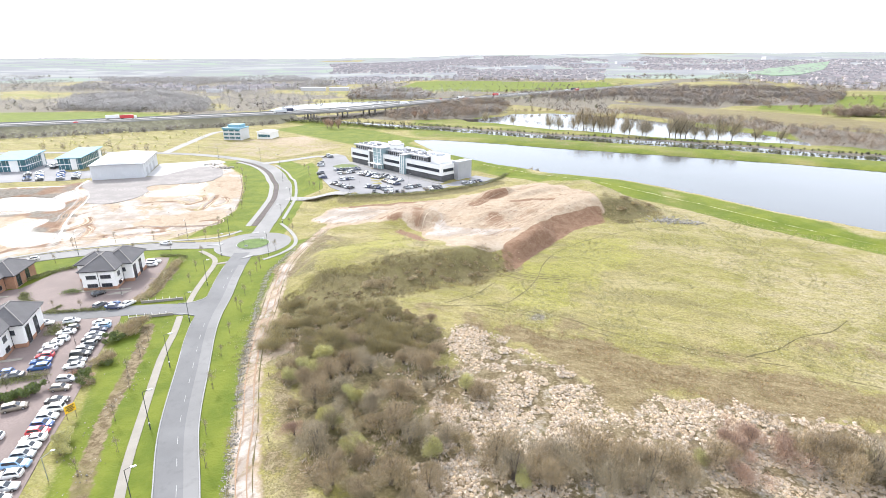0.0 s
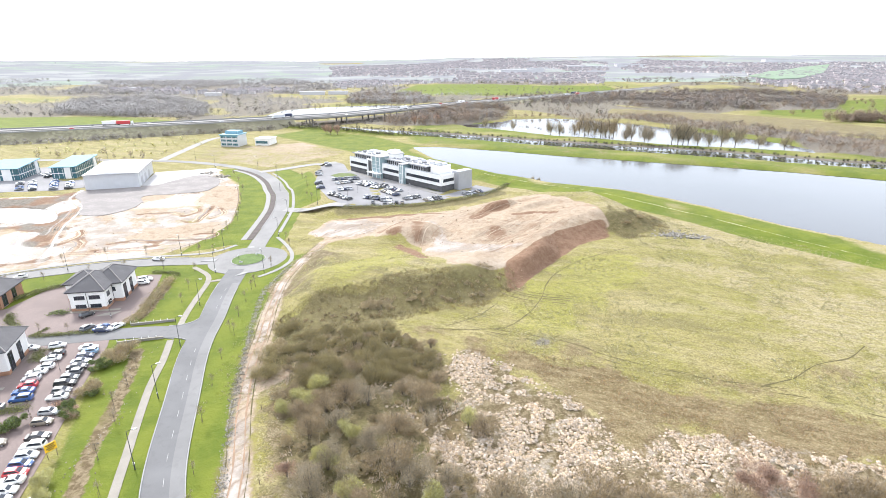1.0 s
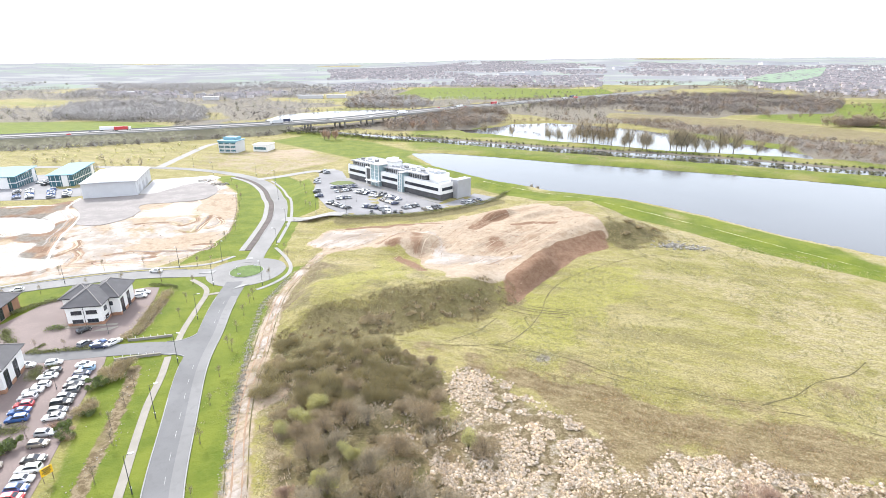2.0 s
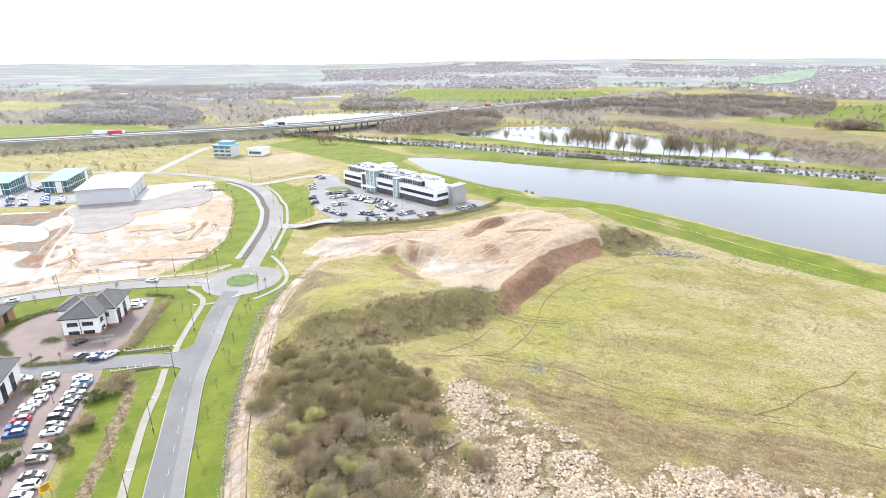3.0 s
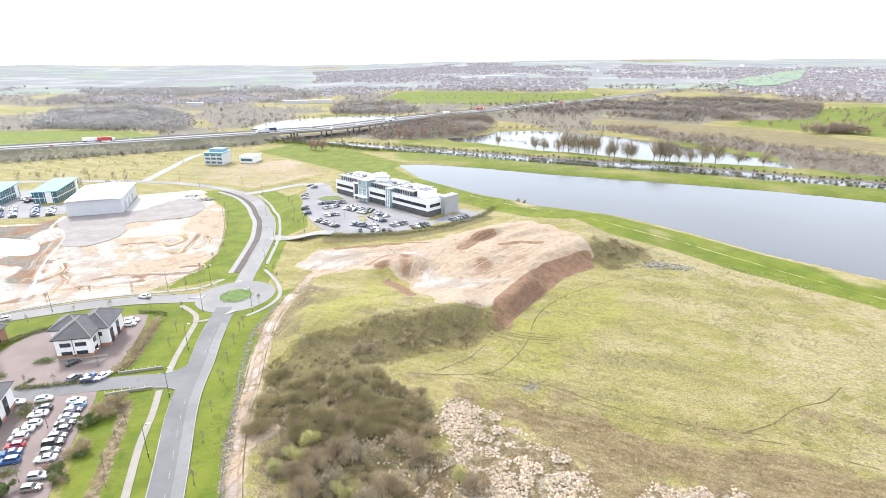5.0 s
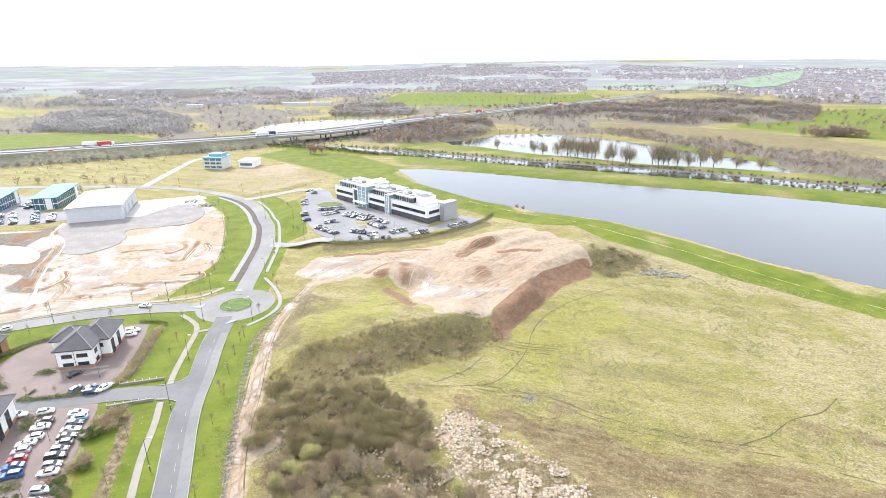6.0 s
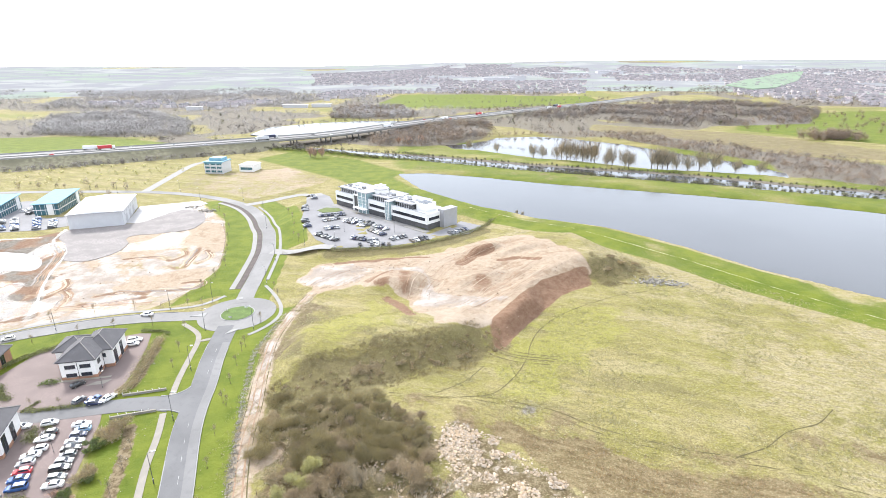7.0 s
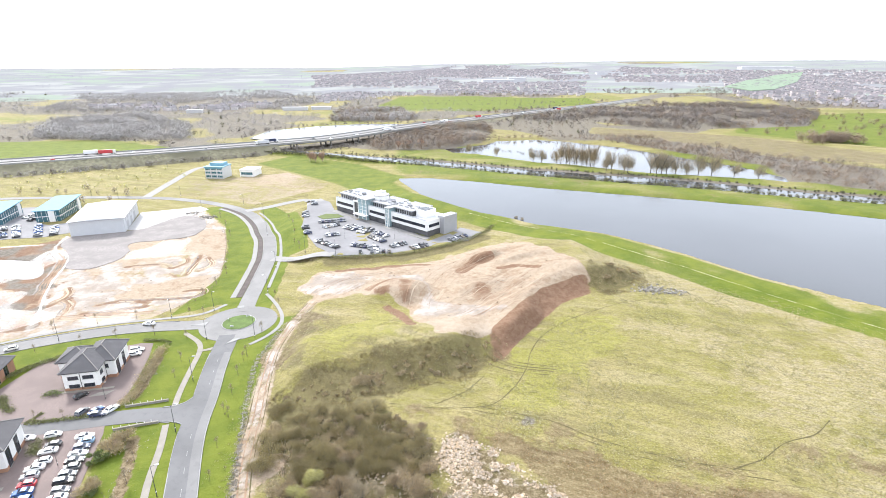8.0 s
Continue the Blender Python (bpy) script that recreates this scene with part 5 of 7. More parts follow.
    for k in range(14):
        part("roof_rail", box(bmesh.new(), 1 + 4.4 * k, 5.6, 10.8, 4.4 + 4.4 * k, 5.7, 11.5), M["cladding"], off)
        if not 22 < 2 + 4.3 * k < 33:
            part("roof_unit", box(bmesh.new(), 2 + 4.3 * k, 8.0 + 1.7 * (k % 3), 10.8, 4.2 + 4.3 * k, 9.6 + 1.7 * (k % 3), 11.5 + 0.3 * (k % 2), 0.05), M["cladding_pale" if k % 3 else "roof_grey"], off, "grey rooftop air unit")
    part("front_steps", box(bmesh.new(), -1, -3.2, -0.6, 78, 0.4, 0.12), M["concrete"], off, "pale paved edge")
    part("canopy", box(bmesh.new(), 21, -4.2, 3.0, 31.5, -1.3, 3.25, 0.04), M["roof_white"], off, "white entrance canopy")


office(-58.3, 317.6, -44.2)


def warehouse():
    shed = thing("warehouse", pose(-194.5, 283, high(-190, 290), 0, 0, 18.5), "large pale grey metal-clad warehouse with a white low-pitched roof", "building")
    W, L, H = 26.0, 41.0, 8.2
    part("wall", box(bmesh.new(), 0, 0, -1.5, W, L, H), M["cladding_pale"], shed)
    for k in range(1, 18):
        part("cladding_rib", box(bmesh.new(), k * 1.5 - 0.06, -0.06, -1, k * 1.5 + 0.06, 0.0, H - 0.2), M["cladding_pale"], shed)
    bm = bmesh.new()
    v = [bm.verts.new(p) for p in ((-0.4, -0.4, H), (W + 0.4, -0.4, H), (W + 0.4, L + 0.4, H), (-0.4, L + 0.4, H), (W / 2, -0.4, H + 1.0), (W / 2, L + 0.4, H + 1.0))]
    for f in ((0, 4, 5, 3), (4, 1, 2, 5), (0, 1, 4), (2, 3, 5)):
        bm.faces.new([v[k] for k in f])
    roof = part("roof", bm, M["roof_white"], shed, "white low-pitched metal roof")
    for k in range(1, 8):
        part("roof_seam", box(bmesh.new(), -0.4, k * 4.8, H + 0.0, W / 2, k * 4.8 + 0.1, H + 0.06), M["cladding_pale"], roof)
    part("gutter", box(bmesh.new(), -0.6, -0.7, H - 0.35, W + 0.6, -0.4, H + 0.05), M["cladding"], shed)
    part("gutter", box(bmesh.new(), W + 0.4, -0.4, H - 0.35, W + 0.7, L + 0.4, H + 0.05), M["cladding"], shed)
    for k in range(3):
        part("loading_door", box(bmesh.new(), W, 6 + 10 * k, -0.3, W + 0.08, 10.5 + 10 * k, 4.6), M["cladding"], shed, "grey roller loading door")
    for k in range(6):
        part("wall_panel", box(bmesh.new(), W, 4.2 + 6 * k, 5.2, W + 0.06, 5.0 + 6 * k, 7.6), M["cladding"], shed)


warehouse()


def teal_office(x, y, turn, wide, long_, label):
    ob = thing("teal_roofed_office", pose(x, y, high(x, y), 0, 0, turn), label, "building", "teal-roofed offices")
    H = 6.6
    part("glazed_wall", box(bmesh.new(), 0, 0, -1, wide, long_, H), M["teal_glass"], ob, "teal-tinted glazed walls")
    part("white_bay", box(bmesh.new(), wide * 0.55, -0.4, -1, wide * 0.8, 1.5, H + 0.4), M["render_white"], ob)
    part("white_bay", box(bmesh.new(), wide - 1.5, long_ - 5, -1, wide + 0.3, long_ - 1.5, H + 1.2), M["render_white"], ob)
    bm = bmesh.new()
    v = [bm.verts.new(p) for p in ((-1, -1, H), (wide + 1, -1, H + 0.2), (wide + 1, long_ + 1, H + 1.7), (-1, long_ + 1, H + 1.5), (-1, -1, H + 0.35), (wide + 1, -1, H + 0.55), (wide + 1, long_ + 1, H + 2.05), (-1, long_ + 1, H + 1.85))]
    for f in ((4, 5, 6, 7), (0, 3, 2, 1), (0, 1, 5, 4), (1, 2, 6, 5), (2, 3, 7, 6), (3, 0, 4, 7)):
        bm.faces.new([v[k] for k in f])
    part("roof", bm, M["teal"], ob, "sloping teal metal roof")
    part("floor_band", box(bmesh.new(), -0.06, -0.06, 3.0, wide + 0.06, long_ + 0.06, 3.4), M["frame_white"], ob)
    for k in range(int(long_ / 2.4)):
        part("mullion", box(bmesh.new(), wide, 1 + 2.4 * k, -0.5, wide + 0.1, 1.15 + 2.4 * k, H), M["frame_white"], ob)
    for k in range(int(wide / 2.4)):
        part("mullion", box(bmesh.new(), 1 + 2.4 * k, -0.1, -0.5, 1.15 + 2.4 * k, 0, H), M["frame_white"], ob)


teal_office(-232, 311, 12, 12.5, 31, "glazed two-storey office with a sloping teal roof")
teal_office(-266, 303, 12, 18, 24, "glazed two-storey office with a sloping teal roof beside parked cars")


def blue_office():
    ob = thing("blue_office", pose(-183, 434, high(-175, 436), 0, 0, -8), "small three-storey office with blue-tinted front and roof", "building")
    part("wall", box(bmesh.new(), 0, 0, -0.5, 15, 14, 9.0), M["cladding_pale"], ob)
    for z in (1.0, 4.0, 6.9):
        for x0, x1 in ((0.5, 4.6), (5.4, 9.6), (10.4, 14.5)):
            wall_window(ob, (x0, 0), (x1, 0), z, z + 1.7, 3, "frame_white", "teal_glass", 0.08)
    part("roof", box(bmesh.new(), -0.6, -0.8, 9.0, 15.6, 14.6, 9.6, 0.08), M["pale_blue_roof"], ob, "flat pale-blue roof")
    part("roof_block", box(bmesh.new(), 2.5, 4, 9.6, 13, 13, 11.8, 0.08), M["pale_blue_roof"], ob, "pale-blue rooftop storey")
    part("blue_band", box(bmesh.new(), -0.1, -0.15, 8.0, 15.1, 0, 9.0), M["teal"], ob)
    low = thing("low_annex", pose(-158, 441, high(-155, 444), 0, 0, -8), "low white annex with a blue window band", "building")
    part("wall", box(bmesh.new(), 0, 0, -0.5, 12, 14, 5.2), M["render_white"], low)
    part("roof", box(bmesh.new(), -0.4, -0.4, 5.2, 12.4, 14.4, 5.6, 0.05), M["roof_white"], low)
    wall_window(low, (1, 0), (11, 0), 1.5, 3.6, 5, "frame_white", "teal_glass", 0.08)


blue_office()


# ---------------------------------------------------------------- vehicles
def loft(bm, stations):
    """A closed skin through rounded sections: (x, half width, bottom, top)."""
    rings_ = []
    for x, w, lo, hi in stations:
        mid = lo + 0.55 * (hi - lo)
        pts = [(-w * 0.92, lo), (w * 0.92, lo), (w, lo + 0.25 * (hi - lo)), (w, mid), (w * 0.9, hi), (-w * 0.9, hi), (-w, mid), (-w, lo + 0.25 * (hi - lo))]
        rings_.append([bm.verts.new((x, y, z)) for y, z in pts])
    for a, b in zip(rings_, rings_[1:]):
        for k in range(8):
            bm.faces.new((a[k], a[(k + 1) % 8], b[(k + 1) % 8], b[k]))
    bm.faces.new(rings_[0][::-1])
    bm.faces.new(rings_[-1])
    bmesh.ops.recalc_face_normals(bm, faces=bm.faces[:])
    return bm


CAR_SHAPES = {
    "hatchback": (4.0, [(-2.0, 0.7, 0.3, 0.8), (-1.88, 0.82, 0.22, 0.95), (-1.0, 0.86, 0.2, 0.97), (0.7, 0.86, 0.2, 0.93), (1.5, 0.83, 0.2, 0.83), (1.9, 0.74, 0.22, 0.68), (2.0, 0.64, 0.3, 0.56)], (-1.85, 1.05, -1.5, 0.3, 1.46)),
    "saloon": (4.5, [(-2.25, 0.7, 0.32, 0.78), (-2.1, 0.82, 0.22, 0.93), (-1.2, 0.88, 0.2, 0.97), (0.8, 0.88, 0.2, 0.92), (1.75, 0.84, 0.2, 0.82), (2.15, 0.74, 0.22, 0.66), (2.25, 0.64, 0.3, 0.55)], (-1.6, 1.0, -0.95, 0.15, 1.42)),
    "estate_car": (4.6, [(-2.3, 0.76, 0.3, 0.85), (-2.2, 0.86, 0.22, 1.0), (-1.0, 0.9, 0.2, 1.02), (0.8, 0.9, 0.2, 1.0), (1.75, 0.86, 0.2, 0.92), (2.2, 0.77, 0.22, 0.74), (2.3, 0.68, 0.3, 0.6)], (-2.2, 1.1, -1.95, 0.3, 1.62)),
}
CARS = {}


def car(kind, color):
    """A parked car with its parts; built once for each kind and colour."""
    if (kind, color) in CARS:
        return CARS[kind, color]
    length, stations, (c0, c1, t0, t1, top) = CAR_SHAPES[kind]
    word = color.replace("_", " ")
    ob = thing("car", Matrix.Translation((0, -400, -30)), f"parked {word} {kind.replace('_', ' ')} with dark windows", "car", "parked cars")
    paint = M["paint_" + color]
    part("body", loft(bmesh.new(), stations), paint, ob)
    belt, w = stations[2][3] - 0.03, stations[2][1]
    low = [Vector(p) for p in ((c0, -w * 0.9, belt), (c1, -w * 0.88, belt), (c1, w * 0.88, belt), (c0, w * 0.9, belt))]
    up = [Vector(p) for p in ((t0, -w * 0.72, top), (t1, -w * 0.7, top), (t1, w * 0.7, top), (t0, w * 0.72, top))]
    bm = bmesh.new()
    a, b = [bm.verts.new(p) for p in low], [bm.verts.new(p) for p in up]
    for k in range(4):
        bm.faces.new((a[k], a[(k + 1) % 4], b[(k + 1) % 4], b[k]))
    bm.faces.new(b)
    bmesh.ops.bevel(bm, geom=[e_ for e_ in bm.edges if all(v.co.z > belt + 0.1 for v in e_.verts)], offset=0.06, segments=1, affect="EDGES")
    part("roof", bm, paint, ob)
    for k, name in enumerate(("side_window", "windscreen", "side_window", "rear_window")):
        p, q, r, s_ = low[k], low[(k + 1) % 4], up[(k + 1) % 4], up[k]
        out = (q - p).cross(s_ - p).normalized() * 0.012
        bm = bmesh.new()
        bm.faces.new([bm.verts.new(p + (q - p) * u + (s_ + (r - s_) * u - p - (q - p) * u) * v + out) for u, v in ((0.07, 0.1), (0.93, 0.1), (0.9, 0.86), (0.1, 0.86))])
        part(name, bm, M["glass"], ob, "dark tinted window")
    for x in (stations[1][0] + 0.75, stations[-2][0] - 0.6):
        for sy in (-1, 1):
            wheel = part("wheel", rod(bmesh.new(), (x, sy * (w - 0.2), 0.31), (x, sy * (w + 0.01), 0.31), 0.31, sides=12), M["tyre"], ob)
            part("rim", rod(bmesh.new(), (x, sy * (w - 0.05), 0.31), (x, sy * (w + 0.025), 0.31), 0.19, sides=8), M["rim"], wheel)
    for sy in (-1, 1):
        part("headlight", box(bmesh.new(), stations[-2][0] - 0.12, sy * 0.58 - 0.14, 0.58, stations[-2][0] + 0.06, sy * 0.58 + 0.14, 0.7), M["lamp_glass"], ob)
        part("tail_light", box(bmesh.new(), stations[1][0] - 0.06, sy * 0.66 - 0.1, 0.7, stations[1][0] + 0.08, sy * 0.66 + 0.1, 0.88), M["tail_red"], ob)
        part("mirror", box(bmesh.new(), c1 - 0.35, sy * (w + 0.08) - 0.09, belt, c1 - 0.22, sy * (w + 0.08) + 0.09, belt + 0.13), paint, ob)
    CARS[kind, color] = [ob, False]
    return CARS[kind, color]


def park(x, y, turn, color, kind="hatchback", lift=0.1, z=None):
    made = car(kind, color)
    m = pose(x, y, (high(x, y) if z is None else z) + lift, 0, 0, turn)
    if not made[1]:
        made[0].matrix_world, made[1] = m @ Matrix.Scale(0.93, 4), True
        return made[0]
    return copy_thing(made[0], m)


# the long row beside the verge, each nose-in to the bank
ROW = [(-86.3, 119.6, "white", 1), (-84.9, 117.8, "pale_blue", 0), (-84.6, 115.7, "navy", 0), (-84.0, 113.3, "silver", 1), (-83.4, 111.0, "black", 1), (-82.7, 108.8, "grey", 0), (-82.2, 106.6, "grey", 0), (-81.6, 104.4, "black", 2),
       (-80.6, 101.8, "grey", 0), (-80.0, 99.6, "white", 1), (-78.2, 94.6, "silver", 0), (-77.3, 91.5, "bronze", 0), (-75.0, 87.3, "black", 1), (-74.1, 84.8, "white", 2), (-73.4, 82.3, "white", 0), (-72.8, 80.2, "blue", 0), (-72.1, 78.2, "red", 0),
       (-71.5, 76.3, "white", 1), (-70.8, 74.2, "white", 0), (-70.3, 72.2, "silver", 0), (-69.7, 70.0, "pale_blue", 2), (-69.0, 67.7, "white", 0), (-67.8, 65.0, "silver", 1), (-67.0, 62.6, "white", 0)]
KINDS = ("hatchback", "saloon", "estate_car")
for k, (x, y, color, kind) in enumerate(ROW):
    park(x - 1.3, y, (15 if y > 100 else 12) + (180 if k % 4 == 1 else 0) + (k * 37 % 5) - 2, color, KINDS[kind])
FACING = [(-94.0, 116.6, "black", 0), (-93.7, 114.4, "white", 1), (-92.6, 110.9, "white", 0), (-92.9, 108.7, "white", 1), (-92.3, 106.2, "silver", 0), (-91.2, 103.7, "red", 0), (-90.4, 101.4, "blue", 1), (-89.0, 98.9, "blue", 2),
          (-96.4, 120.3, "white", 0), (-102.3, 119.0, "white", 1), (-94.8, 96.6, "blue", 0), (-92.3, 95.7, "grey", 1), (-83.6, 85.0, "bronze", 2), (-81.0, 76.4, "white", 0), (-82.5, 73.8, "silver", 1),
          (-83.2, 71.2, "grey", 0)]
for k, (x, y, color, kind) in enumerate(FACING):
    park(x + 0.6, y, {8: 20, 9: 14, 12: 28}.get(k, 196) + (k * 53 % 5) - 2, color, KINDS[kind])
for x, y, turn, color, kind in ((-99.3, 137.0, 60, "black", 0), (-94.4, 129.6, 75, "grey", 0), (-90.9, 129.9, 72, "blue", 1), (-89.6, 128.4, 10, "navy", 0), (-87.2, 130.6, 65, "white", 1), (-96.0, 159.3, 15, "white", 0), (-96.6, 161.9, 15, "white", 2)):
    park(x, y, turn, color, KINDS[kind])
# the office car park, row by row
dice = random.Random(4)
SHADES = ["silver", "black", "grey", "white", "navy", "black", "grey", "silver", "grey", "silver", "bronze"]
for (ax, ay), (bx, by), count in (((-64, 292), (-49.4, 295), 9), ((-59.4, 281.6), (-52, 287.7), 5), ((-48, 282.3), (-34.8, 272), 8), ((-45.5, 285), (-34, 277), 6), ((-33.8, 275.9), (-22.5, 264.2), 8), ((-32.7, 266.3), (-24.8, 257.1), 6),
                                  ((-56, 267.8), (-49, 270.4), 5), ((-40.3, 253.2), (-32.2, 249.7), 5), ((-32, 247.2), (-26.7, 248.7), 4), ((-21.4, 249.4), (-13.6, 255.1), 4), ((-69.8, 284.9), (-65, 270.5), 5), ((-58, 259.5), (-46, 249), 7),
                                  ((-12, 247.4), (-3, 252), 4), ((7.3, 258.2), (16.3, 266.5), 5), ((-36, 242.2), (-20, 243.5), 6), ((-78, 345), (-74, 330), 6), ((-76, 314), (-73, 300), 5)):
    across = math.degrees(math.atan2(by - ay, bx - ax)) + 90
    for k in range(count):
        if dice.random() < 0.9:
            f = (k + 0.5) / count
            park(ax + f * (bx - ax), ay + f * (by - ay), across + dice.choice((0, 180)) + dice.uniform(-4, 4), dice.choice(SHADES), dice.choice(KINDS), 0.18)
for (ax, ay), (bx, by), count in (((-205, 285), (-216, 303), 8), ((-212, 283), (-226, 304), 10), ((-222, 281), (-238, 303), 10), ((-229, 281), (-243, 300), 8), ((-238, 312), (-232, 338), 9), ((-245, 318), (-240, 342), 8), ((-246, 280), (-262, 296), 8)):
    across = math.degrees(math.atan2(by - ay, bx - ax)) + 90
    for k in range(count):
        if dice.random() < 0.85:
            f = (k + 0.5) / count
            park(ax + f * (bx - ax), ay + f * (by - ay), across + dice.choice((0, 180)), dice.choice(["white", "silver", "white", "grey", "blue", "black"]), dice.choice(KINDS), 0.16)
park(-102, 180.2, 176, "white", "saloon", 0.1)
park(-138, 163.4, 208, "white", "hatchback", 0.1)


def lorry(x, y, z, turn, color, box_name):
    ob = thing("lorry", pose(x, y, z, 0, 0, turn), f"{box_name} articulated lorry on the motorway", "lorry", "motorway traffic")
    part("trailer", box(bmesh.new(), -7, -1.25, 1.1, 4.2, 1.25, 4.0, 0.08), M[color], ob)
    part("cab", box(bmesh.new(), 4.6, -1.2, 0.6, 6.8, 1.2, 3.4, 0.25), M["paint_white"], ob)
    part("windscreen", box(bmesh.new(), 6.75, -1.05, 2.0, 6.86, 1.05, 3.0), M["glass"], ob)
    for wx in (-6, -4.8, 3.5, 5.8):
        for sy in (-1, 1):
            part("wheel", rod(bmesh.new(), (wx, sy * 0.95, 0.5), (wx, sy * 1.25, 0.5), 0.5, sides=10), M["tyre"], ob)


fleet = [k for k in range(len(MOTORWAY)) if -420 < MOTORWAY[k][0] < 320]
for n, k in enumerate(range(fleet[0], fleet[-1], 1)):
    if dice.random() < 0.55:
        off = dice.choice((-11, -7.5, -4, 4, 7.5, 11))
        x, y = beside(MOTORWAY, off)[k]
        px, py = MOTORWAY[k + 1]
        turn = math.degrees(math.atan2(py - MOTORWAY[k][1], px - MOTORWAY[k][0])) + (180 if off > 0 else 0)
        if dice.random() < 0.25:
            lorry(x, y, 8.02, turn, dice.choice(("roof_white", "paint_red", "cladding_pale", "paint_navy", "roof_white")), "large")
        else:
            park(x, y, turn, dice.choice(("white", "grey", "silver", "black", "red")), dice.choice(KINDS), 0.02, 8.0)


# ---------------------------------------------------------------- plants
def mesh_of(name, verts, tris, materials):
    me = bpy.data.meshes.new(name)
    me.vertices.add(len(verts))
    me.vertices.foreach_set("co", np.asarray(verts, np.float32).ravel())
    me.loops.add(tris.size)
    me.loops.foreach_set("vertex_index", np.asarray(tris, np.int32).ravel())
    me.polygons.add(len(tris))
    me.polygons.foreach_set("loop_start", np.arange(0, tris.size, tris.shape[1], dtype=np.int32))
    for m in materials:
        me.materials.append(m)
    me.update(calc_edges=True)
    return me


def blades(at, way, length, width, rng):
    """Thin triangles from the places at along the ways."""
    n = len(at)
    side = np.cross(way, rng.normal(size=(n, 3)))
    side /= np.linalg.norm(side, axis=1)[:, None] + 1e-9
    w, l = np.broadcast_to(width, n)[:, None], np.broadcast_to(length, n)[:, None]
    verts = np.stack([at - side * w, at + side * w, at + way * l], 1).reshape(-1, 3)
    return verts, np.arange(3 * n).reshape(-1, 3)


def crown_of(rng, count, wide, tall, base=0.15, length=(0.5, 1.2), width=(0.024, 0.055), up=0.5, lumps=9, spray=0.3):
    """Twigs that fill a lumpy dome, denser towards its skin."""
    c = rng.normal(size=(lumps, 3)) * (0.42, 0.42, 0.2) * (wide, wide, tall)
    c[:, 2] = base * tall + tall * (0.2 + 0.4 * rng.random(lumps))
    c[0] = (0, 0, tall * 0.5)
    pick = rng.integers(0, lumps, count)
    d = rng.normal(size=(count, 3))
    d /= np.linalg.norm(d, axis=1)[:, None]
    r = rng.random(count) ** 0.5
    size = (0.28 + 0.3 * rng.random(lumps))[pick]
    at = c[pick] + d * (r * size)[:, None] * (wide, wide, tall * 0.75)
    keep = at[:, 2] > 0.05 * tall
    at, d = at[keep], d[keep]
    fan = at - np.array((0, 0, -0.7 * tall))
    fan /= np.linalg.norm(fan, axis=1)[:, None]
    way = fan + (0, 0, 0.6 * up) + spray * rng.normal(size=at.shape)
    way /= np.linalg.norm(way, axis=1)[:, None]
    return blades(at, way, rng.uniform(*length, len(at)), rng.uniform(*width, len(at)), rng)


def stems_of(rng, count, wide, tall):
    bm = bmesh.new()
    for _ in range(count):
        a, r = rng.random() * 6.28, wide * (0.15 + 0.4 * rng.random())
        b = Vector((math.cos(a) * r * 0.45, math.sin(a) * r * 0.45, tall * 0.4))
        rod(bm, (math.cos(a) * 0.15, math.sin(a) * 0.15, -0.3), b, 0.07, 0.05, 5)
        rod(bm, b, (math.cos(a) * r, math.sin(a) * r, tall * (0.7 + 0.2 * rng.random())), 0.05, 0.015, 5)
    return bm


SHRUBS = {}


def shrub_kind(key, material, wide, tall, count, seed, label, **more):
    rng = np.random.default_rng(seed)
    ob = thing("shrub", Matrix.Translation((0, -420, -30)), label, "shrub", "scrub")
    part("trunk", stems_of(rng, 9, wide * 0.6, tall), M["bark"], ob, "dark bare stems")
    v, f = crown_of(rng, count, wide, tall, **more)
    crown = new("crown", mesh_of("crown", v, f, [M[material]]))
    crown.parent = ob
    SHRUBS[key] = [ob, False]


def plant(key, x, y, size=1.0, turn=0.0, flat=1.0, sink=0.0):
    made = SHRUBS[key]
    m = pose(x, y, high(x, y) - sink, 0, 0, turn)
    if not made[1]:
        made[0].matrix_world, made[1], ob = m, True, made[0]
    else:
        made[0].scale = (1, 1, 1)
        ob = copy_thing(made[0], m)
    ob.scale = (size, size, size * flat)
    return ob


FINE = dict(length=(0.22, 0.55), width=(0.013, 0.032), up=0.5, spray=0.65)
for n in range(3):
    shrub_kind(("brown", n), "twig", 3.5, 4.6, 7500, 10 + n, "bare brown willow shrub in rough ground", **FINE)
    shrub_kind(("grey", n), "twig_grey", 3.5, 4.8, 7500, 20 + n, "bare grey-brown thicket shrub on rough ground", **FINE)
for n in range(3):
    shrub_kind(("thin", n), "twig_olive", 3.8, 3.4, 4200, 70 + n, "thin olive-brown young willow scrub", length=(0.4, 1.0), width=(0.012, 0.028), up=1.6, spray=0.25, lumps=12)
for n in range(2):
    shrub_kind(("green", n), "twig_green", 2.4, 4.0, 6500, 30 + n, "yellow-green budding sallow shrub", length=(0.2, 0.5), width=(0.02, 0.045), up=0.5, spray=0.6)
    shrub_kind(("red", n), "twig_red", 3.4, 4.2, 8500, 40 + n, "reddish-brown bare shrub by the reeds", **FINE)
    shrub_kind(("low", n), "leaf", 1.7, 1.5, 2600, 50 + n, "low dark evergreen shrub in rough grass", length=(0.12, 0.3), width=(0.05, 0.1), up=0.2, spray=0.8)
    shrub_kind(("bramble", n), "bramble", 2.2, 1.3, 2400, 60 + n, "low tangled brown bramble patch", length=(0.3, 0.6), width=(0.02, 0.045), up=0.2, spray=0.7)

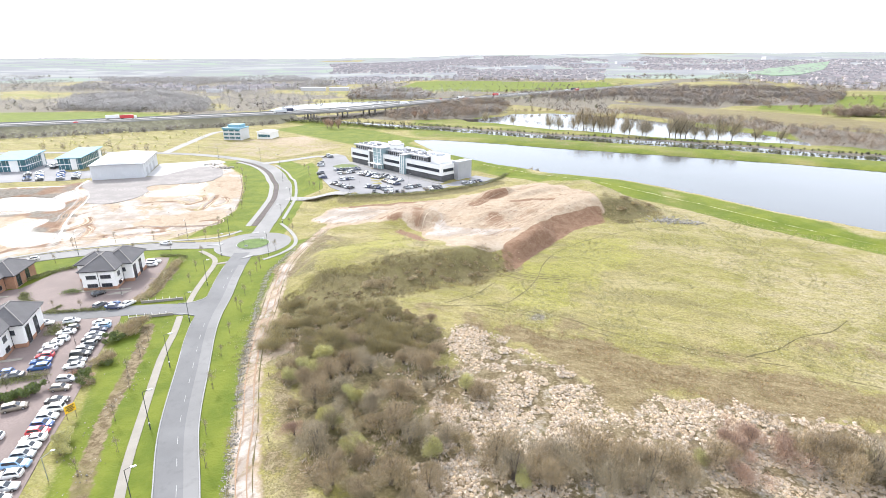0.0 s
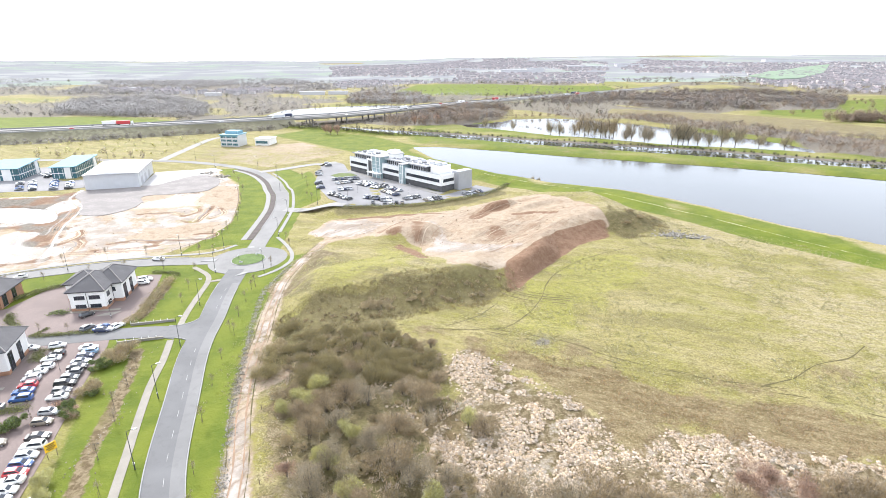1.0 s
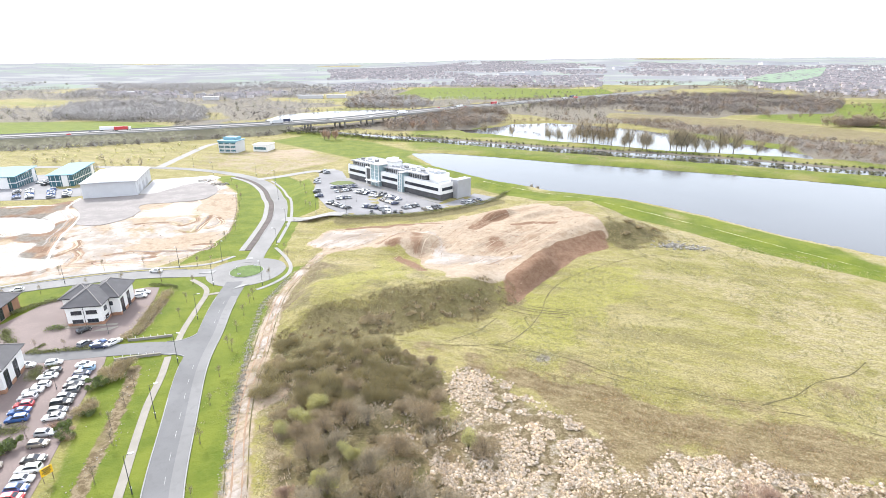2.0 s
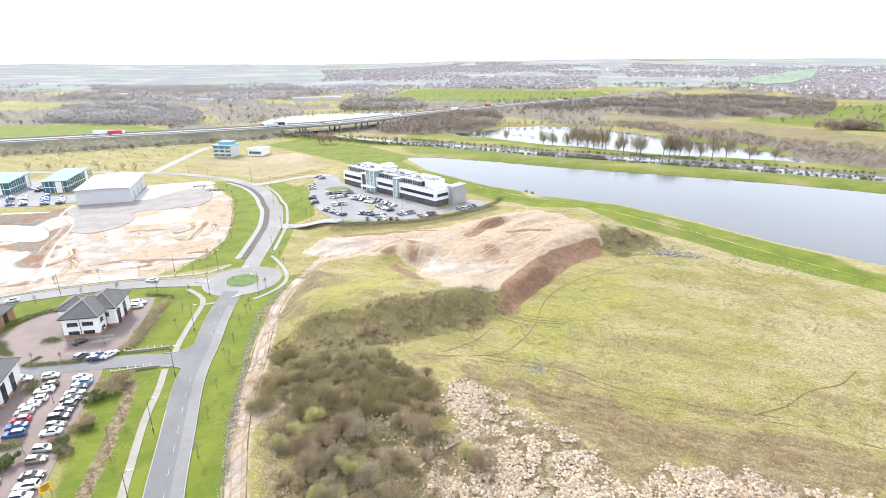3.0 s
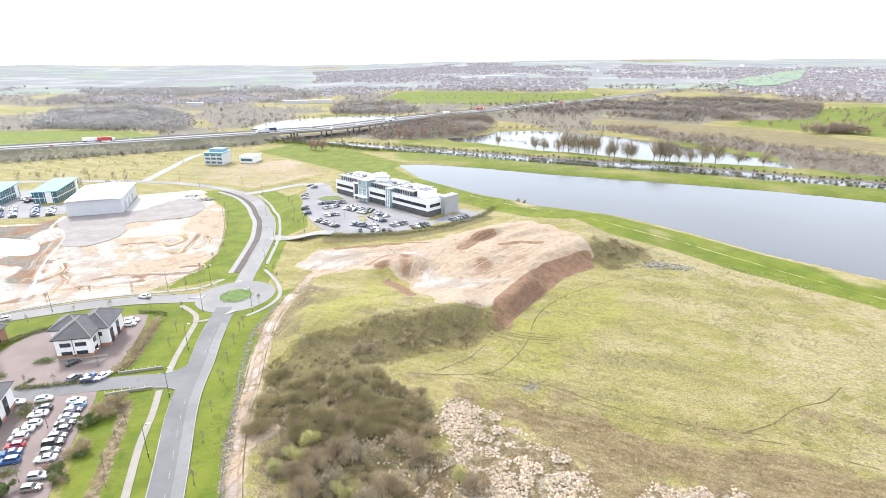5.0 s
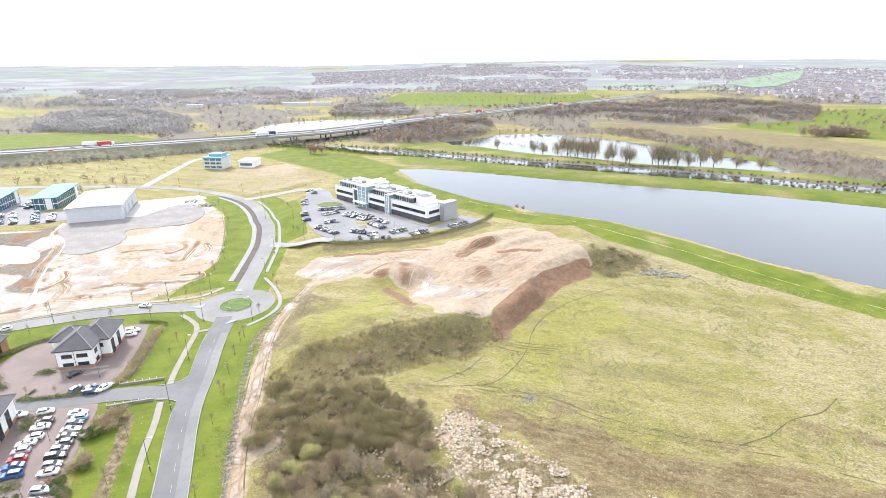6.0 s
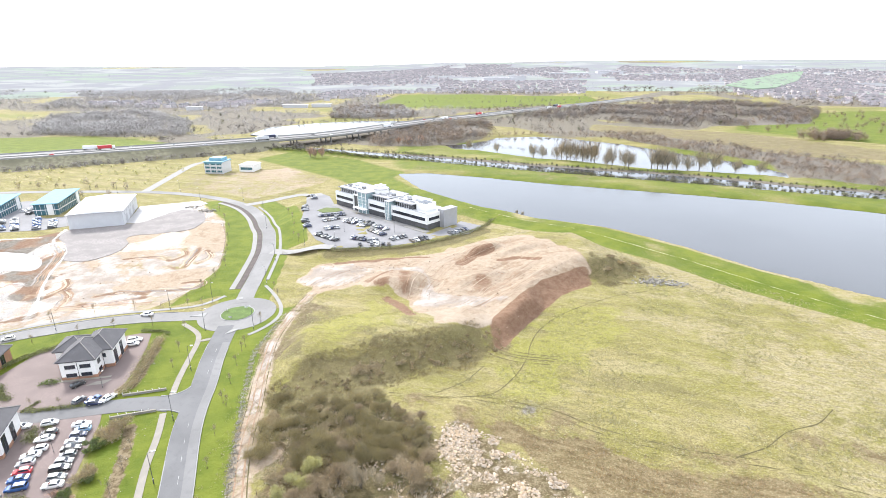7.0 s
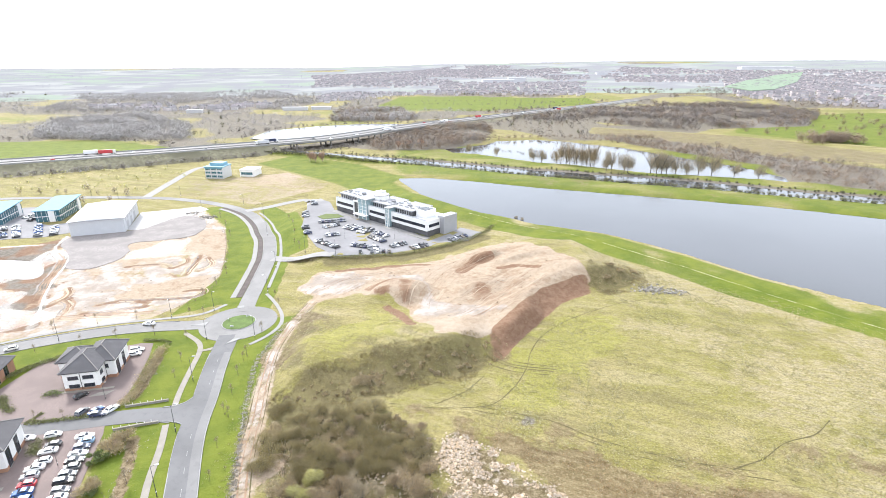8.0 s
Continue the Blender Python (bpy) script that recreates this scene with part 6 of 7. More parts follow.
# the willow scrub by the track and along the reed bed
BIG = [("green", -27.5, 102, 0.75), ("brown", -21, 98.5, 0.95), ("brown", -24, 95, 1.0), ("grey", -16, 97, 0.8), ("brown", -9.5, 89.5, 1.0), ("brown", -5, 98, 1.0), ("grey", -20.5, 80, 1.0), ("green", -21.8, 80.5, 0.6),
       ("green", -15.3, 73.3, 0.95), ("brown", -13.2, 71.5, 1.2), ("brown", -9.3, 80.5, 1.25), ("grey", -6.2, 76.5, 1.05), ("green", 4.0, 91.0, 0.85), ("brown", 6.8, 88.6, 0.7), ("green", -1.8, 73, 0.9), ("green", -17.5, 87.5, 0.8), ("grey", -14, 85, 1.1),
       ("brown", -25.5, 87.5, 1.05), ("brown", -28.5, 92, 0.9), ("grey", -22, 74, 1.1), ("brown", -18, 67, 1.1), ("brown", -8.5, 67, 1.2), ("brown", 8.5, 71.5, 1.05), ("grey", 11, 68.5, 1.0), ("brown", 15.5, 68.5, 0.9), ("grey", 20, 70.5, 1.05),
       ("brown", 24, 71.5, 1.2), ("brown", 28.5, 69.5, 1.1), ("brown", 33.5, 68.5, 1.05), ("grey", 31.5, 65.8, 0.9), ("green", 42.5, 71.5, 0.75), ("brown", 45.2, 72.5, 0.9), ("red", 53, 76.5, 1.15), ("red", 50, 75, 0.95), ("red", 57.5, 73.5, 0.9),
       ("brown", 61.5, 72.5, 1.0), ("brown", 66, 72.5, 1.1), ("green", 70.5, 71.5, 0.9), ("brown", 75, 72, 1.05), ("brown", 80, 71, 1.1), ("red", 47.5, 68.5, 0.7), ("green", 12.5, 66.5, 0.7), ("grey", 38, 66, 0.8), ("brown", -2.5, 66.5, 0.9), ("red", -27.2, 78.5, 0.6), ("brown", 17, 66, 0.9), ("grey", 26, 66.5, 1.0), ("brown", 37.5, 69, 0.95), ("brown", 63.5, 68.5, 1.0), ("grey", 69, 69, 1.05), ("brown", 72.5, 67, 0.9), ("brown", 78, 67.5, 1.0), ("grey", 85, 69, 1.1), ("brown", 90, 68, 1.0)]
for k, (kind, x, y, size) in enumerate(BIG):
    plant((kind, k % (3 if kind in ("brown", "grey") else 2)), x, y, size * (1.3 if x > 6 and kind != "green" else 1.08), k * 67 % 360)
thick = random.Random(8)
spot = np.random.default_rng(3)
# clearings of straw and bracken between the shrubs
CLEARINGS = [[(-17, 100), (-10, 99), (-8, 105), (-15, 107)], [(-6, 83), (4, 80), (6, 94), (-3, 96)], [(-12, 92), (-6, 92), (-7, 97), (-12, 97)], [(-4, 58), (12, 58), (8, 67), (-4, 69)], [(-36, 84), (-27, 80), (-25, 70), (-34, 70)]]
tries = spot.uniform((-40, 58), (6, 127), (420, 2))
deep = depth_in(SCRUB, tries[:, 0], tries[:, 1])
bald = np.maximum.reduce([depth_in(a_, tries[:, 0], tries[:, 1]) for a_ in CLEARINGS])
taken = [(b[1], b[2]) for b in BIG]
for (x, y), d, b in zip(tries, deep, bald):
    if d > 1 and b < 0.5 and min(math.dist((x, y), q) for q in taken) > (3.2 if y > 104 else 4.4) and len(taken) < 140:
        taken.append((x, y))
        kind = thick.choice(("brown", "brown", "grey", "brown", "grey", "green")) if y < 103 else thick.choice(("thin", "thin", "brown"))
        plant((kind, thick.randrange(2)), x, y, thick.uniform(0.55, 0.85) if y > 104 else thick.uniform(0.7, 1.1), thick.uniform(0, 360), thick.uniform(0.65, 0.95))
# thinner young scrub up to the foot of the mound
UPPER = [(-43, 106), (-43, 134), (-30, 129), (-18, 131), (-12, 124), (-6, 118), (-2, 108), (-12, 104), (-30, 103)]
for k in range(70):
    x, y = thick.uniform(-43, 0), thick.uniform(103, 131)
    if depth_in(UPPER, np.array([x]), np.array([y]))[0] > 0:
        plant(("thin", k % 3), x, y, thick.uniform(0.5, 0.95), k * 47, thick.uniform(0.6, 0.95), 0.1)


def tangle(name, spots, label, seed, count=1500, material="bramble"):
    """One low growth of many tangled patches: (x, y, size)."""
    rng = np.random.default_rng(seed)
    vs, fs, n = [], [], 0
    for x, y, size in spots:
        v, f = crown_of(rng, int(count * size), 2.2 * size, 1.25 * size, length=(0.25, 0.55), width=(0.022, 0.05), up=0.3, spray=0.8, lumps=7)
        v[:, :2] += (x, y)
        v[:, 2] += np.repeat(land(v[::3, 0], v[::3, 1]), 3) - 0.1
        vs.append(v), fs.append(f + n)
        n += len(v)
    return tagged(new(name, mesh_of(name, np.concatenate(vs), np.concatenate(fs), [M[material]])), label, "undergrowth", kind="stuff")


# low tangle under the shrubs
low_spots = []
for k in range(300):
    x, y = thick.uniform(-37, 5), thick.uniform(60, 126)
    if depth_in(SCRUB, np.array([x]), np.array([y]))[0] > 0.5 and max(depth_in(a_, np.array([x]), np.array([y]))[0] for a_ in CLEARINGS) < 0:
        low_spots.append((x, y, thick.uniform(0.35, 0.9)))
tangle("undergrowth", low_spots, "tangled brown undergrowth beneath the willow shrubs", 301)
# dark scrub on the slope of the mound
slope_spots = []
p = curve_through([(-40, 134), (-30, 134), (-17, 137), (-2, 142), (12, 147), (18, 151)], 2.0)
for k in range(60):
    x, y = p[thick.randrange(len(p))]
    slope_spots.append((x + thick.uniform(-2, 2), y + thick.uniform(-3.5, 5.0), thick.choice((0.2, 0.25, 0.3, 0.4))))
slope_spots += [(-18 + thick.uniform(-4, 4), 138 + thick.uniform(-2, 2), thick.uniform(0.4, 0.7)) for k in range(14)]
tangle("slope_brambles", slope_spots, "dark low brambles on the slope of the mound", 302, 1300)
for x, y, size in ((-22.5, 137, 0.9), (-19, 138, 1.0), (-10, 140, 0.7), (67, 199, 0.9), (73, 203, 0.9), (79, 204, 0.8), (70, 206, 0.8), (-41, 120, 1.1), (-40, 117.5, 1.2), (-41.5, 118.5, 0.9)):
    plant(("bramble", int(x) % 2), x, y, size, x * 40, 1.0, 0.1)
# beds, hedges and bushes of the business park
for x, y, size in ( (-75.5, 94, 1.1), (-77.2, 96.8, 0.9), (-78.8, 115, 1.5), (-77.5, 118.5, 1.4), (-79.5, 111.5, 1.2), (-75.8, 102, 1.3), (-83.2, 90.2, 1.2), (-85.5, 88.5, 1.1), (-87.5, 87, 1.1), (-74.6, 101.0, 0.8)):
    plant(("low" if size < 1.25 else "bramble", int(-x) % 2), x, y, size, x * 31, 1.2, 0.05)


for kind, x, y, size in ((("green", 0), -67.3, 75.6, 0.95), (("green", 1), -65.8, 73.0, 0.7), (("red", 0), -75.3, 94, 0.5), (("red", 1), -78.2, 116.5, 0.62), (("green", 0), -79.2, 112.2, 0.6)):
    plant(kind, x, y, size, x * 31, 0.7, 0.05)


def hedge(line, wide, tall, label, seed, material="hedge_leaf", density=46):
    """A clipped hedge along a line."""
    rng = np.random.default_rng(seed)
    p = np.array(curve_through(line, 0.5))
    n = int(len(p) * density * wide)
    k = rng.integers(0, len(p), n)
    at = np.c_[p[k] + rng.normal(0, 0.32 * wide, (n, 2)), np.zeros(n)]
    at[:, 2] = land(at[:, 0], at[:, 1]) + tall * rng.random(n) ** 0.6 * (0.75 + 0.3 * rough(at[:, 0], at[:, 1], 1.8, seed))
    way = rng.normal(size=(n, 3)) + (0, 0, 0.5)
    way /= np.linalg.norm(way, axis=1)[:, None]
    v, f = blades(at, way, rng.uniform(0.15, 0.4, n), rng.uniform(0.06, 0.12, n), rng)
    return tagged(new("hedge", mesh_of("hedge", v, f, [M[material]])), label, "hedge")


hedge([(-105.5, 125.4), (-99, 126.5), (-92.6, 127.9), (-89.5, 128.6)], 1.5, 0.8, "low clipped hedge between the lane and the parking yard", 1)
hedge([(-106.3, 125.4), (-105, 129.6)], 1.0, 0.7, "short low hedge at the yard's corner", 2)
hedge([(-85.6, 132.8), (-84.8, 137.5), (-86.4, 146), (-88, 156), (-88.8, 163)], 2.6, 1.7, "overgrown brown hedge beside the parking yard", 3, "bramble")
hedge([(-109.4, 137.8), (-106.4, 138.6)], 2.2, 1.1, "round planted bed in front of the pavilion", 4, "leaf")
hedge([(-127, 146.5), (-123, 154), (-116, 160)], 2.0, 1.2, "hedge bank beside the brick pavilion", 5)
hedge([(-121, 137), (-117, 132.5), (-113.8, 130.5)], 2.0, 1.0, "bushy planting along the lane", 6)
hedge([(-92.8, 93.4), (-89, 95), (-85.7, 96)], 2.4, 1.0, "green shrub bed between parking rows", 7)
hedge([(-90, 87), (-84, 89.6)], 2.2, 1.0, "brown shrub bed between parking rows", 8, "twig_red")
hedge([(-98.3, 117.8), (-96.3, 113.8)], 2.6, 1.0, "green shrub bed beside the pavilion", 9)
hedge([(-97, 121.2), (-95, 118.6)], 1.6, 0.9, "small planted island between parking bays", 10)
hedge([(-78.7, 97.8), (-80.2, 97.2)], 2.0, 0.8, "small planted island between parking bays", 11, "twig_red")
hedge([(-88, 166.5), (-93, 168.3), (-97.5, 168.3)], 1.0, 1.0, "low hedge behind the yard", 12)
hedge([(-47, 237.6), (-31, 237.8), (-13, 240.3), (5.7, 251.5), (24, 268.5), (31, 283)], 2.6, 1.3, "straggling hedge along the office boundary", 13, "hedge_leaf", 20)
hedge([(-34, 299), (-24, 288), (-14, 277), (-5, 266)], 1.8, 0.8, "low shrub bed in front of the office", 14, "hedge_leaf", 20)


def scatter(area, count, seed, low=0.0, high_=1e9):
    rng = np.random.default_rng(seed)
    q = np.array(area, float)
    p = rng.uniform(q.min(0), q.max(0), (count, 2))
    d = depth_in(area, p[:, 0], p[:, 1])
    return p[(d > low) & (d < high_)], rng


# the reed bed: rounded heads of dry reed with dark cracks between them
def reed_bed(name, p, rng, label):
    """Low domed clumps, each a ragged cap with short blades standing out of it."""
    n = len(p)
    r = rng.uniform(0.16, 0.42, n)
    h = r * rng.uniform(0.3, 0.7, n)
    ground_z = land(p[:, 0], p[:, 1])
    turn = np.arange(5) * 2 * np.pi / 5
    rings_ = []
    for f, up in ((1.0, -0.1), (0.7, 0.65)):
        k = f * r[:, None] * rng.uniform(0.6, 1.4, (n, 5))
        rings_.append(np.stack([p[:, :1] + k * np.cos(turn), p[:, 1:] + k * np.sin(turn), ground_z[:, None] + h[:, None] * up * rng.uniform(0.5, 1.5, (n, 5))], -1))
    v = np.concatenate([*rings_, np.c_[p, ground_z + h][:, None]], 1).reshape(-1, 3)
    one = []
    for a in range(5):
        b = (a + 1) % 5
        one += [(a, b, 5 + b), (a, 5 + b, 5 + a), (5 + a, 5 + b, 10)]
    f = (np.array(one)[None] + 11 * np.arange(n)[:, None, None]).reshape(-1, 3)
    m = 9
    d = rng.normal(size=(n * m, 3)) + (0.2, -0.2, 0.5)
    d[:, 2] = np.abs(d[:, 2])
    d /= np.linalg.norm(d, axis=1)[:, None]
    at = np.repeat(np.c_[p, ground_z], m, 0) + d * np.repeat(np.c_[r, r, h], m, 0) * 0.9
    bv, bf = blades(at, d, rng.uniform(0.15, 0.5, n * m), rng.uniform(0.025, 0.06, n * m), rng)
    tagged(new(name, mesh_of(name, np.concatenate([v, bv]), np.concatenate([f, bf + len(v)]), [M["reed"]])), label, "reeds", kind="stuff")


p, rng = scatter(REEDS, 44000, 5, -2)
thin = rough(p[:, 0], p[:, 1], 2.2, 61) * 0.7 + 0.45 * rough(p[:, 0] * 0.6 + p[:, 1], p[:, 1] - p[:, 0] * 0.5, 7, 62)
p = p[(thin > -0.22) & (rng.random(len(p)) < ease((depth_in(REEDS, p[:, 0], p[:, 1]) + 2 + 3 * rough(p[:, 0], p[:, 1], 9, 63)) / 4))]
reed_bed("reeds", p, rng, "flattened pale dry reeds in broken clumps")
p, rng = scatter(SCRUB, 2400, 16, 0)
p = p[np.maximum.reduce([depth_in(a_, p[:, 0], p[:, 1]) for a_ in CLEARINGS]) > -0.5]
reed_bed("reeds", p, rng, "pale dry reeds in clearings between shrubs")


def tufts(name, p, rng, each, spread, lean, length, width, material, label, category="grass"):
    at = np.repeat(p, each, 0) + rng.normal(0, spread, (len(p) * each, 2))
    at = np.c_[at, land(at[:, 0], at[:, 1]) - 0.05]
    way = rng.normal(0, lean, at.shape) + (0, 0, 0.8)
    way /= np.linalg.norm(way, axis=1)[:, None]
    v, f = blades(at, way, rng.uniform(*length, len(at)), rng.uniform(*width, len(at)), rng)
    return tagged(new(name, mesh_of(name, v, f, [M[material]])), label, category, kind="stuff")


p, rng = scatter([(4, 121), (14, 117), (30, 110), (45, 103), (60, 99), (78, 94), (100, 88), (104, 78), (80, 80), (60, 85), (46, 89), (36, 90), (30, 99), (20, 106), (10, 115)], 9000, 303, -2)
p = p[rough(p[:, 0], p[:, 1], 6, 64) + 0.8 * rough(p[:, 0], p[:, 1], 2.5, 74) > -0.35]
tufts("tall_weeds", p, rng, 6, 0.3, 0.35, (0.3, 0.75), (0.018, 0.04), "weed", "brown dead weeds at the edge of the reed bed", "weeds")
p, rng = scatter([(-46, 131), (-38, 141), (-23, 145), (-13, 149), (-3, 151), (8, 154), (16, 158), (20, 152), (17, 145), (8, 139), (-3, 137), (-14, 132), (-26, 128), (-40, 127)], 9000, 304, -2)
p = p[rough(p[:, 0], p[:, 1], 5, 75) > -0.5]
tufts("rank_grass", p, rng, 6, 0.3, 0.5, (0.25, 0.6), (0.03, 0.07), "rank", "dark rank grass on the flank of the mound")
p, rng = scatter([(57, 196), (62, 206), (70, 209), (84, 208), (82, 196), (72, 191), (60, 188)], 1600, 305, -1)
tufts("rank_grass", p, rng, 6, 0.3, 0.5, (0.25, 0.6), (0.03, 0.07), "rank", "dark rank grass on the end of the mound")

# pale tufts spread through the scrub
p, rng = scatter(SCRUB, 2600, 15, 0)
p = p[rough(p[:, 0], p[:, 1], 6, 65) > 0.1]
at = np.repeat(p, 7, 0) + rng.normal(0, 0.3, (len(p) * 7, 2))
at = np.c_[at, land(at[:, 0], at[:, 1])]
way = rng.normal(0, 0.45, at.shape) + (0, 0, 0.9)
way /= np.linalg.norm(way, axis=1)[:, None]
v, f = blades(at, way, rng.uniform(0.5, 1.1, len(at)), rng.uniform(0.05, 0.12, len(at)), rng)
tagged(new("dry_grass", mesh_of("dry_grass", v, f, [M["reed"]])), "pale dry grass tufts among the shrubs", "grass", kind="stuff")

# rough grass of the field
FIELD = [(-6, 118), (10, 120), (40, 106), (125, 88), (150, 150), (120, 185), (90, 215), (64, 190), (48, 178), (30, 160), (20, 148), (0, 133)]
for name, area, count, seed, mat_ in (("rough_grass", FIELD, 30000, 6, "tussock"), ("mound_grass", MOUND, 15000, 7, "tussock"), ("bank_grass", [(-52, 98), (-36, 98), (-33, 126), (-46, 140), (-54, 152)], 1500, 9, "tussock")):
    p, rng = scatter(area, count, seed, 0)
    if name == "mound_grass":
        p = p[depth_in(SAND, p[:, 0], p[:, 1]) < -1]
    p = p[rough(p[:, 0], p[:, 1], 5, 70) + rough(p[:, 0], p[:, 1], 14, 71) > -0.5]
    at = np.repeat(p, 5, 0) + rng.normal(0, 0.2, (len(p) * 5, 2))
    at = np.c_[at, land(at[:, 0], at[:, 1]) - 0.05]
    way = rng.normal(0, 0.5, at.shape) + (0, 0, 0.7)
    way /= np.linalg.norm(way, axis=1)[:, None]
    v, f = blades(at, way, rng.uniform(0.2, 0.45, len(at)), rng.uniform(0.04, 0.1, len(at)), rng)
    tagged(new(name, mesh_of(name, v, f, [M[mat_]])), "tufts of rough yellow-green grass", "grass", kind="stuff")


# young verge trees with bare crowns
def sapling(seed, tall, label, mat_="twig_grey", count=260):
    rng = np.random.default_rng(seed)
    ob = thing("young_tree", Matrix.Translation((0, -440, -30)), label, "tree", "young verge trees")
    bm = bmesh.new()
    rod(bm, (0, 0, -0.2), (0.05, 0, tall * 0.55), 0.04, 0.03, 6), rod(bm, (0.05, 0, tall * 0.55), (0, 0.05, tall * 0.95), 0.03, 0.01, 5)
    for k in range(9):
        a, z = k * 2.4, tall * (0.38 + 0.055 * k)
        rod(bm, (0.03, 0, z), (math.cos(a) * tall * 0.16, math.sin(a) * tall * 0.16, z + tall * 0.17), 0.016, 0.006, 4)
    part("trunk", bm, M["bark"], ob)
    v, f = crown_of(rng, count, tall * 0.2, tall * 0.62, base=0.1, length=(0.25, 0.6), width=(0.008, 0.02), up=0.9)
    v[:, 2] += tall * 0.4
    crown = new("crown", mesh_of("crown", v, f, [M[mat_]]))
    crown.parent = ob
    part("stake", rod(bmesh.new(), (0.25, 0.1, -0.2), (0.25, 0.1, 1.1), 0.04, sides=5), M["wood"], ob)
    return [ob, False]


SAPLINGS = [sapling(80, 4.2, "slender bare young tree staked in the grass verge"), sapling(81, 3.6, "slender bare young tree staked in the grass verge")]


def set_tree(kind, x, y, size=1.0, turn=0.0):
    made = kind
    m = pose(x, y, high(x, y), 0, 0, turn)
    if not made[1]:
        made[0].matrix_world, made[1], ob = m, True, made[0]
    else:
        made[0].scale = (1, 1, 1)
        ob = copy_thing(made[0], m)
    ob.scale = (size, size, size)


spots = [(-58.7 + 2.6, 127.7), (-59.7 + 2.5, 136.5), (-54.4, 126.2), (-61.9 + 2, 154.4), (-59.7, 156.8), (-60, 173.2), (-43.0, 78.3), (-56.3, 73.8), (-61.7, 82), (-64.6, 91.8), (-39.5, 70), (-47.5, 92), (-50.6, 104), (-53.2, 115), (-58.8, 146),
         (-59.5, 68), (-67.5, 96.5), (-69, 104), (-71, 111), (-77.5, 146), (-79.5, 155), (-84, 169.5), (-96, 172.2), (-108, 170.2), (-118, 167.3), (-129, 161.5), (-137, 156.5), (-93, 205), (-91.5, 215), (-92, 228), (-96, 240), (-99, 250), (-104, 265),
         (-110, 283), (-118, 299), (-128, 318), (-70, 262), (-73, 275), (-77, 288), (-83, 303), (-66, 255), (-90, 186), (-86, 188.5), (-60, 195), (-63, 201), (-109, 185.5), (-121, 181.5), (-133, 176), (-105, 126.8), (-98, 127.5), (-90, 92), (-82.5, 93.5)]
for k, (x, y) in enumerate(spots):
    set_tree(SAPLINGS[k % 2], x, y, 0.85 + 0.07 * (k * 7 % 6), k * 77)


def big_tree(seed, tall, wide, mat_, label, count=1900):
    """A bare, spreading tree: trunk, limbs and a crown of fine twigs."""
    rng = np.random.default_rng(seed)
    ob = thing("tree", Matrix.Translation((0, -460, -30)), label, "tree", "bare trees by the water")
    bm = bmesh.new()
    rod(bm, (0, 0, -0.5), (0, 0, tall * 0.35), 0.22, 0.16, 7)
    for k in range(10):
        a, s_ = k * 2.1, 0.5 + 0.5 * rng.random()
        mid = (math.cos(a) * wide * 0.3 * s_, math.sin(a) * wide * 0.3 * s_, tall * 0.6)
        rod(bm, (0, 0, tall * (0.2 + 0.015 * k)), mid, 0.1, 0.06, 5)
        rod(bm, mid, (math.cos(a) * wide * 0.5, math.sin(a) * wide * 0.5, tall * 0.88), 0.06, 0.02, 5)
    part("trunk", bm, M["bark"], ob)
    v, f = crown_of(rng, count, wide * 0.42, tall * 0.98, length=(0.9, 2.2), width=(0.022, 0.05), up=1.6, spray=0.22, lumps=14)
    v[:, 2] -= tall * 0.02
    crown = new("crown", mesh_of("crown", v, f, [M[mat_]]))
    crown.parent = ob
    return [ob, False]


TREES = [big_tree(90, 15, 9, "twig", "tall bare brown tree on the water's edge"), big_tree(91, 11, 9, "twig_grey", "bare grey tree on the canal bank"), big_tree(92, 9, 8, "twig_red", "rounded reddish bare tree")]
for k, (x, y) in enumerate([(107, 468), (111, 468), (115, 465), (118, 465), (123, 462), (127, 459), (131, 459), (134, 457), (136, 454), (140, 433), (145, 436), (152, 426), (155, 426), (173, 425), (177, 423), (180, 421), (184, 421), (193, 425), (202, 425), (209, 420), (217, 415), (231, 408), (246, 401), (35, 526), (60, 509), (89, 480), (96, 477)]):
    set_tree(TREES[0 if k < 9 else 1], x, y, (1.15 if k < 9 else 1.35 if k < 21 else 0.9) + 0.06 * (k * 5 % 6), k * 50)
for k, (x, y) in enumerate([(-110, 505), (-104, 507), (-115, 509), (-26, 560), (-36, 566), (-12, 563), (50, 300), (47, 303)]):
    set_tree(TREES[2] if k < 6 else TREES[1], x, y, 1.1 if k < 6 else 0.3, k * 50)


# ---------------------------------------------------------------- street furniture and small things
def street_lamp():
    ob = thing("street_lamp", Matrix.Translation((0, -480, -30)), "tall dark steel street lamp with a single short arm", "street lamp", "street lamps")
    part("base", rod(bmesh.new(), (0, 0, -0.3), (0, 0, 1.2), 0.11, sides=8), M["post_dark"], ob)
    part("pole", rod(bmesh.new(), (0, 0, 1.2), (0, 0, 8.0), 0.075, 0.05, 8), M["post_dark"], ob)
    part("arm", rod(bmesh.new(), (0, 0, 7.95), (0.9, 0, 8.2), 0.04, sides=6), M["post_dark"], ob)
    head = part("lamp_head", box(bmesh.new(), 0.8, -0.16, 8.14, 1.65, 0.16, 8.3, 0.04), M["steel"], ob, "pale grey lamp head")
    part("lens", box(bmesh.new(), 1.0, -0.12, 8.08, 1.55, 0.12, 8.14), M["lamp_glass"], head)
    part("plate", box(bmesh.new(), -0.14, -0.02, 1.2, 0.14, 0.12, 1.5), M["frame_white"], ob, "small white plate")
    return [ob, False]


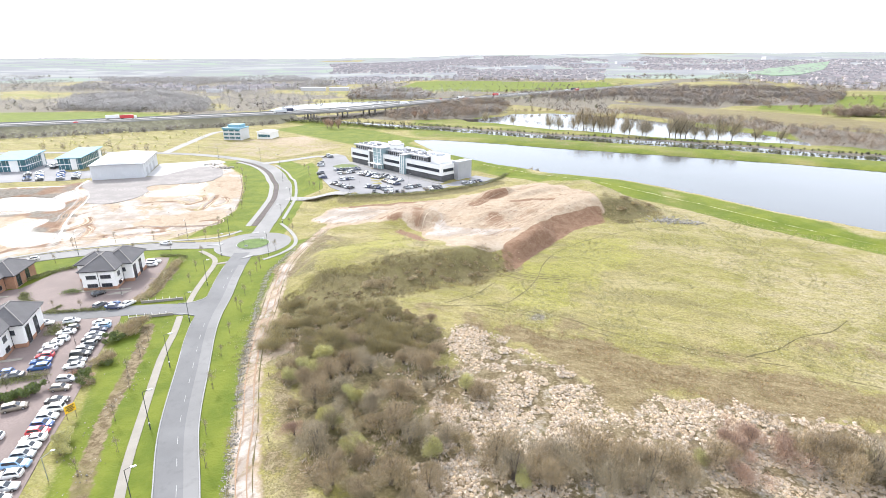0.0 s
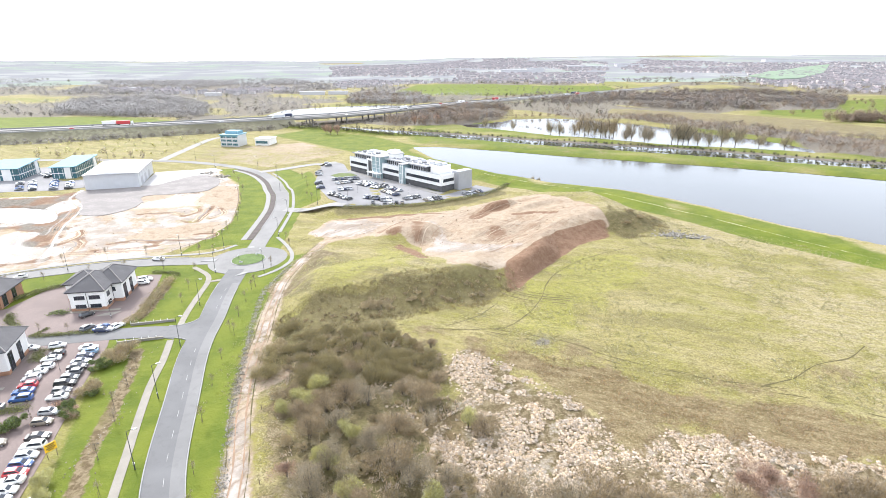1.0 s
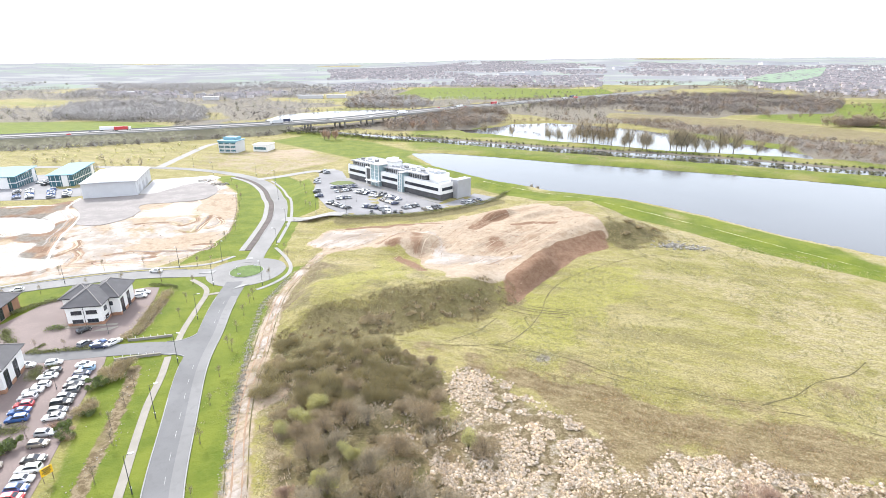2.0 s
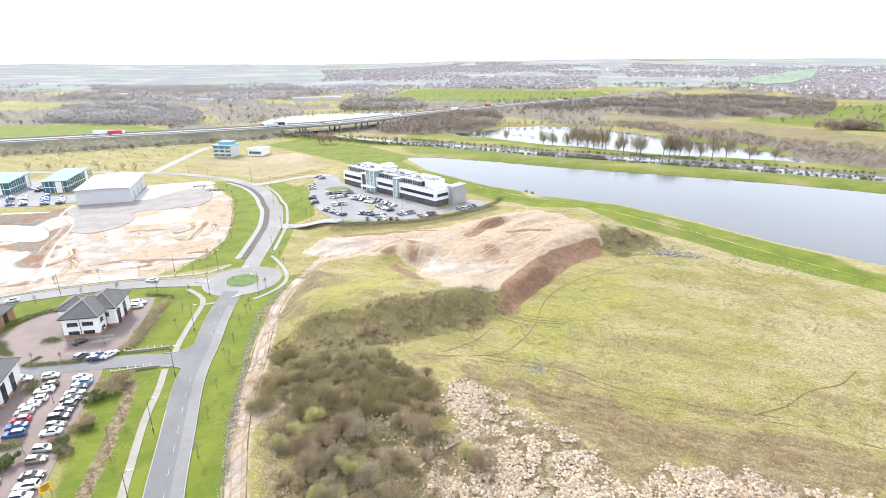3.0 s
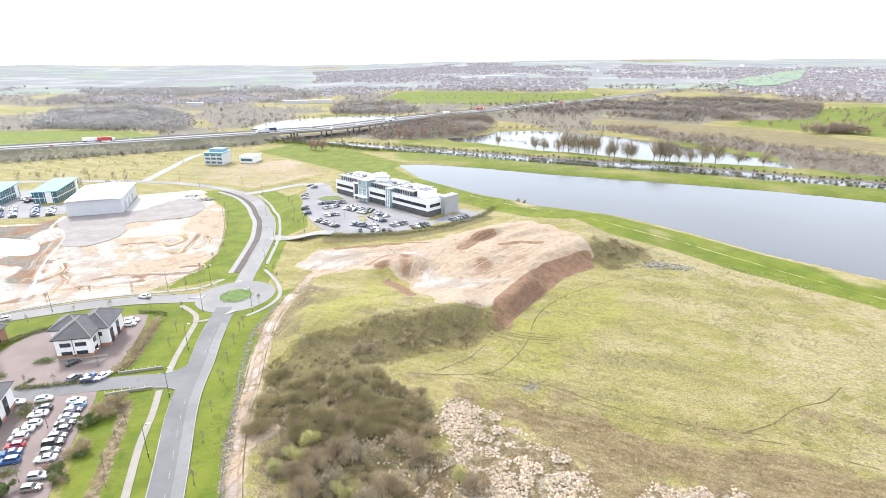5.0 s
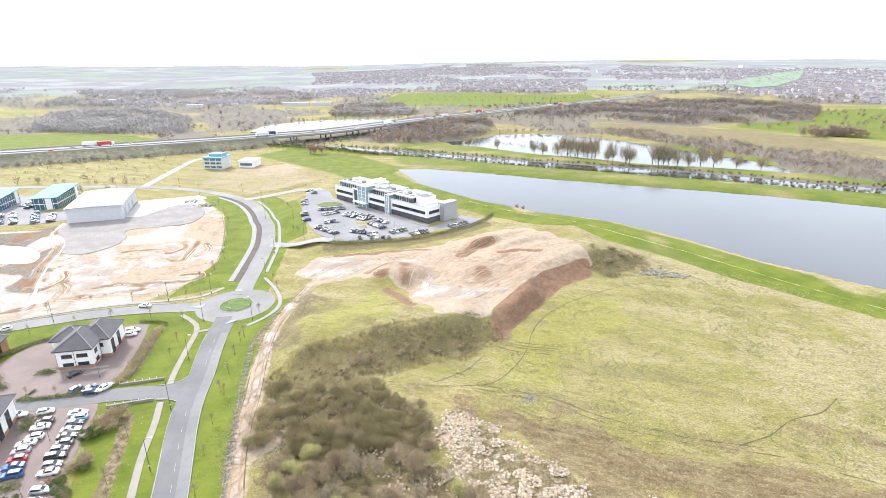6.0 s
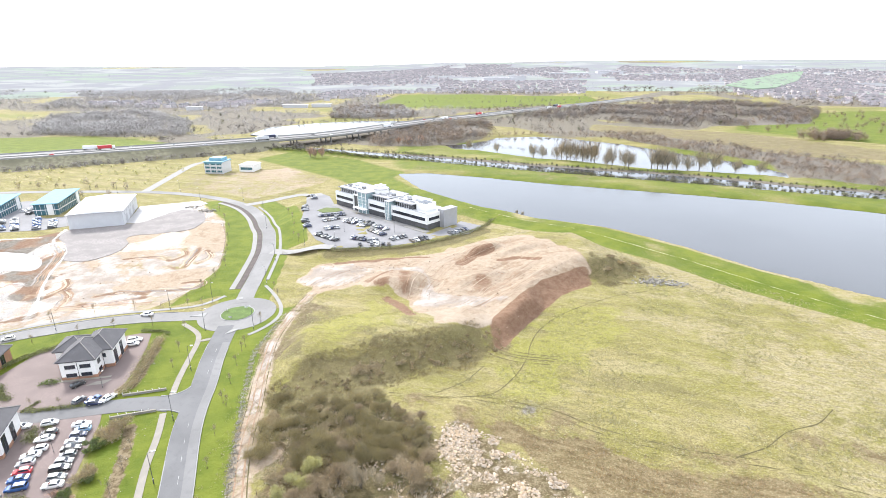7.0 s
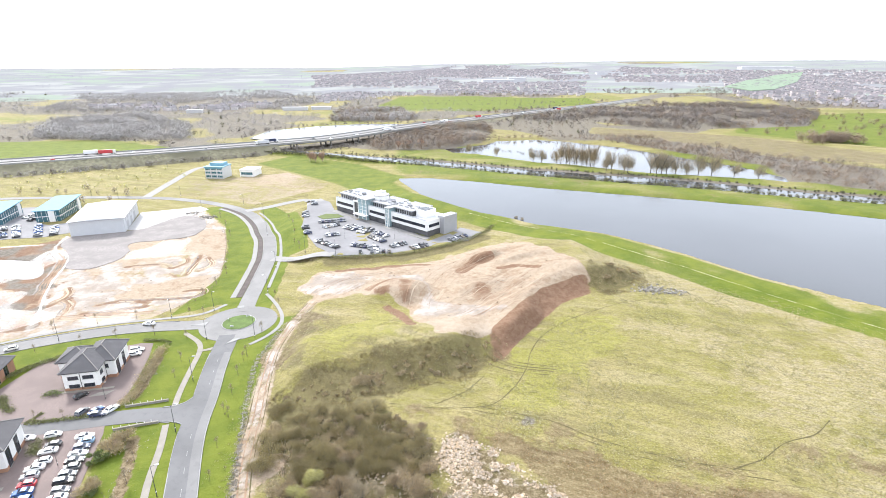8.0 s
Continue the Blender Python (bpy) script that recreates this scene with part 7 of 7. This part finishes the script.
LAMP = street_lamp()
for x, y, turn in ((-66, 121.3, 10), (-60.4, 100, 20), (-53.9, 79.7, 25), (-46.3, 61.0, 25), (-71.3, 144.2, 10), (-77.1, 168.8, -10), (-60.7, 168.3, 130), (-126.6, 169.3, 100), (-83.1, 191.0, -30), (-71.9, 234.5, 180), (-67.4, 206.2, 180),
                   (-103.2, 321.2, 200), (-61.7, 248.6, 100), (-45.4, 238.5, 100), (-151.6, 347.5, 250), (-96, 184.8, 280), (-150, 160, 100), (-90, 283, 190), (-123, 345, 220), (-175, 371, 260), (-215, 366, 80), (-240, 377, 270)):
    set_tree(LAMP, x, y, 1.0, turn)
CP_LAMP = street_lamp()
tagged(CP_LAMP[0], "slim dark car park lamp on a tall pole", "street lamp", "car park lamps")
for x, y, turn in ((-97.5, 93, 0), (-88, 110, 0), (-92, 136, 40), (-112, 150, 0), (-45, 263, 0), (-30, 256, 0), (-55, 275, 0), (-20, 262, 0)):
    set_tree(CP_LAMP, x, y, 0.62, turn)

# cable-stub post with a bent top by the parking row
stub = thing("bent_pole", pose(-63.6, 67.0, high(-63.6, 67), 0, 0, 30), "pale bent steel pole in the rough verge", "pole")
bm = bmesh.new()
rod(bm, (0, 0, -0.2), (0, 0, 4.6), 0.07, 0.06, 8), rod(bm, (0, 0, 4.6), (1.5, 0, 5.4), 0.06, 0.04, 8)
part("pole", bm, M["steel"], stub)
part("lamp_head", box(bmesh.new(), 1.4, -0.14, 5.36, 2.0, 0.14, 5.5, 0.03), M["steel"], stub)

# yellow notice board facing the road
board = thing("notice_board", pose(-70.2, 82.6, high(-70.2, 82.6), 0, 0, 60), "large yellow notice board on two posts", "sign")
part("panel", box(bmesh.new(), -0.95, -0.05, 1.5, 0.95, 0.05, 3.1, 0.02), M["sign_yellow"], board, "yellow sign panel")
for z, w in ((2.8, 0.7), (2.47, 0.55), (2.14, 0.76), (1.81, 0.45)):
    part("text_bar", box(bmesh.new(), -w, -0.07, z - 0.09, w, -0.052, z + 0.09), M["fascia"], board)
for x in (-0.75, 0.75):
    part("post", rod(bmesh.new(), (x, 0.1, -0.3), (x, 0.1, 3.0), 0.06, sides=6), M["wood"], board)


def splay_wall(name, line, label):
    """A low entrance wall with a coping and short white railings."""
    p = curve_through(line, 1.4)
    ob = thing(name, pose(0, 0, 0), label, "wall", "entrance walls")
    for (ax, ay), (bx, by) in zip(p, p[1:]):
        z = max(high(ax, ay), high(bx, by))
        turn = math.degrees(math.atan2(by - ay, bx - ax))
        length = math.dist((ax, ay), (bx, by))
        m = pose(ax, ay, z, 0, 0, turn)
        for part_name, bm, mat_ in (("wall_length", box(bmesh.new(), 0, -0.17, -0.4, length, 0.17, 0.55), M["ridge"]), ("coping", box(bmesh.new(), -0.01, -0.24, 0.55, length + 0.01, 0.24, 0.67, 0.02), M["gravel_path"]),
                                    ("railing_post", box(bmesh.new(), 0, -0.05, 0.67, 0.1, 0.05, 1.25), M["frame_white"])):
            bmesh.ops.transform(bm, matrix=m, verts=bm.verts[:])
            part(part_name, bm, mat_, ob)


splay_wall("entrance_wall", [(-84.3, 131.9), (-79, 133.3), (-74, 134.7)], "low curved entrance wall with white coping and posts")
splay_wall("entrance_wall", [(-82.2, 122.2), (-77, 123.9), (-72.2, 125.2)], "low curved entrance wall with white coping and posts")

# chevron signs on the traffic island
for x, y, turn in ((-71.5, 176.8, 0), (-68.5, 184.8, 200), (-74.6, 182.5, 100)):
    sg = thing("chevron_sign", pose(x, y, high(x, y) + 0.3, 0, 0, turn), "small black and white chevron board on the island", "sign", "island signs")
    part("panel", box(bmesh.new(), -0.6, -0.03, 0.4, 0.6, 0.03, 0.9), M["frame_white"], sg)
    for k in range(3):
        part("chevron", box(bmesh.new(), -0.5 + 0.38 * k, -0.05, 0.45, -0.32 + 0.38 * k, -0.032, 0.85), M["fascia"], sg)
    part("post", rod(bmesh.new(), (0, 0.06, -0.2), (0, 0.06, 0.9), 0.04, sides=6), M["steel"], sg)


def stones(name, places, sizes, material, label, seed):
    """Many separate rough stones in one heap."""
    rng = np.random.default_rng(seed)
    corner = np.array([(-1, -1, -1), (1, -1, -1), (1, 1, -1), (-1, 1, -1), (-1, -1, 1), (1, -1, 1), (1, 1, 1), (-1, 1, 1)], float) * (0.6, 0.45, 0.35)
    n = len(places)
    v = corner[None] * (1 + 0.35 * rng.normal(size=(n, 8, 3))) * sizes[:, None, None]
    turn = rng.random(n) * 6.28
    c, s_ = np.cos(turn)[:, None], np.sin(turn)[:, None]
    x, y = v[..., 0] * c - v[..., 1] * s_, v[..., 0] * s_ + v[..., 1] * c
    v = np.stack([x + places[:, :1], y + places[:, 1:2], v[..., 2] + (land(places[:, 0], places[:, 1]) + 0.2 * sizes)[:, None]], -1).reshape(-1, 3)
    quad = np.array([(0, 3, 2, 1), (4, 5, 6, 7), (0, 1, 5, 4), (1, 2, 6, 5), (2, 3, 7, 6), (3, 0, 4, 7)])
    f = (quad[None] + 8 * np.arange(n)[:, None, None]).reshape(-1, 4)
    return tagged(new(name, mesh_of(name, v, f, [M[material]])), label, "stones", kind="stuff")


rng = np.random.default_rng(12)
line = np.array(RUBBLE)
k = rng.integers(0, len(line), 4200)
stones("rubble_drain", line[k] + rng.normal(0, 0.5, (4200, 2)), rng.uniform(0.05, 0.2, 4200), "rubble", "line of broken grey stones beside the track", 13)
place = np.r_[rng.normal((82.5, 193), (3.4, 1.8), (160, 2)), rng.normal((90, 190), (3, 1.2), (60, 2))]
stones("boulder_heap", place, rng.uniform(0.25, 0.6, len(place)), "stone", "heap of grey boulders at the foot of the mound", 14)
place = np.r_[rng.normal((-85, 149), (1.2, 5), (60, 2)), rng.normal((-72, 110), (0.9, 6), (60, 2)), rng.normal((-65, 85), (0.9, 7), (70, 2)), rng.normal((-59, 69), (0.9, 4), (50, 2))]
stones("ditch_stones", place, rng.uniform(0.06, 0.18, len(place)), "rubble", "stones in the shallow verge ditch", 15)
place = np.r_[rng.normal((-137, 320), (2.5, 2), (60, 2)), rng.normal((-149, 329), (2, 1.5), (30, 2))]
stones("block_stacks", place, rng.uniform(0.5, 1.0, len(place)), "rubble", "dark stacks of blocks left on the building site", 16)
p, rng = scatter(SAND, 700, 21, 0)
stones("clods", p, rng.uniform(0.08, 0.32, len(p)), "clod", "loose clods of sandy earth on the mound", 22)
p, rng = scatter(BARE, 260, 23, 1)
stones("site_debris", p, rng.uniform(0.12, 0.4, len(p)), "clod", "scattered earth and debris on the building site", 24)

# marker posts, fences
for k, (x, y) in enumerate(beside(TRACK, 3.6)[6:44:9]):
    pt = thing("marker_post", pose(x, y, high(x, y), 0, 0, 0), "short pale wooden marker post by the track", "post", "marker posts")
    part("post", box(bmesh.new(), -0.06, -0.06, -0.3, 0.06, 0.06, 1.1, 0.01), M["wood"], pt)


def fence(line, label, gap=3.0, tall=1.4, rails=2):
    p = curve_through(line, gap)
    ob = thing("fence", pose(0, 0, 0), label, "fence", "site fences")
    for x, y in p:
        part("post", box(bmesh.new(), x - 0.05, y - 0.05, high(x, y) - 0.3, x + 0.05, y + 0.05, high(x, y) + tall), M["wood"], ob)
    for (ax, ay), (bx, by) in zip(p, p[1:]):
        for r in range(rails):
            h = tall * (0.5 + 0.4 * r)
            part("rail", rod(bmesh.new(), (ax, ay, high(ax, ay) + h), (bx, by, high(bx, by) + h), 0.04, sides=4), M["wood"], ob)


fence([(-118.5, 297), (-104.5, 262.3), (-93.8, 225.5), (-92.5, 203), (-101, 188)], "low timber fence round the building site")
fence([(-46, 236.4), (-31, 236.6), (-13, 239), (6, 250), (24, 267), (31, 282), (40, 292)], "timber post fence along the office boundary", 3.2, 1.2)
fence([(-71, 242.6), (-62, 239.8), (-54, 238)], "dark timber barrier beside the access road", 2.2, 1.1, 3)
fence([(-116, 346), (-100, 358), (-88, 372)], "timber fence beside the dry field", 4.0, 1.3)


# ---------------------------------------------------------------- distance: woods, hedges, towns
def far_trees(name, places, tall, material, label, seed, tufts=46, wide=0.42, fine=1.0):
    rng = np.random.default_rng(seed)
    n = len(places)
    h = tall * rng.uniform(0.6, 1.2, n)
    base_z = land(places[:, 0], places[:, 1])
    d = rng.normal(size=(n, tufts, 3))
    d /= np.linalg.norm(d, axis=2)[..., None]
    r = rng.random((n, tufts, 1)) ** 0.4
    at = d * r * np.stack([h * wide, h * wide, h * 0.46], -1)[:, None] + np.c_[places, base_z][:, None]
    at[..., 2] += (h * 0.5)[:, None]
    out = (0.7 * d + rng.normal(0, 0.16, d.shape) + (0, 0, 0.6)).reshape(-1, 3)
    out /= np.linalg.norm(out, axis=1)[:, None]
    way = np.cross(out, rng.normal(size=out.shape))
    way /= np.linalg.norm(way, axis=1)[:, None]
    side = np.cross(out, way)
    far = np.repeat(np.clip(np.hypot(places[:, 0], places[:, 1]) / 330, 1.0, 3.6), tufts)
    size = np.repeat(np.maximum(h, 5), tufts) / 9
    l, w = (rng.uniform(0.8, 1.6, n * tufts) * size * fine ** 0.5)[:, None], (rng.uniform(0.22, 0.46, n * tufts) * size * far ** 0.7 * fine ** 0.5)[:, None]
    at = at.reshape(-1, 3)
    v, f = np.stack([at - side * w, at + way * l, at + side * w], 1).reshape(-1, 3), np.arange(3 * n * tufts).reshape(-1, 3)
    return tagged(new(name, mesh_of(name, v, f, [M[material]])), label, "trees", kind="stuff")


for n, (kind, tall, area) in enumerate(WOODS):
    q = np.array(area)
    size = abs(np.dot(q[:, 0], np.roll(q[:, 1], 1)) - np.dot(q[:, 1], np.roll(q[:, 0], 1))) / 2
    box_size = np.prod(q.max(0) - q.min(0))
    count = int(min(3200, size / 30) * box_size / size)
    p, rng = scatter(area, count, 100 + n, -6)
    p = p[rough(p[:, 0], p[:, 1], 45, 80 + n) > -0.25]
    for name, area_w, level in WATERS:
        p = p[depth_in(area_w, p[:, 0], p[:, 1]) < -3]
    p = p[line_gap(MOTORWAY, p[:, 0], p[:, 1]) > 26]
    half = rng.random(len(p)) < 0.75
    # woods to the left take the colour paled to imitate haze
    far_trees("woodland", p[half], 10 * tall, "haze_wood" if area[0][0] < -120 else "far_wood_rust" if kind == "rust" else "far_twig", "bare winter woodland of grey and rusty twigs", 110 + n, 66, 0.5, 0.45)
    far_trees("woodland", p[~half], 11 * tall, "haze_wood" if area[0][0] < -400 else "far_twig" if kind == "rust" else "far_wood_rust", "bare winter woodland of grey and rusty twigs", 130 + n, 66, 0.5, 0.45)


def along(line, every, spread, seed):
    rng = np.random.default_rng(seed)
    p = np.array(curve_through(line, every))
    return p + rng.normal(0, spread, p.shape)


far_trees("bank_hedge", along(beside(curve_through(CANAL_NEAR[::-1], 8), 4.5), 1.7, 0.9, 1), 3.2, "hedge_dark", "row of low bushes along the canal bank", 150, 60, 0.55)
far_trees("bank_hedge", along(beside(curve_through(CANAL_FAR[2:], 8), -3.5), 3.2, 1.2, 2), 2.0, "hedge_dark", "straggling bushes on the far bank of the canal", 151, 50, 0.5)
far_trees("bank_hedge", along([(-150, 556), (-98, 540), (-36, 510), (0, 488)], 4.0, 1.5, 21), 4.2, "hedge_dark", "dark hedge beside the canal", 161, 40, 0.5)
far_trees("motorway_scrub", along(beside(MOTORWAY, 31)[8:64], 2.2, 4.0, 3), 6.0, "far_twig", "scrub at the foot of the motorway bank", 152, 40)
far_trees("motorway_scrub", along(beside(MOTORWAY, -31)[8:80], 3.5, 3.0, 4), 6.0, "far_wood_rust", "scrub at the foot of the motorway bank", 153, 40)
far_trees("roadside_trees", along([(-290, 383), (-250, 384), (-215, 380)], 9, 2, 5), 7.0, "twig_grey", "bare trees along the far road", 154, 60, 0.3)
far_trees("roadside_trees", along([(-235, 350), (-219, 357), (-214, 345), (-209, 330)], 7, 2, 6), 6.5, "twig_grey", "bare trees between the offices", 155, 60, 0.3)
far_trees("copse", np.random.default_rng(7).normal((440, 590), (16, 10), (60, 2)), 12, "far_wood_rust", "rounded bare copse in the parkland", 156, 260, 0.42, 0.35)
far_trees("parkland_trees", scatter(GOLF, 260, 8, 4)[0], 9, "far_wood_rust", "single bare trees in green parkland", 157, 110, 0.4, 0.4)
far_trees("field_hedge", np.r_[along(FIELD_MID + FIELD_MID[:1], 16, 3, 9), along([(-20, 1240), (120, 1230), (250, 1180)], 14, 3, 10), along([(-100, 1200), (40, 1130), (180, 1120), (340, 1200)], 14, 3, 22)], 6, "far_twig", "thin hedges round distant green fields", 158, 30)
far_trees("meadow_scrub", scatter([(-370, 470), (-210, 480), (-195, 420), (-210, 385), (-300, 382)], 110, 11, 2)[0], 3.6, "twig_green", "low scrub in the dry meadow", 159, 30, 0.55)
far_trees("field_trees", np.r_[along([(-520, 655), (-410, 660), (-330, 632), (-285, 606)], 7, 3, 12), along([(-420, 690), (-300, 700), (-240, 745)], 9, 5, 13)], 9, "far_twig", "bare trees along the edge of a bright green field", 160, 40)
far_trees("shore_scrub", along([(-230, 660), (-226, 735), (-170, 792), (-105, 820), (-30, 815)], 5.0, 3.0, 33), 6.5, "far_twig", "grey scrub round the reservoir", 164, 40)
far_trees("shore_scrub", along([(60, 622), (128, 636), (185, 606), (216, 566), (242, 515), (268, 472), (285, 448), (300, 400)], 3.0, 3.0, 31), 5.5, "far_wood_rust", "rusty scrub on the lagoon's far shore", 162, 40)
far_trees("shore_scrub", along([(66, 556), (92, 528), (116, 492), (140, 470)], 3.5, 2.0, 32), 4.5, "far_twig", "grey scrub on the lagoon's near shore", 163, 40)

# loose woodland all over the middle distance
p, rng = scatter([(-1100, 600), (1000, 600), (1500, 1560), (-1500, 1560)], 15000, 60)
thick_ = rough(p[:, 0], p[:, 1], 130, 92) + 0.5 * rough(p[:, 0], p[:, 1], 50, 93)
clear = np.maximum.reduce([depth_in(a_, p[:, 0], p[:, 1]) for a_ in (FIELD_LEFT, FIELD_MID, FIELD_HILL, MEADOW, GOLF, *[w_[1] for w_ in WATERS])])
p = p[(thick_ > 0.0) & (clear < -4) & (line_gap(MOTORWAY, p[:, 0], p[:, 1]) > 24)]
pick = rng.random(len(p))
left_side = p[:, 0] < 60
# the left side is paled by colour to stand for haze
far_trees("woodland", p[left_side & (pick < 0.9)], 9, "haze_wood", "bare winter woodland in the valley, haze painted in as pale colour", 193, 44, 0.55, 0.4)
far_trees("woodland", p[~left_side & (pick < 0.6)], 9, "far_twig", "loose bare winter woodland in the valley", 190, 24, 0.5)
far_trees("woodland", p[~left_side & (pick >= 0.6) & (pick < 0.9)], 8, "far_wood_rust", "loose bare winter woodland in the valley", 191, 24, 0.5)
far_trees("evergreens", p[pick >= 0.96], 9, "hedge_dark", "scattered dark evergreen trees", 192, 40, 0.35)
# far hedgerows and woods carry haze as a faint glow of their material
FAR_FIELDS = [[(-1100, 1700), (-900, 2300), (-450, 2300), (-500, 1800)], [(-1700, 2300), (-1500, 3000), (-800, 2900), (-900, 2400)], [(-700, 2700), (-600, 3400), (0, 3500), (-200, 2900)], [(-2200, 3300), (-1900, 4100), (-900, 4000), (-1100, 3400)],
              [(600, 2400), (900, 2750), (1300, 2600), (1000, 2250)], [(1900, 2600), (2200, 3000), (2700, 2700), (2300, 2300)], [(300, 3700), (900, 4200), (1500, 3900), (900, 3500)]]
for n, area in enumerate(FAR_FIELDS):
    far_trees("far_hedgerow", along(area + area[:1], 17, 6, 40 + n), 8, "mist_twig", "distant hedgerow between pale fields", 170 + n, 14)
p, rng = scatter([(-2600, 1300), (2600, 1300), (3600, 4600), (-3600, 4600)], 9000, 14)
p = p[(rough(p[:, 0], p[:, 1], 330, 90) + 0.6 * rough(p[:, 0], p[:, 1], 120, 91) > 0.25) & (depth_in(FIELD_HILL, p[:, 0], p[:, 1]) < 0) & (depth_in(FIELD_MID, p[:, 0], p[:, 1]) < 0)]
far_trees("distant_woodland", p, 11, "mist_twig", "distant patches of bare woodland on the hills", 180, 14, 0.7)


def town(area, count, seed, name):
    """Many small houses with pitched roofs, in rows."""
    p, rng = scatter(area, count, seed, 5)
    p = p[rough(p[:, 0], p[:, 1], 160, 95) > -0.45]
    row = np.round(p[:, 1] / 34) * 34 + rng.normal(0, 2.5, len(p)) + 20 * rough(p[:, 0], p[:, 1], 300, 96)
    p = np.c_[p[:, 0], row]
    n = len(p)
    w, d, h, r = rng.uniform(6, 12, n), rng.uniform(6, 8, n), rng.uniform(4.4, 5.6, n), rng.uniform(2.4, 3.4, n)
    turn = 0.5 * rough(p[:, 0], p[:, 1], 240, 97) + rng.choice([0, 0, 1.57], n)
    g = land(p[:, 0], p[:, 1]) - 1 + 2.4 * ease((np.hypot(p[:, 0], p[:, 1]) - 1500) / 120)
    unit = np.array([(-1, -1, 0), (1, -1, 0), (1, 1, 0), (-1, 1, 0), (-1, -1, 1), (1, -1, 1), (1, 1, 1), (-1, 1, 1)], float)
    v = np.zeros((n, 14, 3))
    v[:, :8, 0], v[:, :8, 1], v[:, :8, 2] = unit[:, 0] * w[:, None] / 2, unit[:, 1] * d[:, None] / 2, unit[:, 2] * (h + 1)[:, None]
    v[:, 8:12] = v[:, 4:8] * (1.06, 1.1, 1)
    v[:, 12, 0], v[:, 13, 0] = -w / 2 * 1.06, w / 2 * 1.06
    v[:, 12:, 2] = (h + 1 + r)[:, None]
    c, s_ = np.cos(turn)[:, None], np.sin(turn)[:, None]
    x, y = v[..., 0] * c - v[..., 1] * s_ + p[:, :1], v[..., 0] * s_ + v[..., 1] * c + p[:, 1:]
    v = np.stack([x, y, v[..., 2] + g[:, None]], -1).reshape(-1, 3)
    quads = np.array([(0, 1, 5, 4), (1, 2, 6, 5), (2, 3, 7, 6), (3, 0, 4, 7), (8, 9, 13, 12), (10, 11, 12, 13), (8, 12, 11, 11), (9, 10, 13, 13)])
    f = (quads[None] + 14 * np.arange(n)[:, None, None]).reshape(-1, 4)
    tri = f[:, 2] == f[:, 3]
    me = bpy.data.meshes.new(name)
    me.from_pydata(v.tolist(), [], [tuple(q[:3]) if t else tuple(q) for q, t in zip(f.tolist(), tri)])
    # house walls and roofs emit a little in place of haze
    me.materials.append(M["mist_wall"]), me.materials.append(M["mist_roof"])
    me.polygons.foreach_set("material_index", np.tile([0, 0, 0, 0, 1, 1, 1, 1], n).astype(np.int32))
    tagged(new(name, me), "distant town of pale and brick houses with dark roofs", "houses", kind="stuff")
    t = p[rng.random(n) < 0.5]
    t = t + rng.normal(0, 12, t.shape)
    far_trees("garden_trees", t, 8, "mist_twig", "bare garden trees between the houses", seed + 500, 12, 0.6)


town(TOWNS[0], 9000, 200, "town")
town(TOWNS[1], 8000, 201, "town")
town([(-760, 985), (-690, 1090), (-400, 1010), (-300, 1120), (-360, 1180), (-640, 1150)], 260, 202, "village")

# large sheds at the edge of the town, glowing faintly to imitate haze
for x, y, w, d, h, turn in ((-262, 1060, 46, 14, 6, 5), (-215, 1072, 36, 14, 6, 5), (560, 2300, 160, 50, 12, -5), (760, 2380, 120, 50, 12, -5), (1500, 2500, 220, 60, 12, -12), (230, 1950, 110, 40, 14, 4), (300, 1990, 60, 30, 20, 4), (-430, 1005, 26, 12, 6, 10), (-640, 1100, 30, 14, 6, 10)):
    sh = thing("industrial_shed", pose(x, y, high(x, y) - 1, 0, 0, turn), "large pale shed at the edge of the distant town", "building", "distant sheds")
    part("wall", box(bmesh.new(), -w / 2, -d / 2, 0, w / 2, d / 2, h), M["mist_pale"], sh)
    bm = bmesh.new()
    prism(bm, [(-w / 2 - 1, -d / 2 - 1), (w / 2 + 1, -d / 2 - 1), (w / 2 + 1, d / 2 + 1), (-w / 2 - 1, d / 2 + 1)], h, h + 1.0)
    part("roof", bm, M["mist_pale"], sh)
